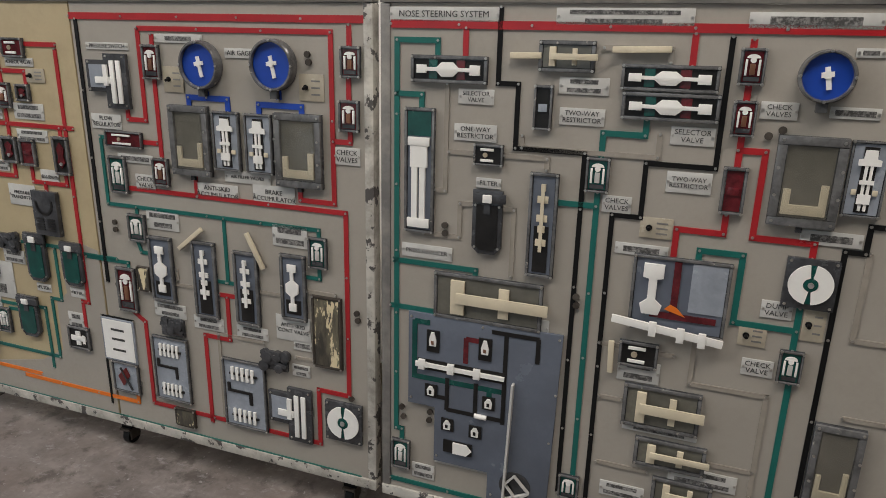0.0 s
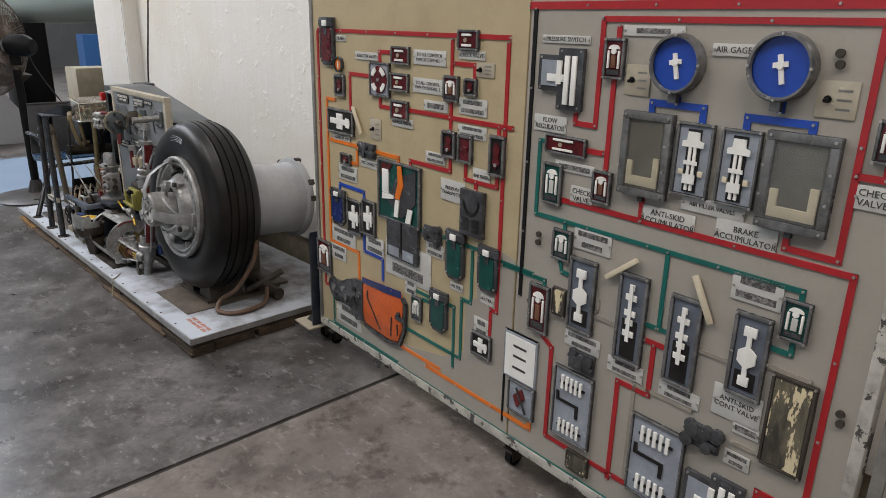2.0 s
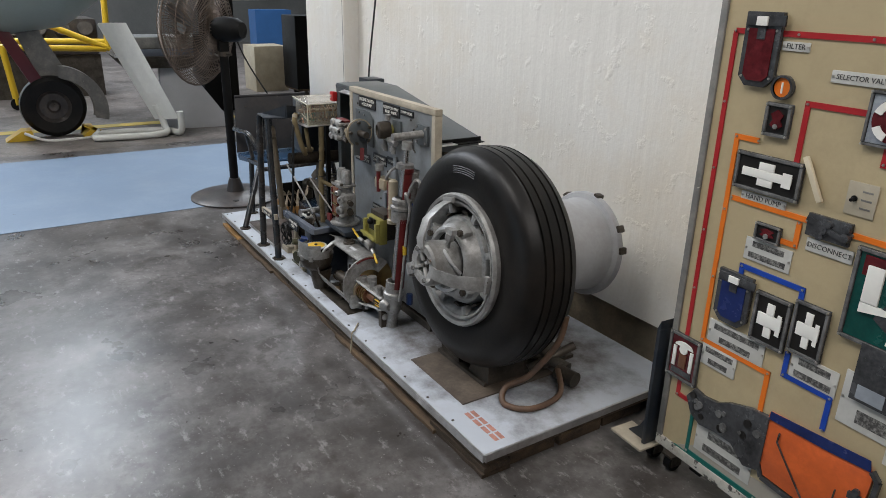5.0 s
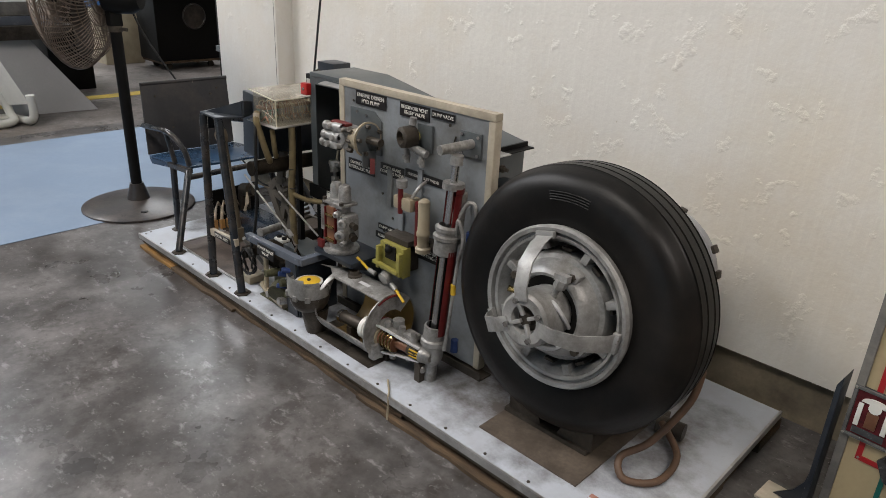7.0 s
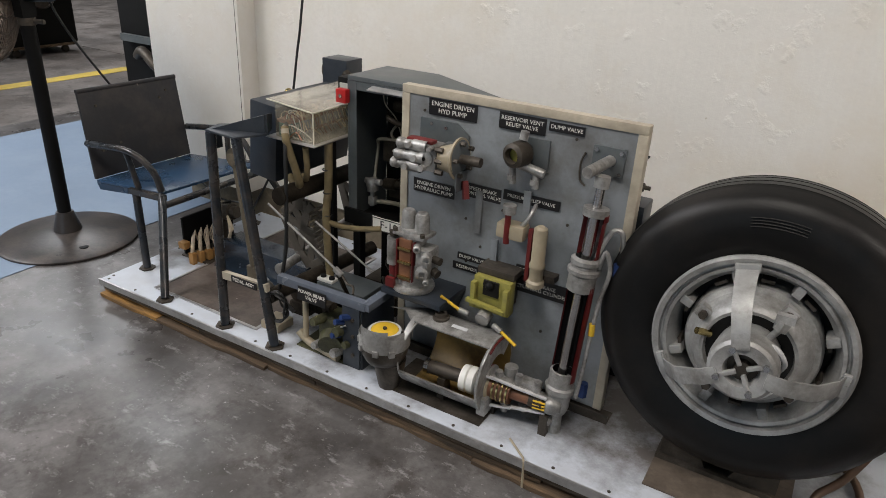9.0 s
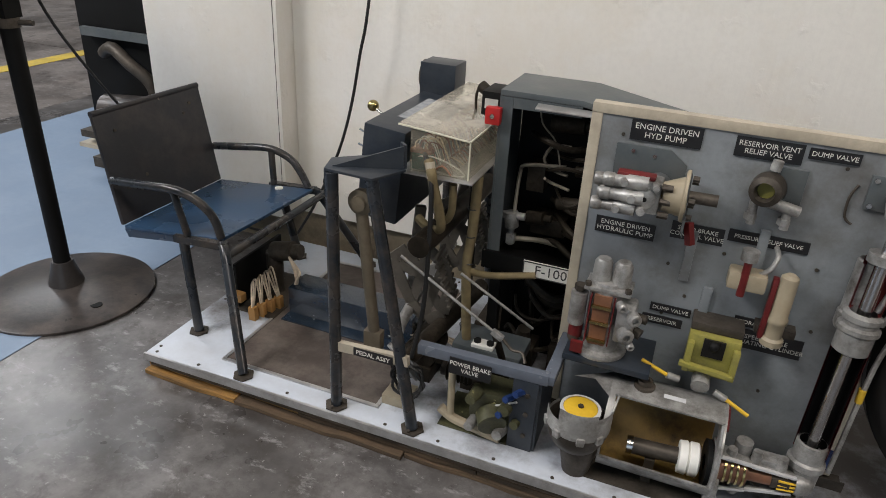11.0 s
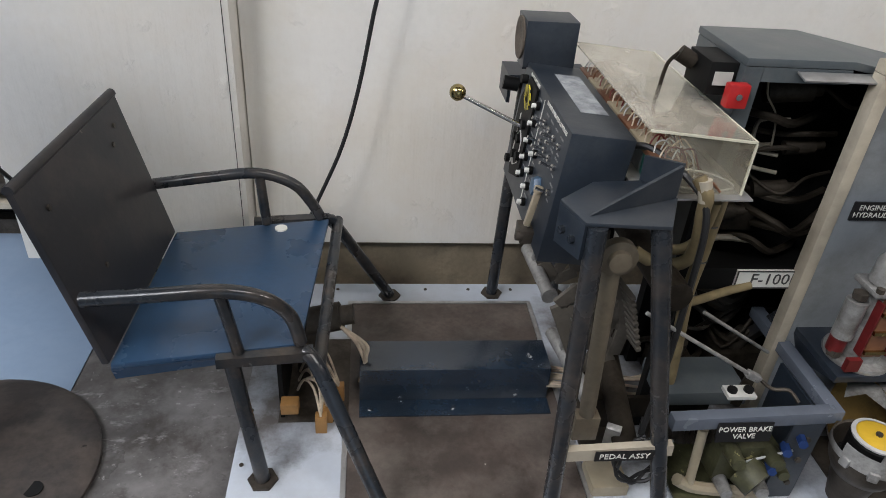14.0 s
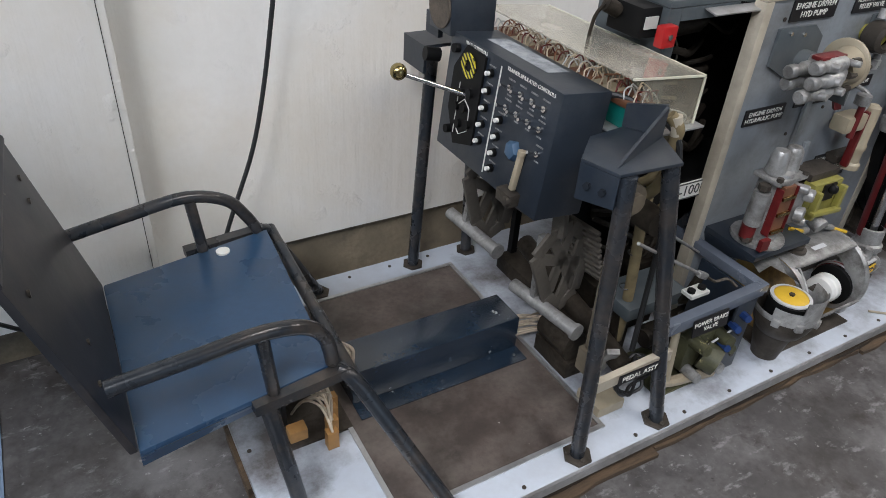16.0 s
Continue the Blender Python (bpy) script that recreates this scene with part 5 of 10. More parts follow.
part("bottom_rail", Shape().span((-0.03, -0.006, ZB - 0.032), (2.055, 0.03, ZB - 0.001)), M_CHIP, left_board, "white bottom rail with chipped paint", bevel=0.002)
part("bottom_rail", Shape().span((2.075, -0.006, ZB - 0.032), (4.62, 0.03, ZB - 0.001)), M_CHIP, right_board, "white bottom rail with chipped paint", bevel=0.002)
part("top_rail", Shape().span((-0.03, -0.006, ZT + 0.001), (2.055, 0.03, ZT + 0.035)), M_STEELGREY, left_board, bevel=0.002)
part("top_rail", Shape().span((2.075, -0.006, ZT + 0.001), (4.62, 0.03, ZT + 0.035)), M_STEELGREY, right_board, bevel=0.002)
part("left_stile", Shape().span((-0.03, -0.006, ZB), (-0.0105, 0.03, ZT)), M_STEELGREY, left_board, bevel=0.002)
part("right_stile", Shape().span((2.0305, -0.004, ZB), (2.055, 0.03, ZT)), M_CHIP, left_board, "chipped white and black edge", bevel=0.002)
part("left_stile", Shape().span((2.075, -0.004, ZB), (2.0995, 0.03, ZT)), M_STEELGREY, right_board, bevel=0.002)
for u in (0.10, 1.10, 1.95):
    part("back_post", Shape().span((u - 0.02, 0.031, 0.06), (u + 0.02, 0.071, ZT)), M_BLACK, left_board)
for u in (2.2, 3.3, 4.5):
    part("back_post", Shape().span((u - 0.02, 0.031, 0.06), (u + 0.02, 0.071, ZT)), M_BLACK, right_board)


def castor(board, u):
    c = part("castor", Shape().span((u - 0.02, 0.02, 0.055), (u + 0.02, 0.08, 0.062)).span((u - 0.018, 0.03, 0.02), (u - 0.014, 0.07, 0.055)).span((u + 0.014, 0.03, 0.02), (u + 0.018, 0.07, 0.055)), M_DULL, board)
    part("castor_wheel", Shape().cyl((u - 0.012, 0.05, 0.0275), (u + 0.012, 0.05, 0.0275), 0.027, n=20), M_BLACK, c)


for u in (0.0, 1.1, 1.95):
    castor(left_board, u)
for u in (2.2, 3.3, 4.5):
    castor(right_board, u)
fb = part("foot_bracket", Shape().span((-0.062, -0.030, 0.083), (-0.050, 0.028, 0.475)).prism([(-0.0625, 0.215), (-0.070, 0.165), (-0.090, 0.125), (-0.135, 0.0835), (-0.0625, 0.0835)], -0.016, -0.010), M_NAVY, left_board, "dark grey folded steel foot bracket", bevel=0.0015)
part("bracket_top", Shape().prism([(-0.062, 0.4755), (-0.050, 0.4755), (-0.050, 0.505)], -0.030, 0.028), M_NAVY, fb)
part("foot_plate", Shape().span((-0.165, -0.060, 0.074), (-0.035, 0.030, 0.082)), M_EDGE, fb, "scuffed pale foot plate", bevel=0.0015)
castor(left_board, -0.075)

# -- fittings --

SCREW = make_mesh("screw", Shape().cyl((0, 0, 0), (0, -0.0022, 0), 0.0034, 0.0028, 8), M_SCREW)


def screw(parent, u, z, y):
    ob = new("screw", SCREW)
    ob.parent = parent
    ob.location = (u, y, z)
    return ob


def rectangle(u0, z0, u1, z1, y0, y1):
    return Shape().span((u0, y0, z0), (u1, y1, z1))


def line(board, material, w, *pts):
    """A flat coloured strip that stands for a pipe, pinned at its corners."""
    s = Shape()
    for i, (a, b) in enumerate(zip(pts, pts[1:])):
        d = Vector((b[0] - a[0], 0, b[1] - a[1]))
        if d.length < 1e-4:
            continue
        d.normalize()
        p = Vector((a[0], -0.003, a[1])) - d * (w / 2 if i else 0)
        q = Vector((b[0], -0.003, b[1])) + d * (w / 2 if i < len(pts) - 2 else 0)
        n = Vector((-d.z, 0, d.x)) * (w / 2)
        k = 0.0002 * (i % 2)
        s.add([p + n, q + n, q - n, p - n] + [v + Vector((0, -0.0028 - k, 0)) for v in (p + n, q + n, q - n, p - n)],
              [(0, 1, 2, 3), (7, 6, 5, 4), (0, 4, 5, 1), (1, 5, 6, 2), (2, 6, 7, 3), (3, 7, 4, 0)])
    for v in range(len(s.v)):
        x, y, z = s.v[v]
        s.v[v] = (x, min(-0.0002, y + 0.0028), z)
    ob = part("pipe_line", s, material, board)
    for a, b in zip(pts, pts[1:]):
        n = max(1, int(math.dist(a, b) / 0.16))
        for i in range(n):
            screw(ob, a[0] + (b[0] - a[0]) * i / n, a[1] + (b[1] - a[1]) * i / n, -0.0032)
    screw(ob, *pts[-1], -0.0032)


def mount(board, name, u0, z0, u1, z1, pit=None, frame_mat=None, d=0.016, rim=0.18, label=""):
    """A clear-cut acrylic housing: base, raised rim, coloured chamber and four screws. Returns it and the chamber's rectangle and front."""
    fm = frame_mat or M_MOUNT
    w, h = u1 - u0, z1 - z0
    r = min(0.009, 0.7 * rim * min(w, h)) if d < 0.02 else min(0.018, rim * min(w, h))
    d *= 0.72
    base = rectangle(u0, z0, u1, z1, -d * 0.55, -0.0005)
    ob = part(name, base, fm, board, label, bevel=0.0012)
    rim_s = Shape()
    for a, b in (((u0, z0), (u1, z0 + r)), ((u0, z1 - r), (u1, z1)), ((u0, z0 + r), (u0 + r, z1 - r)), ((u1 - r, z0 + r), (u1, z1 - r))):
        rim_s.span((a[0] + 0.0006, -d, a[1] + 0.0006), (b[0] - 0.0006, -d * 0.55 - 0.0003, b[1] - 0.0006))
    part("rim", rim_s, M_RIM if fm is M_MOUNT else fm, ob, bevel=0.0008)
    pu0, pz0, pu1, pz1 = u0 + r + 0.001, z0 + r + 0.001, u1 - r - 0.001, z1 - r - 0.001
    if pit:
        part("chamber", rectangle(pu0, pz0, pu1, pz1, -d * 0.55 - 0.0012, -d * 0.55 - 0.0002), pit, ob)
    for u in (u0 + r * 0.5, u1 - r * 0.5):
        for z in (z0 + r * 0.5, z1 - r * 0.5):
            screw(ob, u, z, -d)
    return ob, (pu0, pz0, pu1, pz1), -d * 0.55 - 0.0014


def check_unit(board, u0, z0, u1, z1, pit, flat=False):
    ob, (a, b, c, d), y = mount(board, "check_valve", u0, z0, u1, z1, pit, rim=0.16)
    w, h = c - a, d - b
    if flat:
        part("poppet", rectangle(a + w * .18, b + h * .08, c - w * .28, b + h * .24, y - .004, y), M_WHITE, ob, bevel=.0008)
        part("poppet", rectangle(a + w * .18, d - h * .24, c - w * .28, d - h * .08, y - .004, y), M_WHITE, ob, bevel=.0008)
        part("spring_seat", Shape().cyl((a + w * .38, y, (b + d) / 2), (a + w * .38, y - .004, (b + d) / 2), min(w, h) * .15, n=14), M_CREAM, ob)
    else:
        part("poppet", rectangle(a + w * .10, b + h * .22, a + w * .22, b + h * .74, y - .004, y), M_WHITE, ob, bevel=.0008)
        part("poppet", rectangle(c - w * .22, b + h * .22, c - w * .10, b + h * .74, y - .004, y), M_WHITE, ob, bevel=.0008)
        part("spring_seat", Shape().cyl(((a + c) / 2, y, b + h * .72), ((a + c) / 2, y - .004, b + h * .72), min(w, h) * .16, n=14), M_WHITE, ob)
        part("port_band", rectangle(a + w * .1, b + h * .04, c - w * .1, b + h * .18, y - .002, y), M_MOUNT, ob)
        part("guide", rectangle(a + w * .36, b + h * .24, c - w * .36, b + h * .60, y - .0035, y), M_COPPER if pit is M_PITRED else M_PLATE, ob, bevel=.0006)
        part("dome", Shape().prism([(a + w * (.5 + .36 * math.cos(t)), b + h * (.78 + .13 * math.sin(t))) for t in [math.pi * k / 8 for k in range(9)]], y - .0035, y), M_WHITE, ob)


def dark_unit(board, u0, z0, u1, z1):
    ob, (a, b, c, d), y = mount(board, "shuttle_valve", u0, z0, u1, z1, M_PITDARK, rim=0.2)
    w, h = c - a, d - b
    part("shuttle", Shape().prism([(a + w * .5, b + h * .1), (a + w * .85, b + h * .3), (a + w * .7, b + h * .5), (a + w * .85, b + h * .72), (a + w * .5, b + h * .92), (a + w * .15, b + h * .72), (a + w * .3, b + h * .5), (a + w * .15, b + h * .3)], y - .003, y), M_PITRED, ob)
    part("pin", Shape().cyl((a + w * .5, y - .003, b + h * .25), (a + w * .5, y - .006, b + h * .25), w * .12, n=10), M_CAST, ob)


def window_unit(board, u0, z0, u1, z1, pit):
    ob, (a, b, c, d), y = mount(board, "restrictor", u0, z0, u1, z1, pit, rim=0.2)
    w, h = c - a, d - b
    part("insert", rectangle(a + w * .15, b + h * .4, c - w * .15, b + h * .6, y - .003, y), M_MOUNTL if pit is M_PITDARK else M_PITRED, ob, bevel=.0008)


def cross_unit(board, u0, z0, u1, z1):
    ob, (a, b, c, d), y = mount(board, "plunger_valve", u0, z0, u1, z1, M_PITDARK, rim=0.14)
    w, h = c - a, d - b
    part("plunger", rectangle(a + w * .08, b + h * .36, c - w * .08, b + h * .64, y - .0045, y), M_WHITE, ob, bevel=.0008)
    part("plunger_arm", rectangle(a + w * .36, b + h * .12, a + w * .62, b + h * .355, y - .004, y), M_WHITE, ob, bevel=.0008)
    part("plunger_arm", rectangle(a + w * .36, b + h * .645, a + w * .62, b + h * .9, y - .004, y), M_WHITE, ob, bevel=.0008)
    part("plunger_cap", rectangle(c - w * .22, b + h * .26, c - w * .07, b + h * .74, y - .006, y - .0047), M_WHITE, ob)


def filter_unit(board, u0, z0, u1, z1, pit):
    w, h = u1 - u0, z1 - z0
    k = w * .22
    out = [(u0, z1), (u1, z1), (u1, z0 + k), (u1 - k, z0), (u0 + k, z0), (u0, z0 + k)]
    ob = part("filter", Shape().prism(out, -.012, -.0005), M_MOUNT, board, bevel=.0012)
    i = w * .14
    part("bowl", Shape().prism([(u0 + i, z1 - h * .22), (u1 - i, z1 - h * .22), (u1 - i, z0 + k + i * .4), (u1 - k - i * .4, z0 + i), (u0 + k + i * .4, z0 + i), (u0 + i, z0 + k + i * .4)], -.0142, -.0123), pit, ob, "coloured filter bowl")
    part("head", rectangle(u0 + w * .05, z1 - h * .18, u1 + w * .12, z1 - h * .04, -.018, -.0125), M_MOUNT, ob, bevel=.0012)
    part("white_cap", Shape().box((u0 + w * .52, -.020, z1 - h * .12), (w * .3, .005, h * .12)), M_WHITE, ob, bevel=.001)
    part("stem", rectangle(u0 + w * .4, z1 - h * .36, u0 + w * .62, z1 - h * .19, -.0165, -.0145), M_MOUNT, ob)
    for u in (u0 + w * .1, u1 - w * .1):
        for z in (z0 + k, z1 - h * .24):
            screw(ob, u, z, -.012)


def slab_unit(board, u0, z0, u1, z1):
    ob = part("dark_slab", rectangle(u0, z0, u1, z1, -.014, -.0005), M_MOUNT, board, bevel=.0015)
    w, h = u1 - u0, z1 - z0
    for k in (.08, .55):
        part("foot_window", rectangle(u0 + w * k, z0 + h * .06, u0 + w * (k + .34), z0 + h * .3, -.0155, -.0142), M_MOUNTL, ob)
    part("divider", rectangle(u0 + w * .46, z0 + h * .2, u0 + w * .52, z1, -.016, -.0142), M_PITDARK, ob)


def rough_unit(board, u0, z0, u1, z1):
    """A small cast block of lobes and ports."""
    random.seed(int(u0 * 1000))
    w, h = u1 - u0, z1 - z0
    s = rectangle(u0 + w * .06, z0 + h * .14, u1 - w * .06, z1 - h * .14, -.010, -.0005)
    for i in range(7):
        cu, cz = u0 + w * random.uniform(.12, .88), z0 + h * random.uniform(.15, .85)
        s.cyl((cu, -.002, cz), (cu, -.013 - random.uniform(0, .006), cz), min(w, h) * random.uniform(.12, .22), n=10)
    s.box(((u0 + u1) / 2, -.013, (z0 + z1) / 2), (w * .9, .006, h * .16), Matrix.Rotation(.3, 4, "Y"))
    part("cast_block", s, M_MOUNT, board, "dark cast valve block", bevel=.0006)


def pump_unit(board, u0, z0, u1, z1):
    ob, (a, b, c, d), y = mount(board, "pump_section", u0, z0, u1, z1, M_PITGREEN, rim=.06, d=.018, label="grey acrylic pump section with white vanes")
    w, h = c - a, d - b
    part("casing", Shape().prism([(a + w * .25, b + h * .3), (a + w * .45, b + h * .75), (a + w * .95, b + h * .98), (a + w * .95, b + h * .4), (a + w * .6, b + h * .05)], y - .004, y), M_MOUNT, ob)
    part("red_duct", Shape().prism([(a + w * .35, d - h * .02), (a + w * .2, d - h * .25), (a + w * .05, d - h * .25), (a + w * .05, d - h * .02)], y - .003, y), M_PITRED, ob)
    part("vane", rectangle(a + w * .10, b + h * .45, a + w * .26, d - h * .12, y - .006, y), M_WHITE, ob, bevel=.001)
    part("vane", Shape().prism([(a + w * .1, b + h * .32), (a + w * .4, b + h * .38), (a + w * .4, b + h * .44), (a + w * .1, b + h * .44)], y - .006, y), M_WHITE, ob)
    part("vane", Shape().prism([(a + w * .42, b + h * .06), (a + w * .52, b + h * .06), (a + w * .56, b + h * .38), (a + w * .46, b + h * .38)], y - .0075, y - .0042), M_WHITE, ob)
    part("vane", Shape().prism([(a + w * .72, b + h * .02), (a + w * .84, b + h * .02), (a + w * .9, b + h * .28), (a + w * .78, b + h * .28)], y - .0075, y - .0042), M_WHITE, ob)
    part("orange_duct", Shape().prism([(a + w * .44, b + h * .4), (a + w * .56, b + h * .4), (a + w * .66, b + h * .68), (a + w * .6, d), (a + w * .5, d), (a + w * .52, b + h * .7)], y - .0065, y - .0042), M_ORANGE, ob)


def transmitter_unit(board, u0, z0, u1, z1):
    ob = part("transmitter", rectangle(u0, z0, u1, z1, -.016, -.0005), M_MOUNT, board, bevel=.002)
    w, h = u1 - u0, z1 - z0
    cu, cz = (u0 + u1) / 2, z0 + h * .72
    part("dial_arc", Shape().lathe([(w * .28, 0), (w * .36, 0), (w * .36, .002), (w * .28, .002)], (cu, -.0162, cz), (0, -1, 0), 20, math.pi * .95, math.pi * 2.1), M_PITDARK, ob)
    for i in range(5):
        for k in (.12, .56):
            part("slot", rectangle(u0 + w * k, z0 + h * (.12 + .06 * i), u0 + w * (k + .3), z0 + h * (.15 + .06 * i), -.0175, -.0162), M_PITDARK, ob)


def tank_unit(board):
    """Orange reservoir section with a dark cast pump at its neck."""
    tank = part("orange_tank", Shape().prism([(0.315, 0.412), (0.555, 0.424), (0.578, 0.395), (0.572, 0.290), (0.545, 0.232), (0.478, 0.222), (0.330, 0.232), (0.300, 0.300)], -.010, -.0005), M_TANK, board, "orange reservoir cut-out", bevel=.0012)
    part("tank_band", Shape().prism([(0.318, 0.416), (0.566, 0.436), (0.572, 0.410), (0.470, 0.400), (0.318, 0.394)], -.0125, -.0104), M_PITBLUE, tank, "dark blue band")
    edge = [(0.572, 0.410), (0.590, 0.392), (0.585, 0.285), (0.556, 0.220), (0.478, 0.209), (0.326, 0.221), (0.290, 0.300)]
    rim = Shape()
    for a, b in zip(edge, edge[1:]):
        rim.beam((a[0], -.0065, a[1]), (b[0], -.0065, b[1]), .012, .011)
    part("tank_rim", rim, M_MOUNT, tank)
    for p in (((.352, .372), (.350, .345), (.372, .318), (.438, .240)), ((.372, .318), (.420, .262)), ((.505, .240), (.510, .318)), ((.545, .300), (.548, .258))):
        sh = Shape()
        for m, n in zip(p, p[1:]):
            sh.beam((m[0], -.0115, m[1]), (n[0], -.0115, n[1]), .0045, .003)
        part("tank_pipe", sh, M_MOUNT, tank)
    part("outlet_cock", Shape().box((.566, -.012, .330), (.055, .010, .016)).cyl((.555, -.006, .345), (.555, -.018, .345), .008, n=8), M_MOUNT, tank)
    pump = part("cast_pump", Shape().prism([(.062, .318), (.085, .352), (.120, .345), (.165, .352), (.200, .372), (.262, .392), (.318, .398), (.318, .236), (.272, .222), (.225, .262), (.170, .262), (.120, .255), (.085, .272)], -.014, -.0005), M_MOUNT, board, "dark grey cast pump body", bevel=.002)
    random.seed(77)
    for k in range(16):
        u = random.uniform(.08, .30)
        z = random.uniform(.275, .335) + (u - .08) * .08
        part("boss", Shape().cyl((u, -.014, z), (u, -.0165 - random.uniform(0, .004), z), random.uniform(.005, .012), n=10), M_RIM if k % 3 else M_PITDARK, pump)


def lamp_unit(board, u, z, r):
    ob = part("indicator_ring", Shape().lathe([(r, 0), (r * 1.25, 0), (r * 1.25, .012), (r, .012)], (u, -.0005, z), (0, -1, 0), 28), M_MOUNT, board)
    part("orange_disc", Shape().cyl((u, -.0005, z), (u, -.008, z), r * .98, n=28), M_ORANGE, ob)
    part("pointer", rectangle(u - .002, z - r * .6, u + .002, z + r * .5, -.0105, -.0083), M_WHITE, ob)


def stick(board, a, b):
    part("ivory_bar", Shape().beam((a[0], -.010, a[1]), (b[0], -.010, b[1]), .013, .008, 1.57), M_IVORY, board, "yellowed plastic bar", bevel=.0015)


def wheel_unit(board, u0, z0, u1, z1):
    ob, (a, b, c, d), y = mount(board, "selector_valve", u0, z0, u1, z1, M_MOUNTL, rim=.08)
    cu, cz, r = (a + c) / 2, (b + d) / 2, min(c - a, d - b) * .46
    part("rotor", Shape().cyl((cu, y, cz), (cu, y - .003, cz), r, n=32), M_PITRED, ob)
    for i in range(4):
        s = Shape().lathe([(r * .62, 0), (r * .97, 0), (r * .97, .003), (r * .62, .003)], (cu, y - .0032, cz), (0, -1, 0), 8, math.pi / 2 * i + .42, math.pi / 2 * i + 1.15 + .1)
        part("rotor_port", s, M_WHITE, ob)
    part("rotor_pin", Shape().cyl((cu, y - .003, cz), (cu, y - .007, cz), r * .13, n=12), M_CAST, ob)


def switch_unit(board, u0, z0, u1, z1):
    w, h = u1 - u0, z1 - z0
    ob = part("pressure_switch", Shape().span((u0 + w * .45, -.012, z0), (u1, -.0005, z1)).span((u0, -.0118, z0 + h * .3), (u0 + w * .449, -.0005, z1 - h * .12)), M_MOUNT, board, bevel=.0012)
    part("chamber", rectangle(u0 + w * .08, z0 + h * .38, u0 + w * .46, z1 - h * .2, -.0135, -.0122), M_MOUNTL, ob)
    for k in (.62, .78):
        part("plunger", rectangle(u0 + w * k, z0 + h * .1, u0 + w * (k + .1), z1 - h * .12, -.017, -.0122), M_WHITE, ob, bevel=.001)
    part("plunger_arm", rectangle(u0 + w * .24, z0 + h * .46, u0 + w * .61, z0 + h * .58, -.018, -.0137), M_WHITE, ob, bevel=.001)
    part("diaphragm", rectangle(u0 + w * .46, z0 + h * .42, u0 + w * .56, z1 - h * .2, -.019, -.0137), M_WHITE, ob)
    for u, z in ((u0 + w * .52, z0 + h * .06), (u1 - w * .06, z0 + h * .06), (u0 + w * .52, z1 - h * .05), (u1 - w * .06, z1 - h * .05), (u0 + w * .06, z0 + h * .34), (u0 + w * .06, z1 - h * .16)):
        screw(ob, u, z, -.012)


def accumulator_unit(board, u0, z0, u1, z1):
    ob, (a, b, c, d), y = mount(board, "accumulator", u0, z0, u1, z1, M_PITGREY, rim=.15, d=.024, label="framed accumulator section with a murky window")
    w, h = c - a, d - b
    t = w * .16
    part("piston", Shape().prism([(a + w * .04, b + h * .04), (c - w * .04, b + h * .04), (c - w * .04, b + h * .48), (c - w * .04 - t, b + h * .48), (c - w * .04 - t, b + h * .18), (a + w * .04 + t, b + h * .18), (a + w * .04 + t, b + h * .40), (a + w * .04, b + h * .40)], y - .006, y), M_IVORY, ob, "yellowed U-shaped piston", bevel=.0008)
    part("cover", rectangle(a, b, c, d, y - .0088, y - .0082), M_COVER, ob)
    part("bottom_port", rectangle((a + c) / 2 - .006, z0 - .012, (a + c) / 2 + .006, z0 - .0005, -.012, -.0005), M_MOUNT, ob)
    for z in (z0 + (z1 - z0) * .35, z0 + (z1 - z0) * .65):
        screw(ob, u0 + .006, z, -.024)
        screw(ob, u1 - .006, z, -.024)


def airfill_unit(board, u0, z0, u1, z1):
    ob, (a, b, c, d), y = mount(board, "air_filler_valve", u0, z0, u1, z1, M_MOUNTL, rim=.1, label="grey acrylic valve section with white core")
    w, h = c - a, d - b
    part("bore", rectangle(a + w * .28, b + h * .03, c - w * .28, d - h * .04, y - .002, y), M_PITDARK, ob)
    part("core_cap", Shape().prism([(a + w * .32, d - h * .08), (c - w * .32, d - h * .08), (c - w * .30, d - h * .2), (c - w * .16, d - h * .22), (c - w * .16, d - h * .30), (a + w * .16, d - h * .30), (a + w * .16, d - h * .22), (a + w * .30, d - h * .2)], y - .006, y - .0022), M_WHITE, ob)
    for k in (.38, .54):
        part("core_rod", rectangle(a + w * k, b + h * .06, a + w * (k + .09), d - h * .305, y - .0055, y - .0022), M_WHITE, ob)
    part("core_collar", rectangle(a + w * .28, b + h * .44, c - w * .28, b + h * .5, y - .0075, y - .0057), M_WHITE, ob)
    part("core_block", rectangle(a + w * .30, b + h * .16, c - w * .30, b + h * .3, y - .0075, y - .0057), M_WHITE, ob)
    for k in (.1, .74):
        part("side_ball", rectangle(a + w * k, b + h * .28, a + w * (k + .16), b + h * .36, y - .004, y), M_IVORY, ob, bevel=.001)


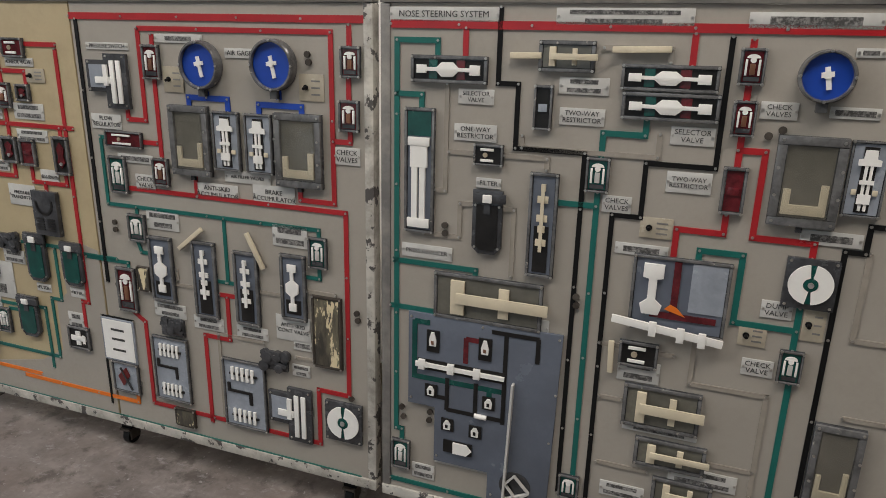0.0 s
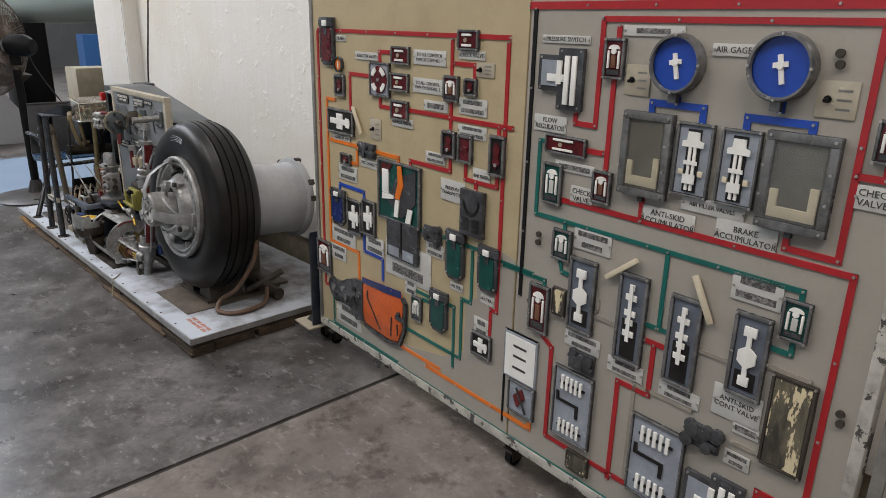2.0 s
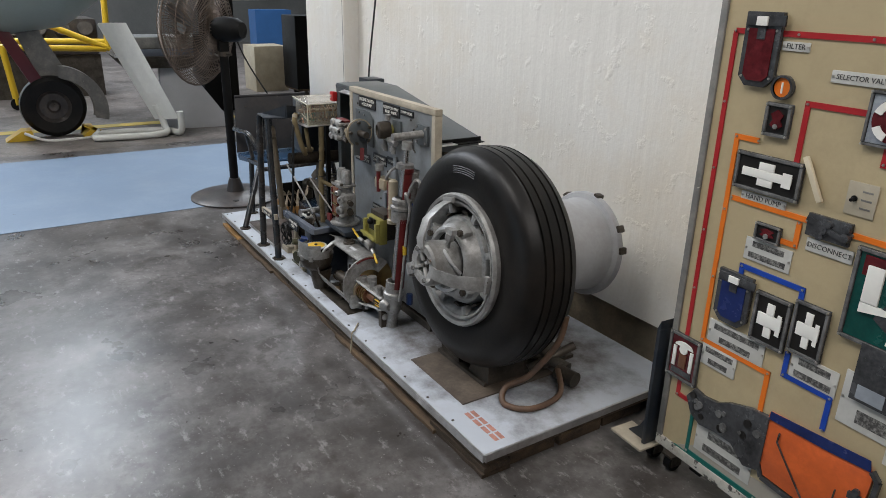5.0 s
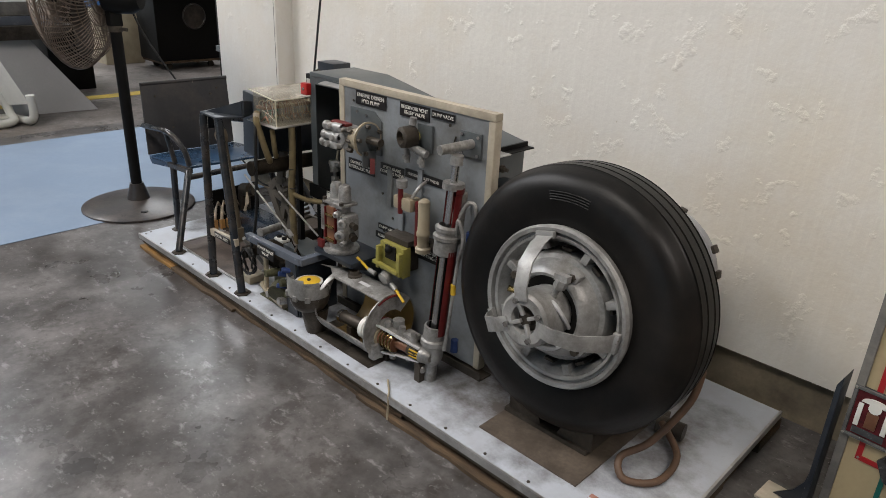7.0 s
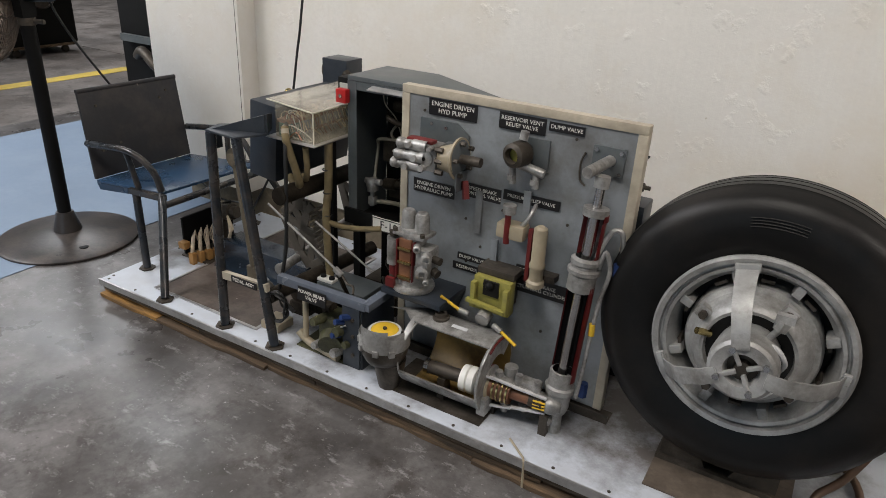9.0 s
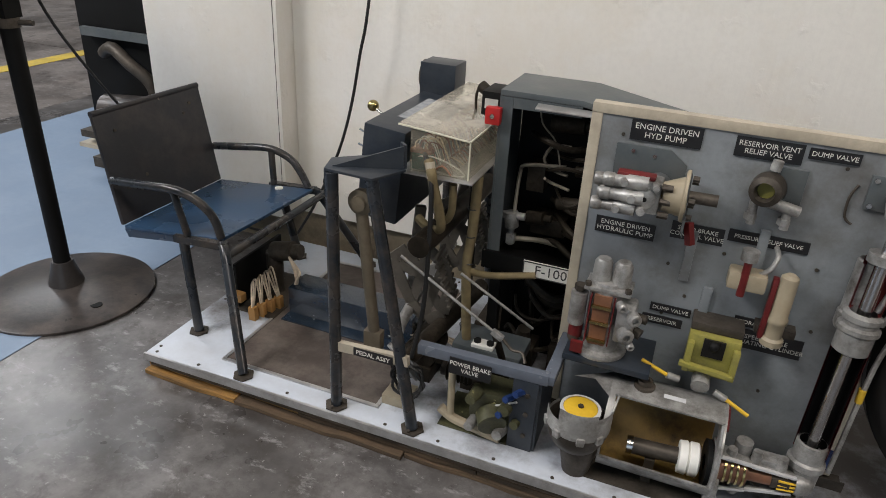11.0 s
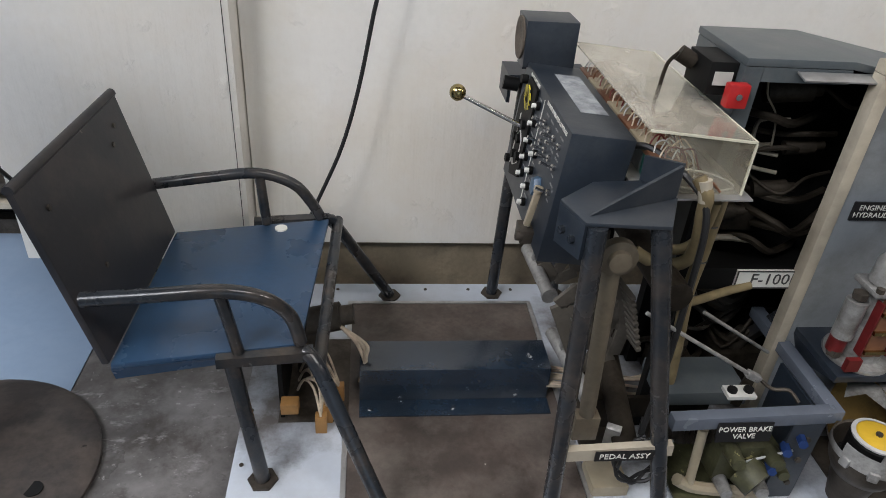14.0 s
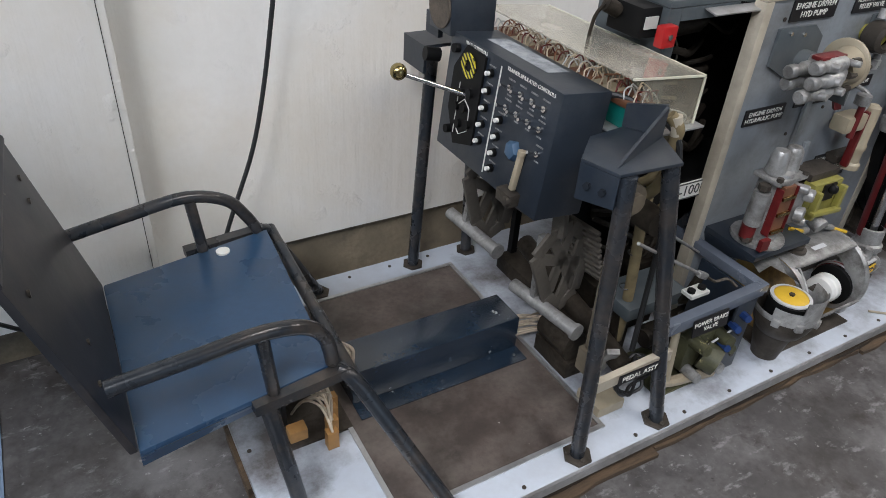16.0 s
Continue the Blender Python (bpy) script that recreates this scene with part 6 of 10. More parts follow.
def gauge(board, u, z, r):
    ob = part("air_gauge", Shape().lathe([(r * .86, 0), (r, 0), (r, .022), (r * .95, .026), (r * .88, .026), (r * .86, .018)], (u, -.0005, z), (0, -1, 0), 44), M_RIM, board, "round gauge with a plain blue face and white needle")
    part("blue_face", Shape().cyl((u, -.0005, z), (u, -.016, z), r * .865, n=44), M_BLUEL, ob)
    part("needle", Shape().beam((u - r * .05, -.0185, z + r * .36), (u + r * .12, -.0185, z - r * .48), .009, .004, 1.57).beam((u - r * .22, -.0185, z + r * .04), (u + r * .22, -.0185, z + r * .10), .010, .0038, 1.57)
         .cyl((u, -.0165, z + r * .06), (u, -.022, z + r * .06), .008, n=12), M_WHITE, ob)
    part("stem", rectangle(u - .010, z - r - .018, u + .010, z - r + .002, -.016, -.0005), M_RIM, ob)
    for i in range(4):
        screw(ob, u + r * .94 * math.cos(i * 1.571), z + r * .94 * math.sin(i * 1.571), -.0265)


def bobbin_outline(a, b, c, d, vertical):
    f = [(0, .28), (.16, .28), (.16, .40), (.32, .40), (.40, .12), (.58, .12), (.66, .40), (.84, .40), (.84, .24), (1, .24), (1, .76), (.84, .76), (.84, .60), (.66, .60), (.58, .88), (.40, .88), (.32, .60), (.16, .60), (.16, .72), (0, .72)]
    w, h = c - a, d - b
    return [(a + w * (y if vertical else x), b + h * (x if vertical else y)) for x, y in f]


def bobbin_unit(board, u0, z0, u1, z1):
    ob, (a, b, c, d), y = mount(board, "selector_valve", u0, z0, u1, z1, M_PITDARK, rim=.2)
    w = c - a
    part("red_port", rectangle(a + w * .62, b, a + w * .74, d, y - .002, y), M_PITRED, ob)
    part("green_port", rectangle(a + w * .22, b, a + w * .34, d, y - .002, y), M_PITGREEN, ob)
    part("bobbin", Shape().prism(bobbin_outline(a + w * .04, b, c - w * .04, d, False), y - .007, y - .0022), M_WHITE, ob, "white bobbin spool", bevel=.0008)


def spool_unit(board, u0, z0, u1, z1):
    ob, (a, b, c, d), y = mount(board, "anti_skid_valve", u0, z0, u1, z1, M_SLATE, rim=.16)
    w, h = c - a, d - b
    part("bore", rectangle(a + w * .12, b + h * .06, c - w * .12, b + h * .3, y - .002, y), M_PITDARK, ob)
    part("spool", Shape().prism(bobbin_outline(a + w * .06, b + h * .12, c - w * .06, d - h * .1, True), y - .007, y - .0022), M_WHITE, ob, "white spool", bevel=.0008)


def stack_unit(board, u0, z0, u1, z1, white=None):
    white = white or M_WHITE
    ob, (a, b, c, d), y = mount(board, "shut_off_valve", u0, z0, u1, z1, M_SLATE, rim=.16)
    w, h = c - a, d - b
    part("bore", rectangle(a + w * .16, b + h * .02, c - w * .16, b + h * .5, y - .002, y), M_PITDARK, ob)
    for k, ww in ((.86, .22), (.74, .5), (.55, .5), (.44, .34), (.30, .5)):
        part("spool_land", rectangle(a + w * (.5 - ww / 2), b + h * k, a + w * (.5 + ww / 2), b + h * (k + .07), y - .006, y - .0022), white, ob, bevel=.0008)
    part("spool_stem", rectangle(a + w * .42, b + h * .24, a + w * .58, b + h * .93, y - .0082, y - .0062), white, ob)


def plunger_unit(board, u0, z0, u1, z1):
    ob, (a, b, c, d), y = mount(board, "restrictor_cylinder", u0, z0, u1, z1, M_PITGREY, rim=.2)
    w, h = c - a, d - b
    part("plunger_rod", rectangle(a + w * .2, b + h * .36, u1 + w * .06, b + h * .64, -.0205, -.0165), M_IVORY, ob, "yellowed rod", bevel=.001)
    part("plunger_head", rectangle(a + w * .14, b + h * .06, a + w * .28, d - h * .06, y - .008, y), M_IVORY, ob, bevel=.001)
    part("plunger_land", rectangle(a + w * .62, b + h * .12, a + w * .72, d - h * .12, y - .006, y), M_IVORY, ob, bevel=.001)


def reducer_unit(board, u0, z0, u1, z1):
    ob, (a, b, c, d), y = mount(board, "pressure_reducer", u0, z0, u1, z1, M_SLATE, rim=.14, label="tall acrylic reducer with white piston")
    w, h = c - a, d - b
    part("green_chamber", rectangle(a, b + h * .8, c, d, y - .002, y), M_PITGREEN, ob)
    part("piston_head", rectangle(a + w * .04, b + h * .72, c - w * .04, b + h * .79, y - .008, y), M_WHITE, ob, bevel=.001)
    part("piston_body", rectangle(a + w * .14, b + h * .54, c - w * .14, b + h * .719, y - .007, y), M_WHITE, ob)
    for k in (.2, .54):
        part("piston_rod", rectangle(a + w * k, b + h * .1, a + w * (k + .24), b + h * .539, y - .0065, y), M_WHITE, ob)
    part("piston_foot", rectangle(a + w * .02, b + h * .02, c - w * .02, b + h * .099, y - .008, y), M_WHITE, ob, bevel=.001)


def weathered_unit(board, u0, z0, u1, z1):
    ob, (a, b, c, d), y = mount(board, "delaminated_section", u0, z0, u1, z1, None, M_DULL, rim=.12, label="peeling yellowed acrylic section")
    random.seed(3)
    w, h = c - a, d - b
    part("peeling_sheet", rectangle(a, b, c, d, y - .003, y), mat("peeling_yellow", (0.055, 0.05, 0.04), 0.4, 0, 0.3, 14, 60, 0.1, (0.62, 0.54, 0.32), 0.3, 14, (0.66, 0.57, 0.36), 0.53, 26, stretch=(1, 1, 0.3)), ob)


def note_unit(board, u0, z0, u1, z1):
    ob = part("caution_card", rectangle(u0, z0, u1, z1, -.006, -.0005), M_MOUNTL, board, "framed white notice card with illegible print", bevel=.001)
    part("card", rectangle(u0 + .006, z0 + .006, u1 - .006, z1 - .006, -.0075, -.0062), M_WHITE, ob)
    for k in (.25, .5, .72):
        part("print_bar", rectangle(u0 + (u1 - u0) * .3, z0 + (z1 - z0) * k, u1 - (u1 - u0) * .3, z0 + (z1 - z0) * (k + .05), -.0082, -.0077), M_INK, ob)


def red_unit(board, u0, z0, u1, z1):
    ob, (a, b, c, d), y = mount(board, "float_switch", u0, z0, u1, z1, M_MOUNTL, rim=.08)
    w, h = c - a, d - b
    part("red_float", Shape().prism([(a + w * .2, b + h * .55), (a + w * .55, b + h * .9), (a + w * .7, b + h * .6), (a + w * .4, b + h * .2)], y - .005, y), M_REDP, ob)
    part("lever", Shape().beam((a + w * .35, y - .006, b + h * .9), (a + w * .8, y - .006, b + h * .1), .006, .003), M_MOUNT, ob)


def comb_unit(board, u0, z0, u1, z1):
    ob, (a, b, c, d), y = mount(board, "anti_skid_box", u0, z0, u1, z1, M_MOUNTL, rim=.06, label="light grey acrylic box with rows of white pins")
    w, h = c - a, d - b
    for k in (.06, .72):
        for i in range(5):
            part("pin", rectangle(a + w * (.18 + .13 * i), b + h * k, a + w * (.25 + .13 * i), b + h * (k + .2), y - .005, y), M_WHITE, ob)
        part("pin_base", rectangle(a + w * .14, b + h * (k + .08), a + w * .84, b + h * (k + .11), y - .0045, y), M_PITDARK, ob)
    part("wiring", Shape().span((a + w * .06, y - .003, b + h * .52), (a + w * .7, y, b + h * .56)).span((a + w * .62, y - .003, b + h * .36), (a + w * .7, y, b + h * .52)).span((a + w * .06, y - .003, b + h * .56), (a + w * .13, y, b + h * .66)), M_PITDARK, ob)


def ring_unit(board, u0, z0, u1, z1):
    ob = part("dump_valve", rectangle(u0, z0, u1, z1, -.012, -.0005), M_MOUNT, board, "square dump valve with a white ring", bevel=.0012)
    cu, cz, r = (u0 + u1) / 2, (z0 + z1) / 2, min(u1 - u0, z1 - z0) * .43
    for s in (0, math.pi):
        part("white_half_ring", Shape().lathe([(r * .34, 0), (r, 0), (r, .004), (r * .34, .004)], (cu, -.0122, cz), (0, -1, 0), 20, s + 1.70, s + 4.55), M_WHITE, ob)
    part("green_core", Shape().span((cu - r * .12, -.0135, cz - r * .98), (cu + r * .12, -.0122, cz + r * .98)).cyl((cu, -.0122, cz), (cu, -.0162, cz), r * .32, n=24), M_PITGREEN, ob)
    part("core_pin", Shape().cyl((cu, -.0162, cz), (cu, -.020, cz), r * .14, n=12), M_CAST, ob)
    for u in (u0 + .007, u1 - .007):
        for z in (z0 + .007, z1 - .007):
            screw(ob, u, z, -.012)


def steering_unit(board, u0, z0, u1, z1):
    w, h = u1 - u0, z1 - z0
    q = lambda x, z: (u0 + w * x, z0 + h * z)
    ob = part("steering_damper", Shape().prism([q(*p) for p in ((0, 1), (1, 1), (.97, -.19), (.57, -.19), (.57, .0), (.19, .0), (.19, .38), (0, .38))], -.010, -.0005), M_SLATE, board, "large slate-blue acrylic steering unit", bevel=.0015)

    def bar(name, a, b, wide, front, material, thick=.0012):
        (x0, y0), (x1, y1) = q(*a), q(*b)
        part(name, Shape().beam((x0, front, y0), (x1, front, y1), wide, thick, 1.57 if abs(x1 - x0) > abs(y1 - y0) else 0.0), material, ob)

    for a, b in (((.045, .95), (.045, .56)), ((.045, .945), (.15, .945)), ((.045, .575), (.64, .575)), ((.56, .57), (.56, .48))):
        bar("green_passage", a, b, .014, -.0107, M_PITGREEN)
    for a, b in (((.395, .72), (.395, .885)), ((.395, .88), (.50, .88))):
        bar("red_passage", a, b, .013, -.0109, M_PITRED)
    for a, b in (((.56, .955), (.86, .955)), ((.855, .955), (.855, .80)), ((.655, .95), (.655, .36)), ((.275, .60), (.275, .38)), ((.47, .60), (.47, .38)), ((.275, .385), (.655, .385)), ((.16, .46), (.275, .46))):
        bar("dark_passage", a, b, .011, -.0111, M_PITDARK)
    bar("bore", (.07, .668), (.66, .668), .030, -.0114, M_PITDARK)
    bar("piston_rod", (.08, .668), (.655, .668), .011, -.0150, M_WHITE, .006)
    for x in (.10, .30, .475):
        c = q(x, .668)
        part("piston_land", Shape().box((c[0], -.0155, c[1]), (.018, .008, .028)), M_WHITE, ob, bevel=.001)
    c = q(.10, .668)
    part("piston_land", Shape().box((c[0], -.0155, c[1]), (.034, .007, .014)), M_WHITE, ob, bevel=.001)
    for x, z, tall in ((.174, .83, 1), (.523, .835, 1), (.165, .495, 0), (.56, .485, 0), (.284, .28, 0), (.477, .27, 0)):
        c = q(x, z)
        k = part("poppet_block", Shape().box((c[0], -.0120, c[1]), (.034, .0035, .060 if tall else .036)), M_PITDARK, ob)
        part("poppet", Shape().prism([(c[0] - .009, c[1] - .012), (c[0] + .009, c[1] - .012), (c[0] + .010, c[1] + .004), (c[0] + .004, c[1] + .014 + .012 * tall), (c[0] - .004, c[1] + .014 + .012 * tall), (c[0] - .010, c[1] + .004)], -.0175, -.0141), M_WHITE, k)
        part("poppet_core", Shape().box((c[0], -.0182, c[1] - .002), (.007, .001, .010)), M_COPPER if tall else M_PITDARK, k)
    c = q(.51, .385)
    part("shuttle", Shape().cyl((c[0] - .016, -.014, c[1]), (c[0] + .016, -.014, c[1]), .0065, n=12), M_WHITE, ob)
    c = q(.36, .13)
    part("dark_port", Shape().box((c[0], -.0120, c[1]), (.080, .0035, .036)), M_PITDARK, ob)
    part("white_block", Shape().prism([(c[0] - .012, c[1] - .016), (c[0] + .026, c[1] - .016), (c[0] + .040, c[1]), (c[0] + .026, c[1] + .016), (c[0] - .012, c[1] + .016)], -.0185, -.0141), M_WHITE, ob)
    c = q(.76, -.05)
    part("crank_disc", Shape().cyl((c[0], -.0102, c[1]), (c[0], -.0125, c[1]), .042, n=32), M_MOUNT, ob, "dark round crank housing")
    bar("link_bar", (.715, .65), (.69, -.14), .019, -.0165, M_PLATE, .006)
    for a, b in (((.69, -.14), (.86, -.06)), ((.86, -.06), (.76, .04)), ((.76, .04), (.70, -.03)), ((.86, -.06), (.78, -.12)), ((.70, -.03), (.78, -.12))):
        (x0, y0), (x1, y1) = q(*a), q(*b)
        part("link_arm", Shape().beam((x0, -.0215, y0), (x1, -.0215, y1), .009, .004), M_PLATE, ob)
    for x, z in ((.02, .97), (.5, .97), (.98, .97), (.02, .42), (.98, .62), (.96, .3), (.96, -.1), (.21, .04), (.60, -.15)):
        screw(ob, *q(x, z), -.010)


def brake_unit(board, u0, z0, u1, z1):
    ob, (a, b, c, d), y = mount(board, "brake_valve", u0, z0, u1, z1, M_SLATE, rim=.06, label="slate acrylic valve with white levers")
    w, h = c - a, d - b
    part("light_window", rectangle(a + w * .62, b + h * .3, c, d, y - .002, y), M_MOUNTL, ob)
    part("red_duct", Shape().span((a + w * .42, y - .003, b + h * .25), (a + w * .5, y, d)).span((a + w * .2, y - .003, b + h * .16), (c - w * .06, y, b + h * .249)), M_PITRED, ob)
    part("orange_spill", Shape().prism([(a + w * .36, b + h * .3), (a + w * .6, b + h * .22), (a + w * .5, b + h * .34), (a + w * .42, b + h * .38)], y - .004, y - .0032), M_ORANGE, ob)
    cu = a + w * .2
    part("piston", Shape().prism([(cu - .022, d - h * .06), (cu + .022, d - h * .06), (cu + .022, d - h * .26), (cu + .009, d - h * .28), (cu + .009, b + h * .42), (cu + .024, b + h * .34), (cu + .018, b + h * .2), (cu - .018, b + h * .2), (cu - .024, b + h * .34), (cu - .009, b + h * .42), (cu - .009, d - h * .28), (cu - .022, d - h * .26)], y - .007, y), M_WHITE, ob, bevel=.001)
    part("lever", Shape().beam((u0 - w * .18, -.022, z0 + h * .14), (u1, -.022, z0 - h * .02), .018, .006, 1.57), M_WHITE, ob, "long white lever", bevel=.001)
    for k in (.3, .62, .86):
        part("lever_land", Shape().box((u0 + w * k, -.0235, z0 + h * (.10 - .12 * k)), (.016, .008, .034)), M_WHITE, ob, bevel=.001)


def plate(board, u0, z0, u1, z1, words=None):
    """An engraved name plate; words that cannot be read are bars."""
    ob = part("name_plate", rectangle(u0, z0, u1, z1, -.003, -.0005), M_PLATE, board, bevel=.0006)
    w, h = u1 - u0, z1 - z0
    if words:
        rows = words.count("\n") + 1
        longest = max(len(r) for r in words.split("\n"))
        size = min(h / rows * 0.82, w / longest * 1.50)
        lettering(words, size, Matrix.Translation(((u0 + u1) / 2, -.0033, (z0 + z1) / 2)) @ Matrix.Rotation(radians(90), 4, "X"), ob, M_INK)
    elif words is None:
        rows = 2 if h > 0.032 else 1
        for i in range(rows):
            z = z0 + h * ((i + .5) / rows)
            k = .1 + .06 * ((i * 7 + int(u0 * 100)) % 3)
            part("print_bar", rectangle(u0 + w * k, z - h / rows * .25, u1 - w * k, z + h / rows * .25, -.0036, -.0031), mat_print, ob)
    for u in (u0 + .004, u1 - .004):
        screw(ob, u, (z0 + z1) / 2, -.003)


mat_print = mat("worn_print", (0.05, 0.048, 0.045), 0.5, 0, 0.1, 60, 200, 0, (0.45, 0.44, 0.41), 0.9, 120)


M_CARD = mat("clear_switch_card", (0.42, 0.375, 0.285), 0.25, 0, 0.10, 14, 80, 0.03, (0.30, 0.26, 0.19), 0.5, 18)


def info_card(board, u0, z0, u1, z1):
    ob = part("switch_card", rectangle(u0, z0, u1, z1, -.003, -.0005), M_CARD, board, "small see-through plate with a toggle and faint print", bevel=.0006)
    w, h = u1 - u0, z1 - z0
    for k in (.25, .5, .75):
        part("print_bar", rectangle(u0 + w * .5, z0 + h * k - .002, u1 - w * .15, z0 + h * k + .002, -.0036, -.0031), M_STEELGREY, ob)
    part("toggle", Shape().cyl((u0 + w * .28, -.003, z0 + h * .5), (u0 + w * .28, -.016, z0 + h * .47), .004, n=8).cyl((u0 + w * .28, -.003, z0 + h * .5), (u0 + w * .28, -.006, z0 + h * .5), .007, n=8), M_BLACK, ob)


def stud(board, u, z):
    part("stud", Shape().cyl((u, -.0005, z), (u, -.007, z), .008, n=12), M_DULL, board)


line(left_board, M_RED, 0.013, (0.022, 1.308), (0.861, 1.308), (1.05, 1.308))
line(left_board, M_RED, 0.013, (0.022, 1.308), (0.022, 0.299), (0.093, 0.299))
line(left_board, M_RED, 0.013, (0.81, 1.297), (0.81, 1.181))
line(left_board, M_RED, 0.013, (0.81, 1.119), (0.81, 1.035))
line(left_board, M_RED, 0.013, (0.823, 1.23), (0.912, 1.23), (0.912, 1.189))
line(left_board, M_RED, 0.013, (0.435, 1.208), (0.435, 1.247), (0.512, 1.247))
line(left_board, M_RED, 0.013, (0.487, 1.158), (0.511, 1.158))
line(left_board, M_RED, 0.013, (0.387, 1.164), (0.244, 1.164), (0.244, 1.023))
line(left_board, M_RED, 0.013, (0.434, 1.106), (0.434, 1.068), (0.517, 1.068))
line(left_board, M_RED, 0.013, (0.595, 1.072), (0.806, 1.072), (1.076, 1.072))
line(left_board, M_RED, 0.013, (1.044, 1.297), (1.044, 1.068), (1.044, 0.662), (1.044, 0.52), (1.019, 0.52), (1.019, 0.431))
line(left_board, M_RED, 0.013, (0.607, 0.884), (0.607, 0.909), (0.812, 0.909), (0.812, 0.952))
line(left_board, M_RED, 0.013, (0.884, 0.948), (0.884, 0.898), (1.021, 0.898), (1.021, 0.93))
line(left_board, M_RED, 0.013, (0.932, 0.898), (0.932, 0.873))
line(left_board, M_RED, 0.013, (1.021, 1.07), (1.021, 1.044))
line(left_board, M_ORANGE, 0.013, (0.138, 1.062), (0.075, 1.062), (0.075, 0.502), (0.282, 0.502), (0.282, 0.392))
line(left_board, M_ORANGE, 0.013, (0.09, 0.91), (0.299, 0.91))
line(left_board, M_ORANGE, 0.013, (0.407, 0.908), (0.541, 0.908), (0.541, 0.828))
line(left_board, M_ORANGE, 0.013, (0.236, 0.843), (0.282, 0.843), (0.282, 0.899))
line(left_board, M_ORANGE, 0.013, (0.484, 0.218), (0.787, 0.218))
line(left_board, M_ORANGE, 0.013, (0.703, 0.2), (1.203, 0.2), (1.203, 0.292))
line(left_board, M_BLUEL, 0.013, (0.155, 0.716), (0.155, 0.747), (0.324, 0.747), (0.324, 0.714))
line(left_board, M_BLUEL, 0.013, (0.322, 0.583), (0.322, 0.521), (0.443, 0.521), (0.443, 0.436))
line(left_board, M_GREEN, 0.011, (0.084, 0.293), (0.084, 0.144), (0.543, 0.144))
line(left_board, M_GREEN, 0.011, (0.654, 0.683), (0.704, 0.683))
line(left_board, M_GREEN, 0.011, (0.784, 0.692), (0.805, 0.692))
line(left_board, M_GREEN, 0.011, (0.883, 0.693), (0.98, 0.693))
line(left_board, M_GREEN, 0.011, (1.032, 0.684), (1.184, 0.684))
line(left_board, M_GREEN, 0.011, (0.928, 0.686), (0.928, 0.511), (0.884, 0.511), (0.884, 0.301), (0.586, 0.301))
line(left_board, M_GREEN, 0.011, (0.817, 0.47), (0.848, 0.47), (0.848, 0.253))
line(left_board, M_GREEN, 0.011, (0.678, 0.444), (0.733, 0.444))
line(left_board, M_GREEN, 0.011, (0.644, 0.463), (0.734, 0.463))
line(left_board, M_GREEN, 0.011, (0.039, 0.132), (1.126, 0.132), (2.008, 0.132))
filter_unit(left_board, 0.054, 1.186, 0.15, 1.353, M_PITRED)
dark_unit(left_board, 0.145, 1.079, 0.213, 1.157)
cross_unit(left_board, 0.09, 0.941, 0.269, 1.033)
check_unit(left_board, 0.508, 1.212, 0.605, 1.268, M_PITRED, True)
wheel_unit(left_board, 0.38, 1.101, 0.496, 1.213)
check_unit(left_board, 0.504, 1.127, 0.601, 1.185, M_PITRED, True)
check_unit(left_board, 0.504, 1.034, 0.6, 1.099, M_PITRED, True)
check_unit(left_board, 0.839, 1.269, 0.927, 1.325, M_PITRED, True)
check_unit(left_board, 0.778, 1.119, 0.847, 1.195, M_PITRED)
dark_unit(left_board, 0.872, 1.143, 0.926, 1.193)
dark_unit(left_board, 0.774, 0.95, 0.839, 1.033)
window_unit(left_board, 0.851, 0.946, 0.915, 1.03, M_PITRED)
dark_unit(left_board, 0.989, 0.93, 1.051, 1.046)
rough_unit(left_board, 0.297, 0.87, 0.412, 0.942)
dark_unit(left_board, 0.175, 0.829, 0.244, 0.873)
pump_unit(left_board, 0.428, 0.683, 0.671, 0.894)
slab_unit(left_board, 0.486, 0.554, 0.663, 0.691)
filter_unit(left_board, 0.099, 0.583, 0.2, 0.726, M_PITBLUE)
cross_unit(left_board, 0.213, 0.572, 0.311, 0.706)
cross_unit(left_board, 0.318, 0.591, 0.403, 0.724)
check_unit(left_board, -0.029, 0.348, 0.079, 0.488, M_PITRED)
transmitter_unit(left_board, 0.878, 0.731, 0.979, 0.873)
rough_unit(left_board, 0.689, 0.651, 0.786, 0.724)
filter_unit(left_board, 0.809, 0.568, 0.895, 0.73, M_PITGREEN)
filter_unit(left_board, 0.962, 0.573, 1.046, 0.717, M_PITGREEN)
filter_unit(left_board, 0.732, 0.36, 0.82, 0.505, M_PITGREEN)
check_unit(left_board, 0.626, 0.354, 0.682, 0.444, M_PITGREEN)
tank_unit(left_board)
cross_unit(left_board, 0.942, 0.35, 1.032, 0.429)
lamp_unit(left_board, 0.177, 1.192, 0.022)
stick(left_board, (0.27, 1.052), (0.323, 0.96))
plate(left_board, 0.154, 1.272, 0.222, 1.292, 'FILTER')
plate(left_board, 0.284, 1.216, 0.425, 1.242, 'SELECTOR VALVE')
plate(left_board, 0.623, 1.218, 0.783, 1.262, 'TO ALL CONTROL\nPWR SYSTEM NO. 1')
plate(left_board, 0.621, 1.133, 0.772, 1.178, 'TO ALL CONTROL\nPWR SYSTEM NO. 2')
plate(left_board, 0.678, 1.083, 0.795, 1.114)
plate(left_board, 0.841, 1.244, 0.954, 1.268, 'CHECK VALVE')
plate(left_board, 0.847, 1.089, 0.968, 1.137)
plate(left_board, 0.508, 1.013, 0.621, 1.042, 'CHECK VALVE')
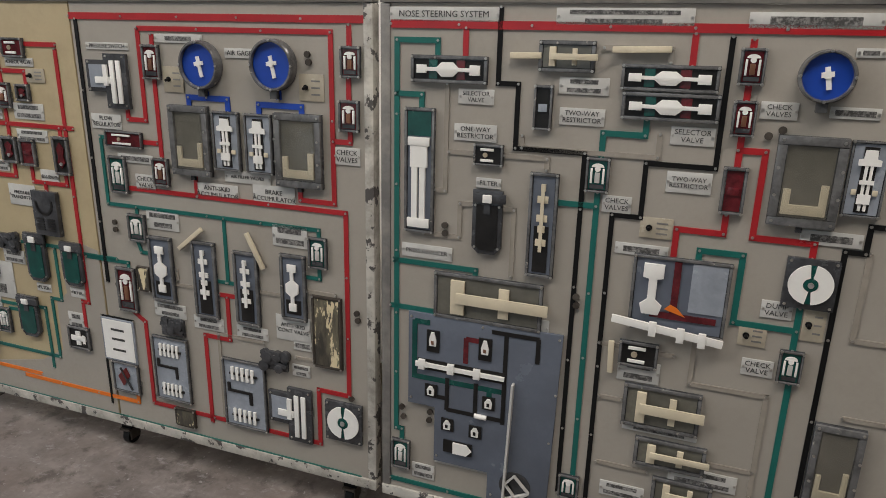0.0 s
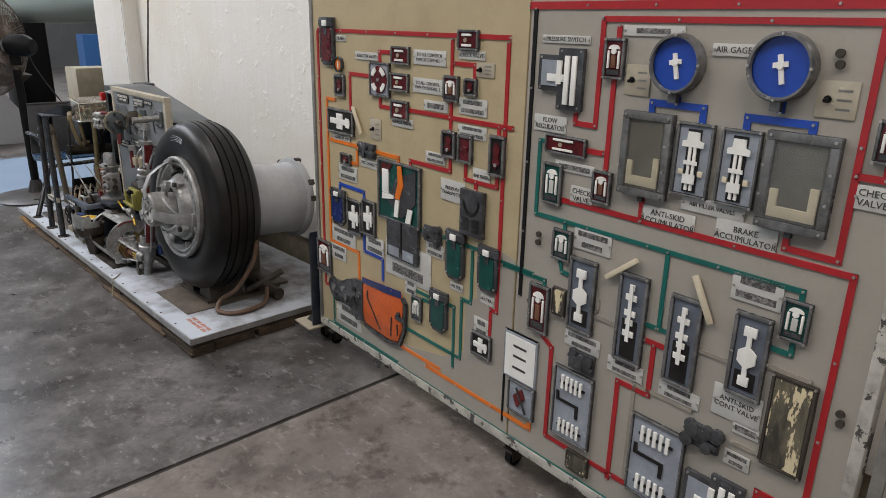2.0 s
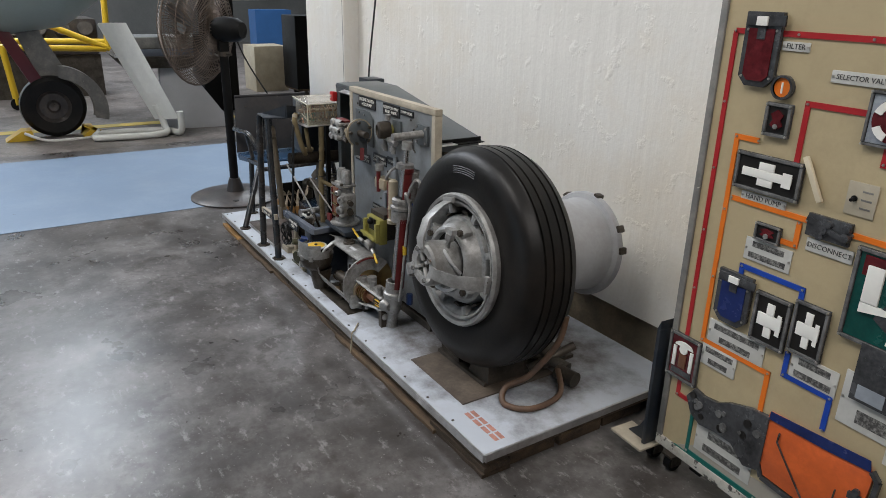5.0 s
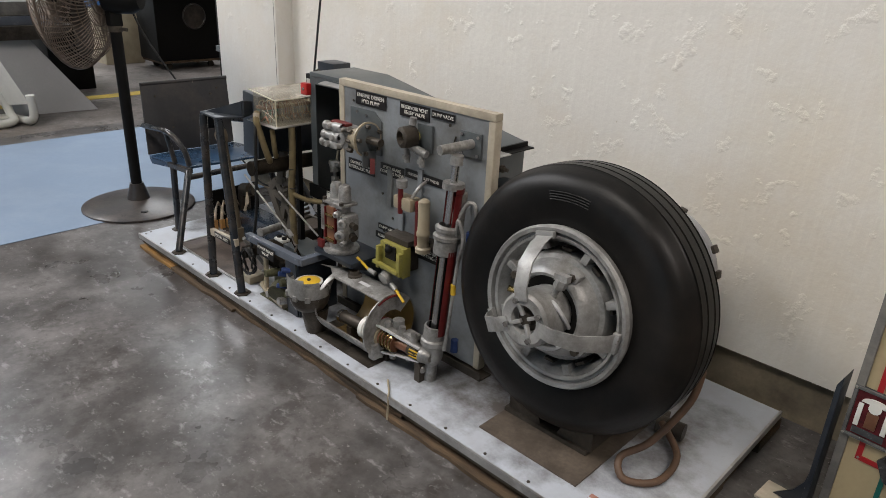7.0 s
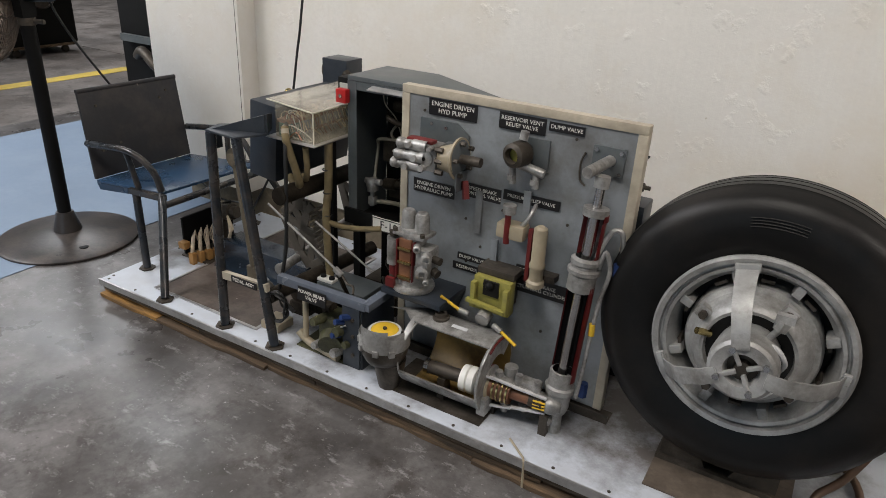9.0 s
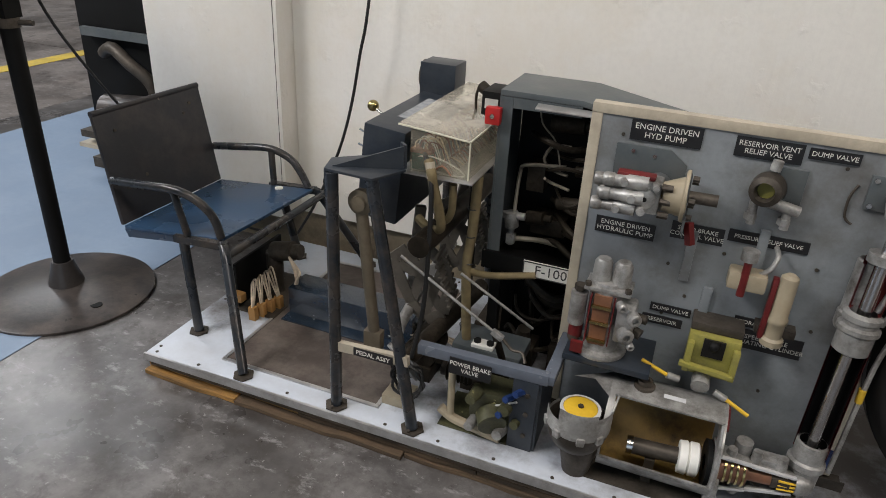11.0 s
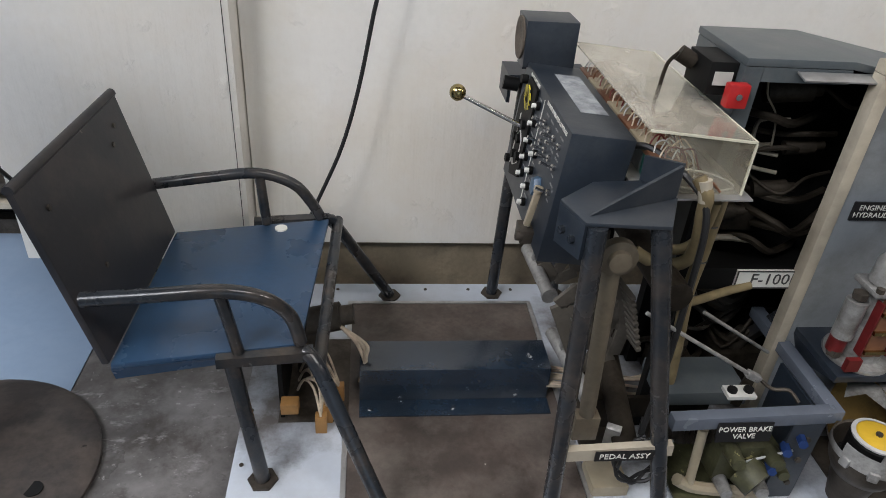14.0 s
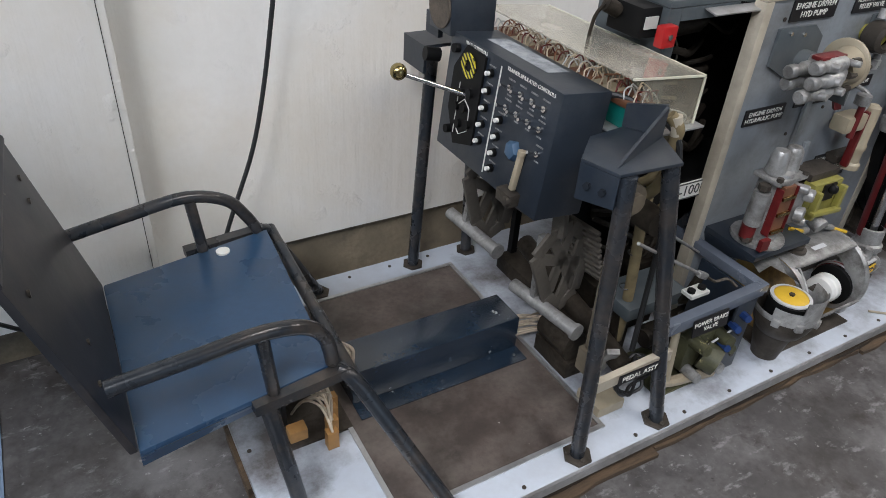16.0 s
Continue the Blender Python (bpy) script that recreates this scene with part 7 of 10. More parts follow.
plate(left_board, 0.845, 1.022, 0.97, 1.059)
plate(left_board, 0.69, 0.921, 0.79, 0.956)
plate(left_board, 0.77, 0.816, 0.883, 0.883, 'PRESSURE\nTRANSMITTER')
plate(left_board, 0.919, 0.895, 0.992, 0.94, 'SNUBBER')
plate(left_board, 0.116, 0.915, 0.24, 0.936, 'HAND PUMP')
plate(left_board, 0.308, 0.843, 0.419, 0.873, 'DISCONNECT')
plate(left_board, 0.153, 0.77, 0.281, 0.827)
plate(left_board, 0.465, 0.481, 0.726, 0.612)
plate(left_board, 0.089, 0.508, 0.262, 0.573)
plate(left_board, 0.334, 0.524, 0.452, 0.591)
plate(left_board, 0.08, 0.434, 0.191, 0.496)
plate(left_board, 0.698, 0.613, 0.791, 0.658)
plate(left_board, 0.827, 0.53, 0.889, 0.557, 'FILTER')
plate(left_board, 0.973, 0.531, 1.031, 0.562, 'FILTER')
plate(left_board, 0.583, 0.438, 0.647, 0.492)
plate(left_board, 0.106, 0.168, 0.292, 0.257)
plate(left_board, 0.948, 0.418, 1.013, 0.477)
info_card(left_board, 0.914, 1.199, 0.992, 1.239)
info_card(left_board, 0.374, 0.951, 0.439, 1.023)
line(left_board, M_RED, 0.013, (1.397, 1.344), (1.397, 1.315))
line(left_board, M_RED, 0.013, (1.394, 1.229), (1.394, 1.012))
line(left_board, M_RED, 0.013, (1.351, 1.358), (1.351, 1.113), (1.289, 1.113), (1.289, 1.141))
line(left_board, M_RED, 0.013, (1.351, 1.358), (1.941, 1.358), (1.941, 0.935), (1.841, 0.935), (1.841, 0.972))
line(left_board, M_RED, 0.013, (1.224, 0.913), (1.508, 0.913), (1.973, 0.913), (1.973, 0.387), (1.876, 0.387), (1.876, 0.213), (1.503, 0.213), (1.268, 0.213), (1.268, 0.492), (1.22, 0.523))
line(left_board, M_RED, 0.013, (1.326, 1.051), (1.384, 1.051))
line(left_board, M_RED, 0.013, (1.991, 1.376), (1.991, 1.325))
line(left_board, M_RED, 0.013, (1.988, 1.253), (1.988, 1.198))
line(left_board, M_RED, 0.013, (1.99, 1.125), (1.99, 1.096), (1.942, 1.096))
line(left_board, M_RED, 0.013, (1.505, 0.971), (1.505, 0.911))
line(left_board, M_RED, 0.013, (1.557, 0.627), (1.619, 0.627))
line(left_board, M_RED, 0.013, (1.582, 0.622), (1.582, 0.488), (1.493, 0.488), (1.493, 0.194))
line(left_board, M_RED, 0.018, (1.114, 1.388), (2.047, 1.388))
line(left_board, M_BLUEL, 0.015, (1.564, 1.202), (1.564, 1.186))
line(left_board, M_BLUEL, 0.015, (1.504, 1.159), (1.504, 1.184), (1.629, 1.184), (1.629, 1.151))
line(left_board, M_BLUEL, 0.015, (1.788, 1.215), (1.788, 1.191))
line(left_board, M_BLUEL, 0.015, (1.726, 1.148), (1.726, 1.176), (1.853, 1.176), (1.853, 1.154))
line(left_board, M_GREEN, 0.011, (1.204, 1.056), (1.177, 1.056), (1.177, 0.858), (1.891, 0.858), (1.891, 0.834))
line(left_board, M_GREEN, 0.011, (1.282, 0.857), (1.282, 0.828))
line(left_board, M_GREEN, 0.011, (1.272, 0.754), (1.284, 0.72), (1.326, 0.72))
line(left_board, M_GREEN, 0.011, (1.589, 0.857), (1.589, 0.667), (1.545, 0.667))
line(left_board, M_GREEN, 0.011, (1.583, 0.667), (1.625, 0.667))
line(left_board, M_GREEN, 0.011, (1.89, 0.755), (1.89, 0.722), (1.846, 0.722))
line(left_board, M_GREEN, 0.011, (1.06, 0.678), (1.226, 0.678), (1.226, 0.661))
line(left_board, M_BLACK, 0.012, (1.136, 1.38), (1.136, 0.604))
line(left_board, M_BLACK, 0.008, (1.22, 0.485), (1.09, 0.485), (1.09, 0.17))
line(left_board, M_CLEARL, 0.01, (1.394, 0.634), (1.482, 0.634))
line(left_board, M_CLEARL, 0.01, (1.689, 0.655), (1.773, 0.655))
line(left_board, M_CLEARL, 0.01, (1.85, 0.681), (1.938, 0.681))
line(left_board, M_CLEARL, 0.01, (1.409, 0.65), (1.409, 0.683))
line(left_board, M_CLEARL, 0.01, (1.803, 0.474), (1.863, 0.474))
line(left_board, M_CLEARL, 0.01, (1.701, 0.5), (1.542, 0.5), (1.542, 0.228))
switch_unit(left_board, 1.165, 1.141, 1.308, 1.29)
check_unit(left_board, 1.364, 1.226, 1.421, 1.317, M_PITRED)
check_unit(left_board, 1.969, 1.253, 2.023, 1.327, M_PITRED)
check_unit(left_board, 1.962, 1.123, 2.018, 1.2, M_PITRED)
accumulator_unit(left_board, 1.44, 0.972, 1.568, 1.163)
airfill_unit(left_board, 1.578, 0.994, 1.664, 1.153)
airfill_unit(left_board, 1.681, 0.994, 1.765, 1.152)
accumulator_unit(left_board, 1.776, 0.97, 1.913, 1.16)
gauge(left_board, 1.559, 1.269, 0.062)
gauge(left_board, 1.781, 1.276, 0.064)
check_unit(left_board, 1.2, 1.031, 1.333, 1.078, M_PITRED, True)
check_unit(left_board, 1.2, 0.895, 1.264, 1.005, M_PITGREEN)
check_unit(left_board, 1.362, 0.93, 1.417, 1.01, M_PITRED)
check_unit(left_board, 1.248, 0.753, 1.312, 0.837, M_PITGREEN)
spool_unit(left_board, 1.315, 0.575, 1.401, 0.778)
stack_unit(left_board, 1.472, 0.548, 1.554, 0.782)
stack_unit(left_board, 1.615, 0.548, 1.696, 0.77)
spool_unit(left_board, 1.769, 0.589, 1.849, 0.782)
check_unit(left_board, 1.861, 0.752, 1.917, 0.839, M_PITGREEN)
stick(left_board, (1.432, 0.752), (1.517, 0.82))
stick(left_board, (1.667, 0.827), (1.717, 0.729))
weathered_unit(left_board, 1.866, 0.463, 1.957, 0.676)
weathered_unit(left_board, 1.262, 0.597, 1.309, 0.676)
check_unit(left_board, 1.177, 0.52, 1.25, 0.663, M_PITRED)
note_unit(left_board, 1.089, 0.337, 1.22, 0.484)
red_unit(left_board, 1.115, 0.23, 1.221, 0.336)
rough_unit(left_board, 1.331, 0.456, 1.425, 0.532)
comb_unit(left_board, 1.291, 0.241, 1.425, 0.457)
rough_unit(left_board, 1.688, 0.414, 1.785, 0.493)
comb_unit(left_board, 1.551, 0.207, 1.7, 0.431)
switch_unit(left_board, 1.711, 0.207, 1.854, 0.379)
weathered_unit(left_board, 1.355, 0.158, 1.431, 0.22)
ring_unit(left_board, 1.9, 0.243, 2.015, 0.366)
plate(left_board, 1.165, 1.3, 1.316, 1.319, 'PRESSURE SWITCH')
plate(left_board, 1.409, 1.323, 1.563, 1.345)
plate(left_board, 1.631, 1.29, 1.722, 1.314, 'AIR GAGE')
plate(left_board, 1.153, 1.081, 1.262, 1.123, 'FLOW\nREGULATOR')
plate(left_board, 1.235, 0.989, 1.361, 1.014)
plate(left_board, 1.292, 0.914, 1.363, 0.958, 'CHECK\nVALVE')
plate(left_board, 1.605, 0.964, 1.751, 0.996, 'AIR FILLER VALVES')
plate(left_board, 1.508, 0.908, 1.644, 0.954, 'ANTI-SKID\nACCUMULATOR')
plate(left_board, 1.693, 0.911, 1.825, 0.965, 'BRAKE\nACCUMULATOR')
plate(left_board, 1.944, 1.039, 2.017, 1.083, 'CHECK\nVALVES')
plate(left_board, 1.317, 0.799, 1.433, 0.855)
plate(left_board, 1.748, 0.801, 1.856, 0.861)
plate(left_board, 1.312, 0.525, 1.429, 0.569)
plate(left_board, 1.457, 0.508, 1.563, 0.549)
plate(left_board, 1.609, 0.507, 1.716, 0.544)
plate(left_board, 1.745, 0.524, 1.856, 0.599, 'ANTI-SKID\nCONT VALVE')
plate(left_board, 1.8, 0.5, 1.859, 0.528)
plate(left_board, 1.792, 0.417, 1.85, 0.453)
info_card(left_board, 1.426, 1.195, 1.492, 1.262)
info_card(left_board, 1.849, 1.192, 1.92, 1.258)
stud(left_board, 1.876, 1.305)
stud(left_board, 1.879, 1.286)
stud(left_board, 2.001, 0.641)
stud(left_board, 2.004, 0.621)
stud(left_board, 1.194, 0.803)
stud(left_board, 1.194, 0.78)
stud(left_board, 1.177, 0.603)
stud(left_board, 1.981, 0.381)
line(right_board, M_RED, 0.018, (2.102, 1.38), (3.102, 1.38))
line(right_board, M_RED, 0.013, (2.286, 1.373), (2.286, 1.309))
line(right_board, M_RED, 0.013, (2.771, 1.369), (2.771, 1.306))
line(right_board, M_RED, 0.013, (2.88, 1.361), (2.88, 1.342))
line(right_board, M_RED, 0.013, (2.881, 1.275), (2.881, 1.242))
line(right_board, M_RED, 0.013, (2.882, 1.174), (2.882, 1.107))
line(right_board, M_RED, 0.013, (2.879, 1.144), (2.931, 1.144), (2.931, 0.965), (3.048, 0.965), (3.048, 0.934))
line(right_board, M_RED, 0.013, (2.874, 1.008), (2.874, 0.966), (2.78, 0.966), (2.78, 0.896), (2.78, 0.783))
line(right_board, M_GREEN, 0.013, (2.219, 1.31), (2.219, 1.345), (2.117, 1.345), (2.117, 0.324), (2.134, 0.324), (2.134, 0.291))
line(right_board, M_GREEN, 0.013, (2.114, 1.223), (2.181, 1.223), (2.181, 1.191))
line(right_board, M_GREEN, 0.013, (2.107, 0.808), (2.328, 0.808), (2.328, 0.788))
line(right_board, M_GREEN, 0.013, (2.1, 0.683), (2.231, 0.683), (2.231, 0.655))
line(right_board, M_GREEN, 0.013, (2.694, 1.195), (2.694, 1.161), (2.606, 1.161), (2.606, 1.106))
line(right_board, M_GREEN, 0.013, (2.605, 1.03), (2.605, 0.791), (2.605, 0.298))
line(right_board, M_GREEN, 0.013, (2.515, 0.998), (2.604, 0.998))
line(right_board, M_GREEN, 0.013, (2.832, 0.896), (2.832, 0.924), (2.919, 0.924), (2.919, 0.772), (3.044, 0.772))
line(right_board, M_GREEN, 0.013, (3.043, 0.824), (3.043, 0.727))
line(right_board, M_GREEN, 0.013, (3.048, 0.65), (3.048, 0.354))
line(right_board, M_GREEN, 0.013, (2.1, 0.16), (2.443, 0.16))
line(right_board, M_BLACK, 0.011, (2.365, 1.418), (2.365, 1.256), (2.412, 1.256), (2.412, 1.114), (2.57, 1.114), (2.57, 0.988), (2.57, 0.242))
line(right_board, M_BLACK, 0.011, (2.841, 1.365), (2.841, 1.103), (2.702, 1.103), (2.702, 0.983), (2.641, 0.983), (2.641, 0.242))
line(right_board, M_BLACK, 0.011, (3.167, 1.012), (3.141, 1.012), (3.141, 0.956), (3.105, 0.956), (3.105, 0.377))
line(right_board, M_CLEARL, 0.011, (2.244, 1.25), (2.244, 0.999), (2.218, 0.999))
line(right_board, M_CLEARL, 0.011, (2.252, 1.094), (2.315, 1.094))
line(right_board, M_CLEARL, 0.011, (2.386, 1.095), (2.487, 1.095), (2.487, 1.069))
line(right_board, M_CLEARL, 0.011, (2.19, 0.887), (2.283, 0.887), (2.283, 0.972), (2.317, 0.972))
line(right_board, M_CLEARL, 0.011, (2.387, 0.969), (2.417, 0.969), (2.417, 0.804))
line(right_board, M_CLEARL, 0.011, (2.427, 1.144), (2.427, 1.116), (2.724, 1.116), (2.724, 1.166))
line(right_board, M_CLEARL, 0.011, (2.593, 1.338), (2.729, 1.338), (2.729, 1.311))
line(right_board, M_CLEARL, 0.011, (2.848, 0.732), (2.848, 0.608), (3.009, 0.608), (3.009, 0.35))
line(right_board, M_CLEARL, 0.011, (2.651, 0.535), (2.704, 0.535))
line(right_board, M_CLEARL, 0.011, (2.659, 0.356), (2.781, 0.356))
line(right_board, M_CLEARL, 0.011, (2.91, 0.413), (3.007, 0.413))
line(right_board, M_CLEARL, 0.011, (2.639, 0.673), (2.689, 0.673))
line(right_board, M_CLEARL, 0.011, (2.768, 0.669), (2.808, 0.669))
line(right_board, M_CLEARL, 0.011, (3.149, 0.957), (3.149, 0.769), (3.212, 0.769))
line(right_board, M_CLEARL, 0.011, (3.161, 0.59), (3.243, 0.59))
bobbin_unit(right_board, 2.155, 1.251, 2.341, 1.313)
reducer_unit(right_board, 2.14, 0.889, 2.217, 1.193)
check_unit(right_board, 2.315, 1.069, 2.386, 1.119, M_PITDARK, True)
filter_unit(right_board, 2.318, 0.856, 2.391, 1.012, M_PITDARK)
stack_unit(right_board, 2.452, 0.815, 2.519, 1.064, M_IVORY)
plunger_unit(right_board, 2.455, 1.285, 2.577, 1.351)
window_unit(right_board, 2.45, 1.159, 2.492, 1.257, M_PITDARK)
bobbin_unit(right_board, 2.633, 1.254, 2.827, 1.308)
bobbin_unit(right_board, 2.639, 1.194, 2.835, 1.252)
check_unit(right_board, 2.576, 1.03, 2.628, 1.108, M_PITGREEN)
check_unit(right_board, 2.859, 1.273, 2.907, 1.345, M_PITRED)
check_unit(right_board, 2.859, 1.172, 2.904, 1.244, M_PITRED)
window_unit(right_board, 2.857, 1.01, 2.905, 1.11, M_PITRED)
gauge(right_board, 3.015, 1.296, 0.050)
accumulator_unit(right_board, 2.95, 1.0, 3.076, 1.182)
airfill_unit(right_board, 3.08, 1.03, 3.149, 1.18)
ring_unit(right_board, 3.003, 0.827, 3.102, 0.936)
check_unit(right_board, 3.02, 0.651, 3.068, 0.728, M_PITGREEN)
plunger_unit(right_board, 2.223, 0.674, 2.5, 0.795)
steering_unit(right_board, 2.155, 0.254, 2.556, 0.677)
brake_unit(right_board, 2.698, 0.726, 2.904, 0.903)
check_unit(right_board, 2.686, 0.629, 2.774, 0.692, M_PITDARK, True)
plunger_unit(right_board, 2.707, 0.477, 2.881, 0.586)
plunger_unit(right_board, 2.745, 0.377, 2.907, 0.452)
check_unit(right_board, 2.105, 0.202, 2.16, 0.292, M_PITGREEN)
check_unit(right_board, 2.571, 0.232, 2.623, 0.301, M_PITGREEN)
accumulator_unit(right_board, 3.112, 0.366, 3.212, 0.573)
plunger_unit(right_board, 2.795, 0.276, 2.932, 0.353)
stick(right_board, (2.668, 0.686), (2.671, 0.606))
stick(right_board, (2.392, 1.317), (2.462, 1.319))
stick(right_board, (2.611, 1.335), (2.729, 1.338))
plate(right_board, 2.098, 1.386, 2.362, 1.417, 'NOSE STEERING SYSTEM')
plate(right_board, 2.487, 1.383, 2.765, 1.417)
plate(right_board, 2.865, 1.381, 3.096, 1.411)
plate(right_board, 2.272, 1.207, 2.357, 1.241, 'SELECTOR\nVALVE')
plate(right_board, 2.264, 1.123, 2.367, 1.162, 'ONE-WAY\nRESTRICTOR')
plate(right_board, 2.322, 1.015, 2.383, 1.039, 'FILTER')
plate(right_board, 2.132, 0.822, 2.266, 0.857, 'PRESS REDUCER')
plate(right_board, 2.503, 1.24, 2.61, 1.276)
plate(right_board, 2.508, 1.174, 2.606, 1.211, 'TWO-WAY\nRESTRICTOR')
plate(right_board, 2.617, 0.988, 2.68, 1.026, 'CHECK\nVALVES')
plate(right_board, 2.747, 1.046, 2.838, 1.091, 'TWO-WAY\nRESTRICTOR')
plate(right_board, 2.745, 1.147, 2.832, 1.185, 'SELECTOR\nVALVE')
plate(right_board, 2.909, 1.21, 2.977, 1.244, 'CHECK\nVALVES')
plate(right_board, 3.032, 1.218, 3.119, 1.24)
plate(right_board, 3.019, 0.965, 3.132, 0.994)
plate(right_board, 2.654, 0.897, 2.768, 0.923)
plate(right_board, 2.389, 0.665, 2.518, 0.707)
plate(right_board, 2.969, 0.794, 3.03, 0.833, 'DUMP\nVALVE')
plate(right_board, 2.949, 0.655, 3.013, 0.694, 'CHECK\nVALVE')
plate(right_board, 2.687, 0.59, 2.782, 0.643)
plate(right_board, 2.711, 0.462, 2.881, 0.498)
plate(right_board, 2.829, 0.347, 2.98, 0.392)
plate(right_board, 2.232, 0.244, 2.391, 0.292)
plate(right_board, 2.165, 0.183, 2.232, 0.228)
plate(right_board, 2.673, 0.268, 2.78, 0.308)
plate(right_board, 3.058, 1.332, 3.107, 1.349)
info_card(right_board, 2.703, 0.94, 2.772, 0.986)
info_card(right_board, 2.933, 0.723, 2.989, 0.772)
info_card(right_board, 3.052, 0.754, 3.095, 0.829)
stud(right_board, 2.246, 0.914)
stud(right_board, 2.247, 0.894)
stud(right_board, 2.134, 0.392)
stud(right_board, 2.139, 0.364)
stud(right_board, 2.216, 0.394)
stud(right_board, 2.214, 0.369)
stud(right_board, 2.577, 0.778)
stud(right_board, 2.579, 0.757)
stud(right_board, 2.931, 1.177)
stud(right_board, 2.955, 1.19)

# ---- things on the platform ----
tunnel = thing("cable_tunnel", "blue metal cable tunnel with chipped top on the footwell sheet", "cable cover")
M_TUNNEL = mat("chipped_blue_paint", (0.016, 0.029, 0.048), 0.22, 0, 0.15, 6, 70, 0.06, (0.02, 0.02, 0.02), 0.5, 7, (0.45, 0.45, 0.42), 0.665, 19, spec=0.9)
part("cover", Shape().span((-2.475, 0.390, PZ + 0.0035), (-2.015, 0.497, 0.183)), M_TUNNEL, tunnel, "dark blue cover with chipped edges", bevel=0.003)
for y0, y1 in ((0.338, 0.3895), (0.4975, 0.530)):
    part("flange", Shape().span((-2.475, y0, PZ + 0.0035), (-2.015, y1, PZ + 0.007)), M_TUNNEL, tunnel)
for x in (-2.45, -2.25, -2.04):
    part("screw", Shape().cyl((x, 0.362, PZ + 0.007), (x, 0.362, PZ + 0.0095), 0.005, n=8), M_BRIGHT, tunnel)
bundle = thing("wire_bundle", "flat bundle of pale wires running along the deck", "cable")
random.seed(7)
for i in range(9):
    y = 0.392 + 0.009 * i
    part("wire", Shape().tube([(-2.02, y, 0.125), (-1.95, y + random.uniform(-.01, .01), 0.118), (-1.86, y + random.uniform(-.02, .02), PZ + 0.01), (-1.70, y + random.uniform(-.03, .03), PZ + 0.006)], 0.0035, 6, 4), M_WIRE, bundle)

seat_box = thing("connector_box", "open connector box with loose wires under the chair", "connector box")
part("tray", Shape().span((-2.66, 0.33, PZ), (-2.50, 0.62, PZ + 0.006)), M_DULL, seat_box)
part("back_plate", Shape().span((-2.655, 0.34, PZ + 0.007), (-2.645, 0.61, 0.25)), M_BLACK, seat_box)
part("canister", Shape().cyl((-2.60, 0.50, 0.24), (-2.52, 0.50, 0.26), 0.035).cyl((-2.52, 0.50, 0.26), (-2.49, 0.50, 0.265), 0.024), M_DULL, seat_box, "dusty dark round connector")
part("canister_post", Shape().cyl((-2.60, 0.50, PZ + 0.006), (-2.60, 0.50, 0.24), 0.03), M_DULL, seat_box)
for i in range(4):
    y = 0.305 + i * 0.032
    c = part("amber_plug", Shape().box((-2.56 + 0.012 * i, y, PZ + 0.025), (0.026, 0.022, 0.05)), M_AMBER, seat_box, "amber plastic plug", bevel=0.002)
    for k in range(3):
        part("wire", Shape().tube([(-2.56 + 0.012 * i, y + k * 0.006 - 0.006, PZ + 0.05), (-2.575 + 0.01 * k, y + 0.02, PZ + 0.11 + 0.015 * k), (-2.60, y + 0.06, PZ + 0.10), (-2.62, y + 0.09, PZ + 0.04)], 0.003, 6, 4), M_WIRE, c)
for i in range(3):
    part("loose_wire", Shape().tube([(-2.52, 0.47, 0.25), (-2.48 + 0.01 * i, 0.44, 0.22), (-2.46, 0.42, 0.16 + 0.02 * i), (-2.475, 0.41, 0.13)], 0.0045, 7, 4), M_WIRE, seat_box)
part("amber_cap", Shape().box((-2.63, 0.325, 0.14), (0.04, 0.03, 0.03)), M_AMBER, seat_box, bevel=0.003)

# relay rack with its clear cover
rack = thing("relay_rack", "row of wired relays under a hazy clear acrylic cover", "relay rack")
part("shelf", Shape().span((-1.990, 0.190, 0.752), (-1.785, 0.745, 0.756)), M_ALU, rack, "dull bare metal shelf", bevel=0.0008)
for i in range(7):
    y = 0.700 - i * 0.074
    r = part("relay", Shape().span((-1.962, y - 0.034, 0.7565), (-1.912, y + 0.034, 0.800)), (M_CASEBLUE if i in (1, 2) else M_GREEN if i == 6 else M_MOUNTL), rack, bevel=0.003)
    part("socket", Shape().span((-1.966, y - 0.036, 0.8005), (-1.908, y + 0.036, 0.812)), M_CREAM if i % 2 else M_COPPER, r, bevel=0.002)
    for k in range(9):
        px, py = -1.957 + 0.012 * (k % 4), y - 0.026 + 0.026 * (k // 4) + 0.004 * (k % 2)
        part("wire", Shape().tube([(px, py, 0.812), (px + 0.004, py + random.uniform(-.008, .008), 0.828), (px + 0.018, py + random.uniform(-.012, .012), 0.834), (px + 0.035, py + random.uniform(-.01, .01), 0.815), (px + 0.05, py, 0.775)], 0.0017, 5, 3), random.choice((M_WIRE, M_WIRE, M_REDP, M_COPPER, M_DRUM)), r)
for i in range(26):
    y = 0.20 + i * 0.021
    part("harness_wire", Shape().tube([(-1.895, y, 0.765), (-1.87, y + random.uniform(-.01, .01), 0.785), (-1.845, y + random.uniform(-.01, .01), 0.765)], 0.0022, 5, 3), random.choice((M_WIRE, M_COPPER, M_HOSE)), rack)
cov = part("clear_cover", Shape().add([(x, y, z + dz) for dz in (0, 0.003) for x, z in ((-1.994, 0.872), (-1.802, 0.855)) for y in (0.208, 0.72)], [(0, 1, 3, 2), (4, 6, 7, 5), (0, 2, 6, 4), (1, 5, 7, 3), (0, 4, 5, 1), (2, 3, 7, 6)]), M_LID, rack, "hazy clear acrylic cover")
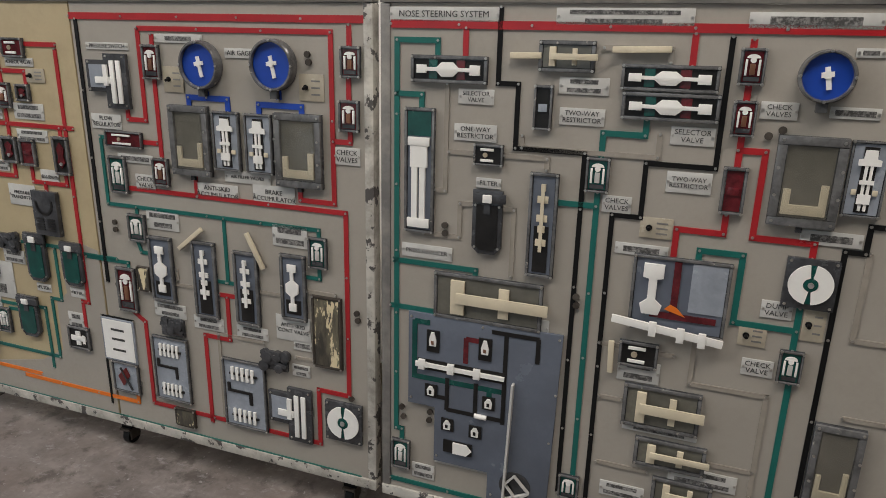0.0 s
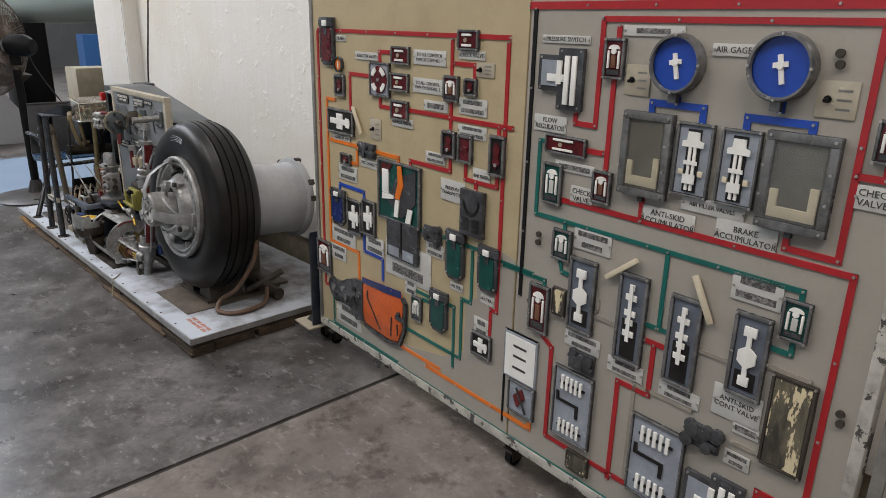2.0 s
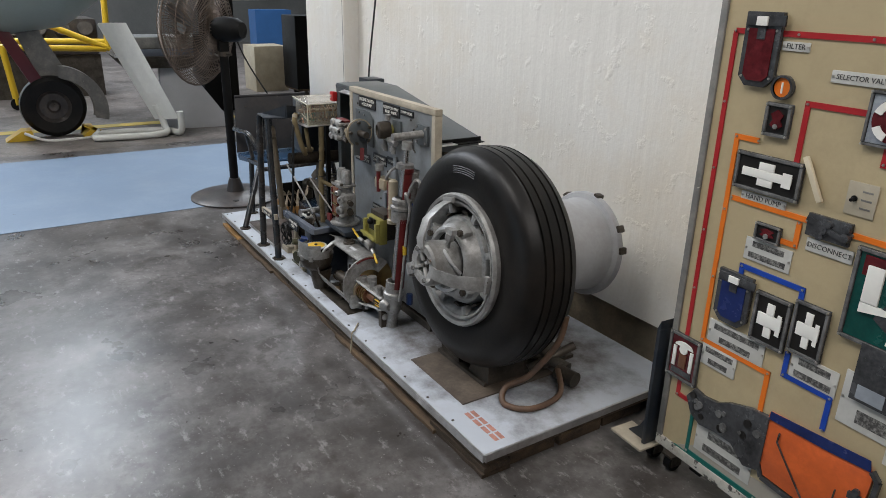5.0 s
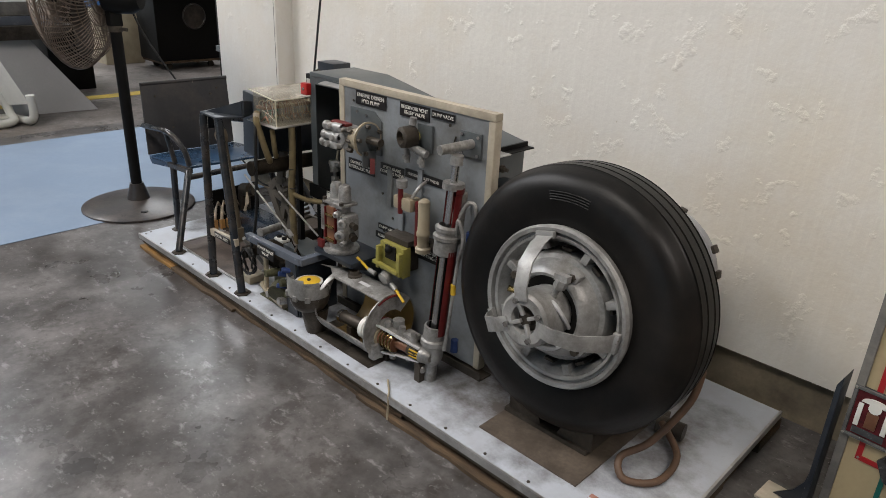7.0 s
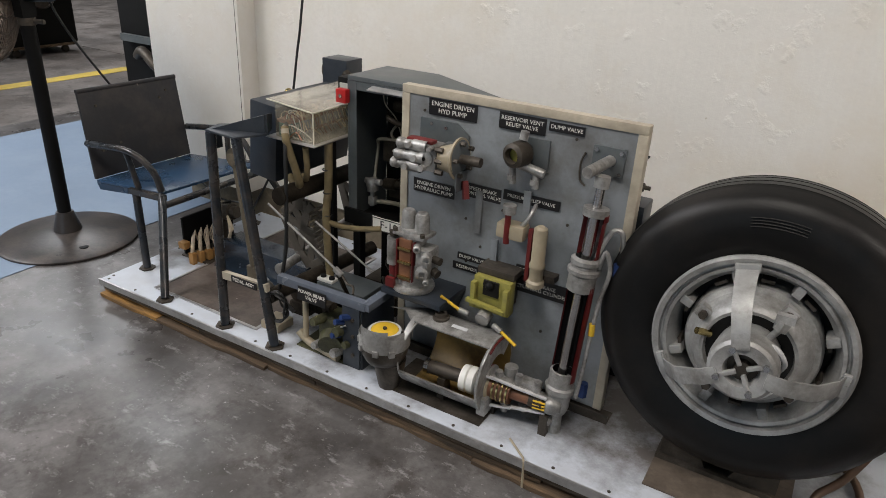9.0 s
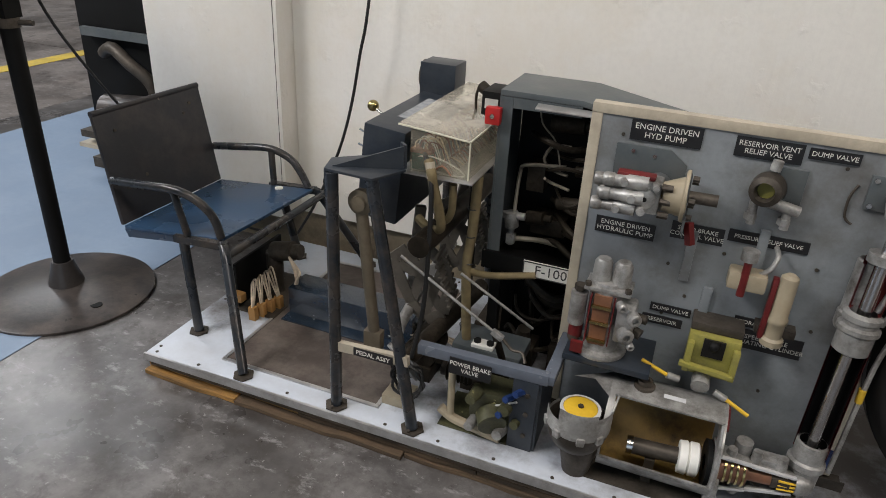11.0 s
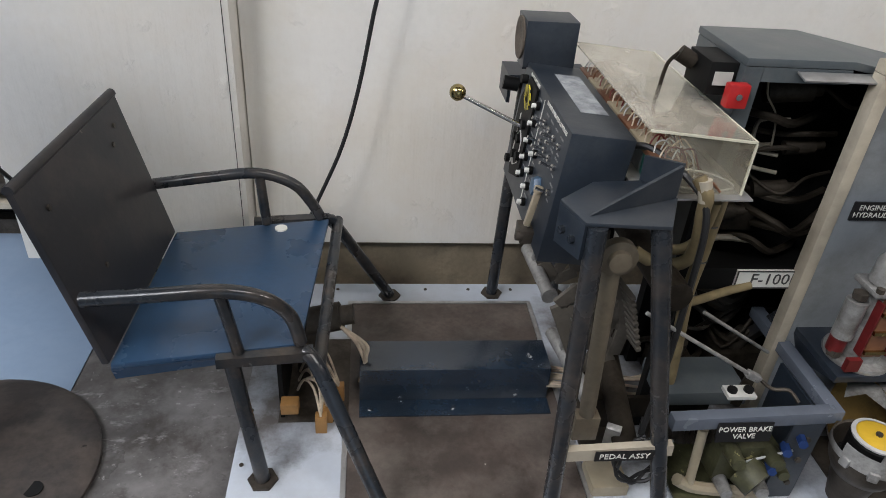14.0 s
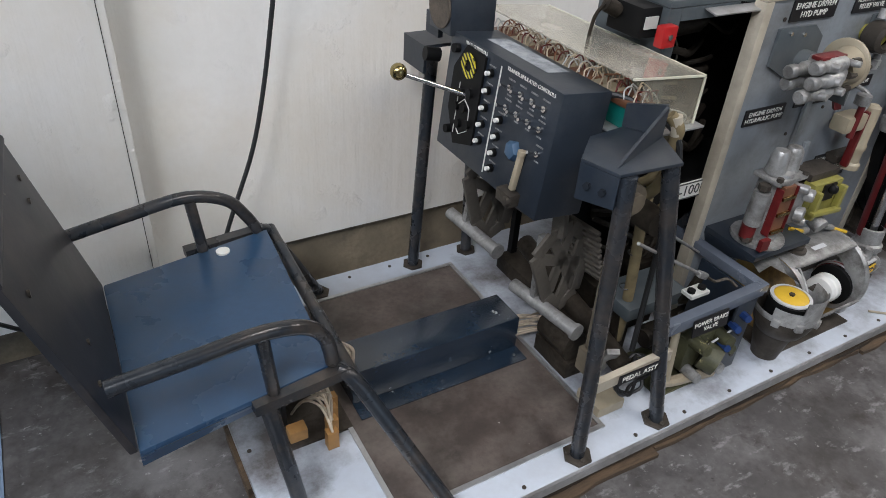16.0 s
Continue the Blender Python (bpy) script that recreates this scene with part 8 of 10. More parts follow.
part("cover_side", Shape().span((-1.805, 0.211, 0.757), (-1.802, 0.72, 0.8545)), M_ACRYLIC, cov)
part("cover_end", Shape().prism([(-1.960, 0.757), (-1.802, 0.757), (-1.802, 0.8545), (-1.960, 0.868)], 0.208, 0.211), M_ACRYLIC, cov)
M_BRIGHTEDGE = mat("bright_acrylic_edge", (0.62, 0.60, 0.48), 0.2, 0, 0.1, 20)
for a, b in (((-1.994, 0.207, 0.8735), (-1.802, 0.207, 0.8565)), ((-1.8015, 0.207, 0.8565), (-1.8015, 0.72, 0.8565)), ((-1.8015, 0.207, 0.757), (-1.8015, 0.207, 0.854))):
    part("cover_edge", Shape().beam(a, b, 0.0035, 0.004), M_BRIGHTEDGE, cov)
part("wire_loop", Shape().tube([(-1.95, 0.225, 0.79), (-1.90, 0.215, 0.80), (-1.84, 0.213, 0.785), (-1.815, 0.216, 0.765), (-1.86, 0.22, 0.758), (-1.93, 0.23, 0.762)], 0.0022, 6, 4), M_DRUM, rack)
part("shelf_post", Shape().span((-1.825, 0.70, PZ), (-1.805, 0.72, 0.7515)), M_BLACK, rack)
part("shelf_post", Shape().span((-1.825, 0.30, PZ), (-1.805, 0.32, 0.7515)), M_BLACK, rack)

loom = thing("wiring_loom", "tan laced wiring looms hanging from the console", "cable")
part("loom_arm", Shape().tube([(-1.90, 0.185, 0.80), (-1.885, 0.17, 0.775), (-1.88, 0.175, 0.74), (-1.865, 0.19, 0.66), (-1.87, 0.21, 0.61), (-1.91, 0.23, 0.595), (-1.95, 0.25, 0.61)], 0.0125, 10), M_LOOM, loom)
part("loom_arm", Shape().tube([(-1.84, 0.21, 0.74), (-1.845, 0.22, 0.66), (-1.87, 0.24, 0.62), (-1.90, 0.26, 0.62)], 0.010, 10), M_LOOM, loom)
part("white_wrap", Shape().cyl((-1.893, 0.176, 0.80), (-1.884, 0.171, 0.762), 0.0125), M_EDGE, loom, "white tape wrap")
part("loom_drop", Shape().tube([(-1.795, 0.27, 0.75), (-1.80, 0.27, 0.60), (-1.808, 0.265, 0.50), (-1.80, 0.26, 0.38), (-1.79, 0.26, 0.25), (-1.78, 0.27, 0.12)], 0.0135, 10), M_LOOM, loom)
part("loom_branch", Shape().tube([(-1.805, 0.265, 0.475), (-1.76, 0.30, 0.455), (-1.70, 0.325, 0.455), (-1.63, 0.335, 0.47)], 0.010, 10), M_LOOM, loom)
for z in (0.66, 0.58, 0.50, 0.40, 0.30):
    part("lacing", Shape().lathe([(0.0135, -0.002), (0.0152, 0), (0.0135, 0.002)], (-1.803, 0.267, z), (0, 0, 1), 12), M_CORD, loom)
part("black_lead", Shape().tube([(-1.995, 0.305, 0.80), (-1.96, 0.27, 0.815), (-1.91, 0.20, 0.79), (-1.88, 0.16, 0.74), (-1.875, 0.15, 0.6), (-1.88, 0.14, 0.4), (-1.90, 0.12, 0.25)], 0.0065, 8), M_CORD, loom, "black rubber lead")
part("grommet", Shape().cyl((-2.00, 0.301, 0.80), (-1.99, 0.290, 0.802), 0.012), M_BLACK, loom)
coil = []
for i in range(34):
    a = i * 0.62
    coil.append((-1.905 + 0.045 * math.cos(a) + 0.004 * (i % 3), 0.10 + 0.012 * math.sin(i * 1.7), 0.19 + 0.055 * math.sin(a)))
part("coiled_lead", Shape().tube(coil, 0.0042, 6, 3), M_CORD, loom, "coiled black cable")

# rudder pedals
ped_out = [(-0.075, 0.10), (-0.02, 0.125), (0.04, 0.115), (0.075, 0.06), (0.07, -0.02), (0.03, -0.10), (-0.03, -0.115), (-0.06, -0.05)]


def rudder_pedal(m, label):
    p = thing("rudder_pedal", label, "pedal", "rudder pedals", m)
    for i in range(len(ped_out)):
        a, b = ped_out[i], ped_out[(i + 1) % len(ped_out)]
        part("rim_rib", Shape().beam((a[0], 0, a[1]), (b[0], 0, b[1]), 0.010, 0.034), M_DUSTY, p, bevel=0.002)
    for a, b in (((-0.02, 0.12), (0.03, -0.10)), ((0.07, 0.05), (-0.03, -0.10)), ((-0.06, 0.08), (0.06, -0.02)), ((0.04, 0.11), (-0.05, -0.04))):
        part("web", Shape().beam((a[0], 0, a[1]), (b[0], 0, b[1]), 0.008, 0.028), M_DUSTY, p)
    for i in range(9):
        z = 0.09 - i * 0.019
        part("tread", Shape().span((0.066, -0.055, z), (0.078, 0.055, z + 0.010)), M_DUSTY, p, bevel=0.002)
    part("foot_bar", Shape().cyl((-0.075, -0.105, -0.075), (-0.075, 0.105, -0.075), 0.017), M_CAST, p, "worn alloy foot bar", bevel=0.0)
    part("bar_end", Shape().cyl((-0.075, -0.106, -0.075), (-0.075, -0.116, -0.075), 0.021), M_CAST, p)
    part("bar_arm", Shape().beam((-0.075, 0.03, -0.075), (-0.02, 0.03, 0.11), 0.016, 0.02), M_CAST, p, bevel=0.002)
    part("hanger", Shape().beam((0.0, 0, 0.11), (0.05, 0.02, 0.24), 0.03, 0.03), M_DUSTY, p, bevel=0.004)
    return p


rudder_pedal(pose(-1.955, 0.335, 0.355, 0, -18, 8), "dusty cast rudder pedal with ribbed tread near the stand")
rudder_pedal(pose(-1.955, 0.645, 0.385, 0, -10, 4), "dusty cast rudder pedal hanging below the console")
link = thing("pedal_linkage", "greasy pedal linkage of shafts, springs and levers", "linkage")
part("torque_tube", Shape().cyl((-1.93, 0.10, 0.22), (-1.86, 0.60, 0.24), 0.026), M_GRIMY, link)
part("torque_tube", Shape().cyl((-1.90, 0.14, 0.58), (-1.90, 0.72, 0.56), 0.03), M_GRIMY, link)
for i in range(7):
    part("bellows_ring", Shape().lathe([(0.024, -0.006), (0.034, 0), (0.024, 0.006)], (-1.80 + 0.011 * i, 0.16, 0.22), (1, 0, 0), 16), M_GRIMY, link)
part("bellows_core", Shape().cyl((-1.82, 0.16, 0.22), (-1.70, 0.16, 0.22), 0.023), M_GRIMY, link)
part("push_rod", Shape().cyl((-1.948, 0.14, 0.545), (-1.683, 0.16, 0.372), 0.0040, n=10), M_CAST, link, "long pale push rod")
part("push_rod", Shape().cyl((-1.80, 0.20, 0.50), (-1.60, 0.24, 0.36), 0.0038, n=10), M_CAST, link)
part("rod_end", Shape().box((-1.675, 0.16, 0.367), (0.035, 0.016, 0.016), Matrix.Rotation(0.5, 4, "Y")), M_CAST, link, bevel=0.003)
part("crank", Shape().beam((-1.68, 0.16, 0.365), (-1.66, 0.20, 0.25), 0.02, 0.01), M_GRIMY, link)
part("lever", Shape().beam((-1.96, 0.12, 0.27), (-1.92, 0.20, 0.12), 0.03, 0.014), M_CAST, link, bevel=0.002)
part("bracket", Shape().span((-1.98, 0.10, PZ), (-1.90, 0.18, PZ + 0.03)), M_CREAM, link, bevel=0.003)
part("gear_case", Shape().cyl((-1.93, 0.25, 0.17), (-1.93, 0.36, 0.17), 0.05), M_GRIMY, link, "dusty round housing")
part("case_foot", Shape().span((-1.97, 0.24, PZ), (-1.89, 0.37, 0.13)), M_GRIMY, link, bevel=0.003)
part("deck_block", Shape().span((-1.86, 0.55, PZ), (-1.70, 0.72, 0.13)), M_GRIMY, link, bevel=0.004)
part("slat", Shape().span((-1.90, 0.28, 0.13), (-1.66, 0.29, 0.19)), M_GRIMY, link)
part("rail_block", Shape().span((-1.82, 0.22, 0.225), (-1.62, 0.34, 0.262)), M_CABINET, link, bevel=0.004)
part("rail_leg", Shape().span((-1.80, 0.26, PZ), (-1.76, 0.30, 0.2245)), M_GRIMY, link)

# power brake valve frame
valve = thing("power_brake_valve", "olive power brake valve in a blue-grey angle frame", "valve")
part("front_bar", Shape().beam((-1.865, 0.088, 0.318), (-1.515, 0.100, 0.318), 0.026, 0.030), M_SLATE, valve, "blue-grey steel angle", bevel=0.002)
part("side_bar", Shape().beam((-1.515, 0.090, 0.3185), (-1.515, 0.44, 0.3185), 0.030, 0.026), M_SLATE, valve, bevel=0.002)
part("upright_plate", Shape().span((-1.602, 0.086, PZ), (-1.535, 0.0925, 0.302)), M_NAVY, valve, bevel=0.0015)
part("side_plate", Shape().span((-1.535, 0.093, PZ), (-1.528, 0.27, 0.302)), M_NAVY, valve)
for z in (0.13, 0.20, 0.26):
    part("bolt", Shape().cyl((-1.56, 0.086, z), (-1.56, 0.081, z), 0.007, n=6), M_DULL, valve)
nb = part("name_plate", Shape().box((-1.715, 0.0725, 0.300), (0.115, 0.003, 0.046), Matrix.Rotation(radians(-8), 4, "X")), M_LABELBLACK, valve, "black name plate with white capitals")
lettering("POWER BRAKE\nVALVE", 0.0165, Matrix.Translation((-1.715, 0.0702, 0.300)) @ Matrix.Rotation(radians(82), 4, "X"), nb, M_TEXT)
body = part("valve_body", Shape().box((-1.655, 0.15, 0.165), (0.13, 0.09, 0.10)), M_OLIVE, valve, "olive drab valve body with yellowed edges", bevel=0.008)
part("body_boss", Shape().cyl((-1.66, 0.10, 0.16), (-1.64, 0.065, 0.15), 0.038), M_OLIVE, valve)
for x, y, z, r, h in ((-1.70, 0.11, 0.21, 0.018, 0.05), (-1.61, 0.11, 0.20, 0.020, 0.045), (-1.62, 0.10, 0.12, 0.018, 0.04), (-1.70, 0.11, 0.12, 0.016, 0.05), (-1.58, 0.12, 0.16, 0.015, 0.05)):
    part("port", Shape().cyl((x, y, z), (x - 0.005, y - h, z + 0.005), r, r * 0.8, 10), random.choice((M_OLIVE, M_CAST, M_DULL)), body)
for x, z in ((-1.575, 0.265), (-1.615, 0.185), (-1.60, 0.24)):
    part("blue_fitting", Shape().cyl((x, 0.09, z), (x - 0.012, 0.06, z + 0.008), 0.010, n=6), M_BLUEP, valve)
part("foot_arm", Shape().tube([(-1.80, 0.10, 0.13), (-1.76, 0.10, 0.105), (-1.68, 0.09, 0.10), (-1.62, 0.085, 0.095)], 0.014, 8), M_CREAM, valve, "grimy cream lever arm")
part("strut", Shape().cyl((-1.775, 0.11, 0.27), (-1.77, 0.10, 0.12), 0.010), M_CREAM, valve)
part("wire_link", Shape().cyl((-1.66, 0.10, 0.18), (-1.585, 0.08, 0.235), 0.0028, n=6), M_DRUM, valve)
part("foot_plate", Shape().span((-1.80, 0.085, PZ), (-1.60, 0.24, PZ + 0.005)), M_OLIVE, valve)
sw = part("switch_block", Shape().span((-1.735, 0.125, 0.334), (-1.675, 0.160, 0.344)), M_PLATE, valve, "white switch block", bevel=0.002)
for x in (-1.725, -1.69):
    part("button", Shape().cyl((x + 0.003, 0.142, 0.344), (x + 0.003, 0.142, 0.351), 0.010, n=10), M_BLACK, sw)
part("switch_post", Shape().span((-1.715, 0.135, 0.331), (-1.695, 0.15, 0.3338)), M_DULL, valve)
part("cable_twist", Shape().tube([(-1.66, 0.16, 0.36), (-1.63, 0.15, 0.34), (-1.60, 0.14, 0.345), (-1.585, 0.12, 0.33)], 0.004, 6, 4), M_DULL, valve)

# cut-open reservoir with its shaft
tank = thing("cutaway_reservoir", "grey reservoir cut open to show a yellow-topped float", "reservoir")
cupc = Vector((-1.424, 0.068, 0.008))
# cup and foot take a darker metal than the walls, standing in for shade
cup = part("cup", Shape().lathe([(0.0001, 0.166), (0.040, 0.167), (0.058, 0.176), (0.070, 0.200), (0.0785, 0.238), (0.078, 0.243), (0.074, 0.240), (0.067, 0.20), (0.060, 0.185)], cupc, (0, 0, 1), 40), M_DULL, tank, "dull broken-edged alloy bowl")
for a, b, top in ((-40, 10, 0.250), (10, 60, 0.276), (60, 130, 0.312), (130, 172, 0.300), (172, 205, 0.270)):
    part("bowl_wall", Shape().lathe([(0.0745, 0.232), (0.0755, top - 0.004), (0.0775, top), (0.079, top - 0.004), (0.0788, 0.234)], cupc, (0, 0, 1), 14, radians(a), radians(b + 1)), M_CAST, cup)
for a in (200, 240, 285, 320):
    part("rim_lug", Shape().box(cupc + Vector((0.078 * math.cos(radians(a)), 0.078 * math.sin(radians(a)), 0.236)), (0.014, 0.020, 0.022), Matrix.Rotation(radians(a), 4, "Z")), M_CAST, cup, bevel=0.004)
part("cup_floor", Shape().lathe([(0.0001, 0.196), (0.060, 0.196), (0.052, 0.174), (0.0001, 0.174)], cupc, (0, 0, 1), 32), M_PITDARK, tank)
part("cup_foot", Shape().lathe([(0.0001, 0.0), (0.034, 0.0), (0.040, 0.03), (0.048, 0.07), (0.052, 0.0985), (0.048, 0.0995), (0.0001, 0.06)], (cupc.x + 0.010, cupc.y + 0.014, PZ), (0, 0, 1), 32), M_DULL, tank, "lower body of the bowl, coloured dark for shade")
part("float_drum", Shape().lathe([(0.049, 0.196), (0.051, 0.26), (0.0515, 0.268), (0.045, 0.272), (0.0001, 0.272)], cupc, (0, 0, 1), 40), M_BLACK, tank)
disc = part("yellow_disc", Shape().lathe([(0.0420, 0.2725), (0.0420, 0.277), (0.038, 0.279), (0.0001, 0.279)], cupc, (0, 0, 1), 40), M_YELLOW, tank, "yellow painted disc with white rim")
part("white_ring", Shape().lathe([(0.0424, 0.271), (0.0505, 0.2725), (0.0505, 0.2765), (0.0424, 0.278)], cupc, (0, 0, 1), 40), M_DRUM, disc)
part("nut", Shape().cyl(cupc + Vector((0, 0, 0.279)), cupc + Vector((0, 0, 0.284)), 0.007, n=6), M_DULL, disc)
SY, SZ, SR = 0.168, 0.202, 0.119


def shell_grid(r, x0, x1):
    """A lying drum with a slanted window cut in its front; turn 0 faces the front, 90 the top."""
    sh, nx, na = Shape(), 16, 48
    at_turn = lambda k: -16 + 360.0 * k / na
    vs = [(x0 + (x1 - x0) * i / nx, SY - r * math.cos(radians(at_turn(k))), SZ + r * math.sin(radians(at_turn(k)))) for i in range(nx + 1) for k in range(na)]
    fs = []
    for i in range(nx):
        for k in range(na):
            turn, x = at_turn(k + 0.5), x0 + (x1 - x0) * (i + 0.5) / nx
            if turn < 66 and x > -1.362 + 0.0003 * max(turn, 0):
                continue
            fs.append((i * na + k, i * na + (k + 1) % na, (i + 1) * na + (k + 1) % na, (i + 1) * na + k))
    return sh.add(vs, fs)


M_LINING = mat("stained_yellow_lining", (0.30, 0.19, 0.05), 0.5, 0, 0.3, 9, 70, 0.1, (0.025, 0.018, 0.012), 1.0, 9)
shell = part("shell", shell_grid(SR, -1.366, -1.095), M_CAST, tank, "dull alloy shell with a window cut in its front", smooth=30)
part("lining", shell_grid(SR - 0.003, -1.364, -1.097), M_LINING, tank, "stained yellow and brown lining")
on_shell = lambda x, turn, r=SR: Vector((x, SY - r * math.cos(radians(turn)), SZ + r * math.sin(radians(turn))))
part("window_lip", Shape().beam(on_shell(-1.36, -16.5), on_shell(-1.095, -16.5), 0.006, 0.005), M_CAST, tank, "pale cut lip")
part("window_lip", Shape().beam(on_shell(-1.352, 67), on_shell(-1.095, 67), 0.006, 0.005), M_CAST, tank)
part("window_lip", Shape().tube([on_shell(-1.362 + 0.0003 * max(t, 0), t) for t in (-16, 0, 15, 30, 45, 60, 67)], 0.0035, 8), M_CAST, tank)
part("shell_end", Shape().lathe([(0.060, -0.006), (SR - 0.004, -0.006), (SR + 0.002, 0.0), (SR + 0.002, 0.005), (0.060, 0.005)], (-1.096, SY, SZ), (1, 0, 0), 36, radians(40), radians(300)), M_CAST, tank, "cast end ring")
part("cut_edge", Shape().tube([on_shell(-1.089, t, SR - 0.006) for t in (60, 75, 90, 105)], 0.004, 6), M_REDP, tank, "red painted cut edge")
part("filler_neck", Shape().lathe([(0.026, -0.004), (0.026, 0.006), (0.018, 0.008), (0.018, 0.020), (0.011, 0.020), (0.011, 0.012), (0.0001, 0.012)], on_shell(-1.290, 92), (0, 0, 1), 24), M_DULL, tank)
part("white_sticker", Shape().box(on_shell(-1.215, 84, SR + 0.0005), (0.052, 0.014, 0.0008), Matrix.Rotation(radians(6), 4, "X")), M_DRUM, tank)
part("saddle_sheet", Shape().add([on_shell(-1.366, t, SR - 0.0005) for t in (66, 90, 115, 140)] + [cupc + Vector((0.089 * math.cos(radians(a)), 0.089 * math.sin(radians(a)), z)) for a, z in ((15, 0.262), (45, 0.280), (80, 0.308), (115, 0.306))], [(0, 1, 5, 4), (1, 2, 6, 5), (2, 3, 7, 6)]), M_CAST, tank, "alloy web joining bowl and shell", smooth=60)
part("keel_plate", Shape().span((-1.42, 0.06, PZ), (-1.08, 0.25, PZ + 0.004)), M_DULL, tank)

actuator = thing("cutaway_actuator", "cutaway hydraulic motor with a steel shaft lying on the platform", "actuator")
A0, A1 = Vector((-1.288, 0.118, 0.176)), Vector((-0.885, 0.150, 0.178))
ad = (A1 - A0).normalized()
at = lambda k: A0 + (A1 - A0) * k
part("shaft", Shape().cyl(at(0), at(0.30), 0.021, n=24), M_DULL, actuator, "dull steel shaft")
part("shaft_tip", Shape().cyl(at(-0.035), at(0.0), 0.023, 0.024, 24), M_BRIGHT, actuator)
part("collar", Shape().lathe([(0.022, 0), (0.040, 0.002), (0.042, 0.02), (0.036, 0.024), (0.042, 0.028), (0.042, 0.046), (0.036, 0.05), (0.022, 0.052)], at(0.27), ad, 28), M_WHITE, actuator, "white cut flange rings")
part("gasket", Shape().lathe([(0.02, 0), (0.058, 0), (0.058, 0.012), (0.02, 0.012)], at(0.425), ad, 28), M_BLACK, actuator)
part("housing", Shape().lathe([(0.060, 0), (0.064, 0.004), (0.064, 0.016), (0.052, 0.022), (0.046, 0.075), (0.040, 0.082), (0.034, 0.13), (0.030, 0.17), (0.024, 0.19)], at(0.46), ad, 28, radians(-112), radians(118)), M_CAST, actuator, "pale cast housing, cut away")
part("housing_flange", Shape().box(at(0.49) + Vector((0, -0.03, -0.045)), (0.03, 0.05, 0.06)), M_CAST, actuator, bevel=0.006)
part("cut_edge", Shape().lathe([(0.056, 0.004), (0.0645, 0.004), (0.0645, 0.010), (0.056, 0.010)], at(0.46), ad, 20, radians(-112), radians(118)), M_REDP, actuator, "red painted cut edge")
part("rotor", Shape().cyl(at(0.50), at(0.66), 0.034, n=20), M_COPPER, actuator, "copper-brown rotor")
part("ring", Shape().cyl(at(0.47), at(0.50), 0.042, n=24), M_CREAM, actuator)
part("spindle", Shape().cyl(at(0.66), at(0.80), 0.019, n=18), M_COPPER, actuator)
part("spool", Shape().cyl(at(0.80), at(0.90), 0.022, n=18), M_DULL, actuator)
for k in range(3):
    part("spring_rod", Shape().cyl(at(0.84) + Vector((0, -0.02, 0.012 * k - 0.012)), at(0.97) + Vector((0, -0.018, 0.010 * k - 0.01)), 0.003, n=6), M_YELLOW, actuator)
part("end_cap", Shape().lathe([(0.0001, 0), (0.026, 0), (0.028, 0.01), (0.022, 0.03), (0.014, 0.04), (0.0001, 0.04)], at(0.93), ad, 20), M_CAST, actuator)
for k0, k1, r0, r1 in ((0.47, 0.68, 0.058, 0.045), (0.68, 0.93, 0.042, 0.028)):
    for a in (-112, 118):
        v = Vector((0, math.cos(radians(a)), math.sin(radians(a))))
        part("cut_lip", Shape().beam(at(k0) + v * r0, at(k1) + v * r1, 0.009, 0.007), M_DRUM, actuator, "pale cut lip", bevel=0.001)
for k, a in ((0.50, -60), (0.62, -95), (0.74, -70), (0.56, 95), (0.70, 85), (0.84, 90)):
    v = Vector((0, math.cos(radians(a)), math.sin(radians(a))))
    part("housing_boss", Shape().cyl(at(k) + v * 0.030, at(k) + v * 0.066, 0.014, 0.011, 10), M_CAST, actuator)
for k in (0.53, 0.565, 0.60, 0.635):
    part("rotor_fin", Shape().lathe([(0.030, 0), (0.038, 0), (0.038, 0.005), (0.030, 0.005)], at(k), ad, 22), M_BRASS, actuator)
part("top_lug", Shape().cyl(at(0.62) + Vector((0, 0.02, 0.04)), at(0.62) + Vector((0, 0.02, 0.075)), 0.020, n=14), M_CAST, actuator)
part("top_lug", Shape().box(at(0.78) + Vector((0, 0.015, 0.035)), (0.06, 0.04, 0.03)), M_CAST, actuator, bevel=0.006)
part("cradle", Shape().box(at(0.5) + Vector((0, 0.03, 0)) * 1 + Vector((0, 0, -0.075)), (0.03, 0.06, 0.05)), M_DULL, actuator)
part("cradle", Shape().span((at(0.12).x - 0.012, at(0.12).y - 0.02, PZ + 0.005), (at(0.12).x + 0.012, at(0.12).y + 0.02, at(0.12).z - 0.018)), M_DULL, actuator)
part("cradle", Shape().span((at(0.93).x - 0.012, at(0.93).y - 0.02, PZ), (at(0.93).x + 0.012, at(0.93).y + 0.02, at(0.93).z - 0.03)), M_DULL, actuator)
solid("loose_string", Shape().tube([(-0.98, 0.06, PZ + 0.004), (-0.93, 0.02, PZ + 0.004), (-0.91, -0.0, PZ + 0.005), (-0.905, -0.006, 0.045), (-0.90, -0.014, 0.004)], 0.0035, 6, 4), M_CREAM, "pale loose cord end over the platform edge", "cord")

# ---- pumps and valves on the upright board ----
F = BY - 0.0005


def on_board(x, z, d=0.0):
    return Vector((x, F - d, z))


plate1 = part("mounting_plate", Shape().prism([(-1.47, 0.885), (-1.345, 0.885), (-1.305, 0.855), (-1.305, 0.735), (-1.345, 0.735), (-1.47, 0.80)], F - 0.008, F), M_CABINET, board, "dark grey mounting plate", bevel=0.001)
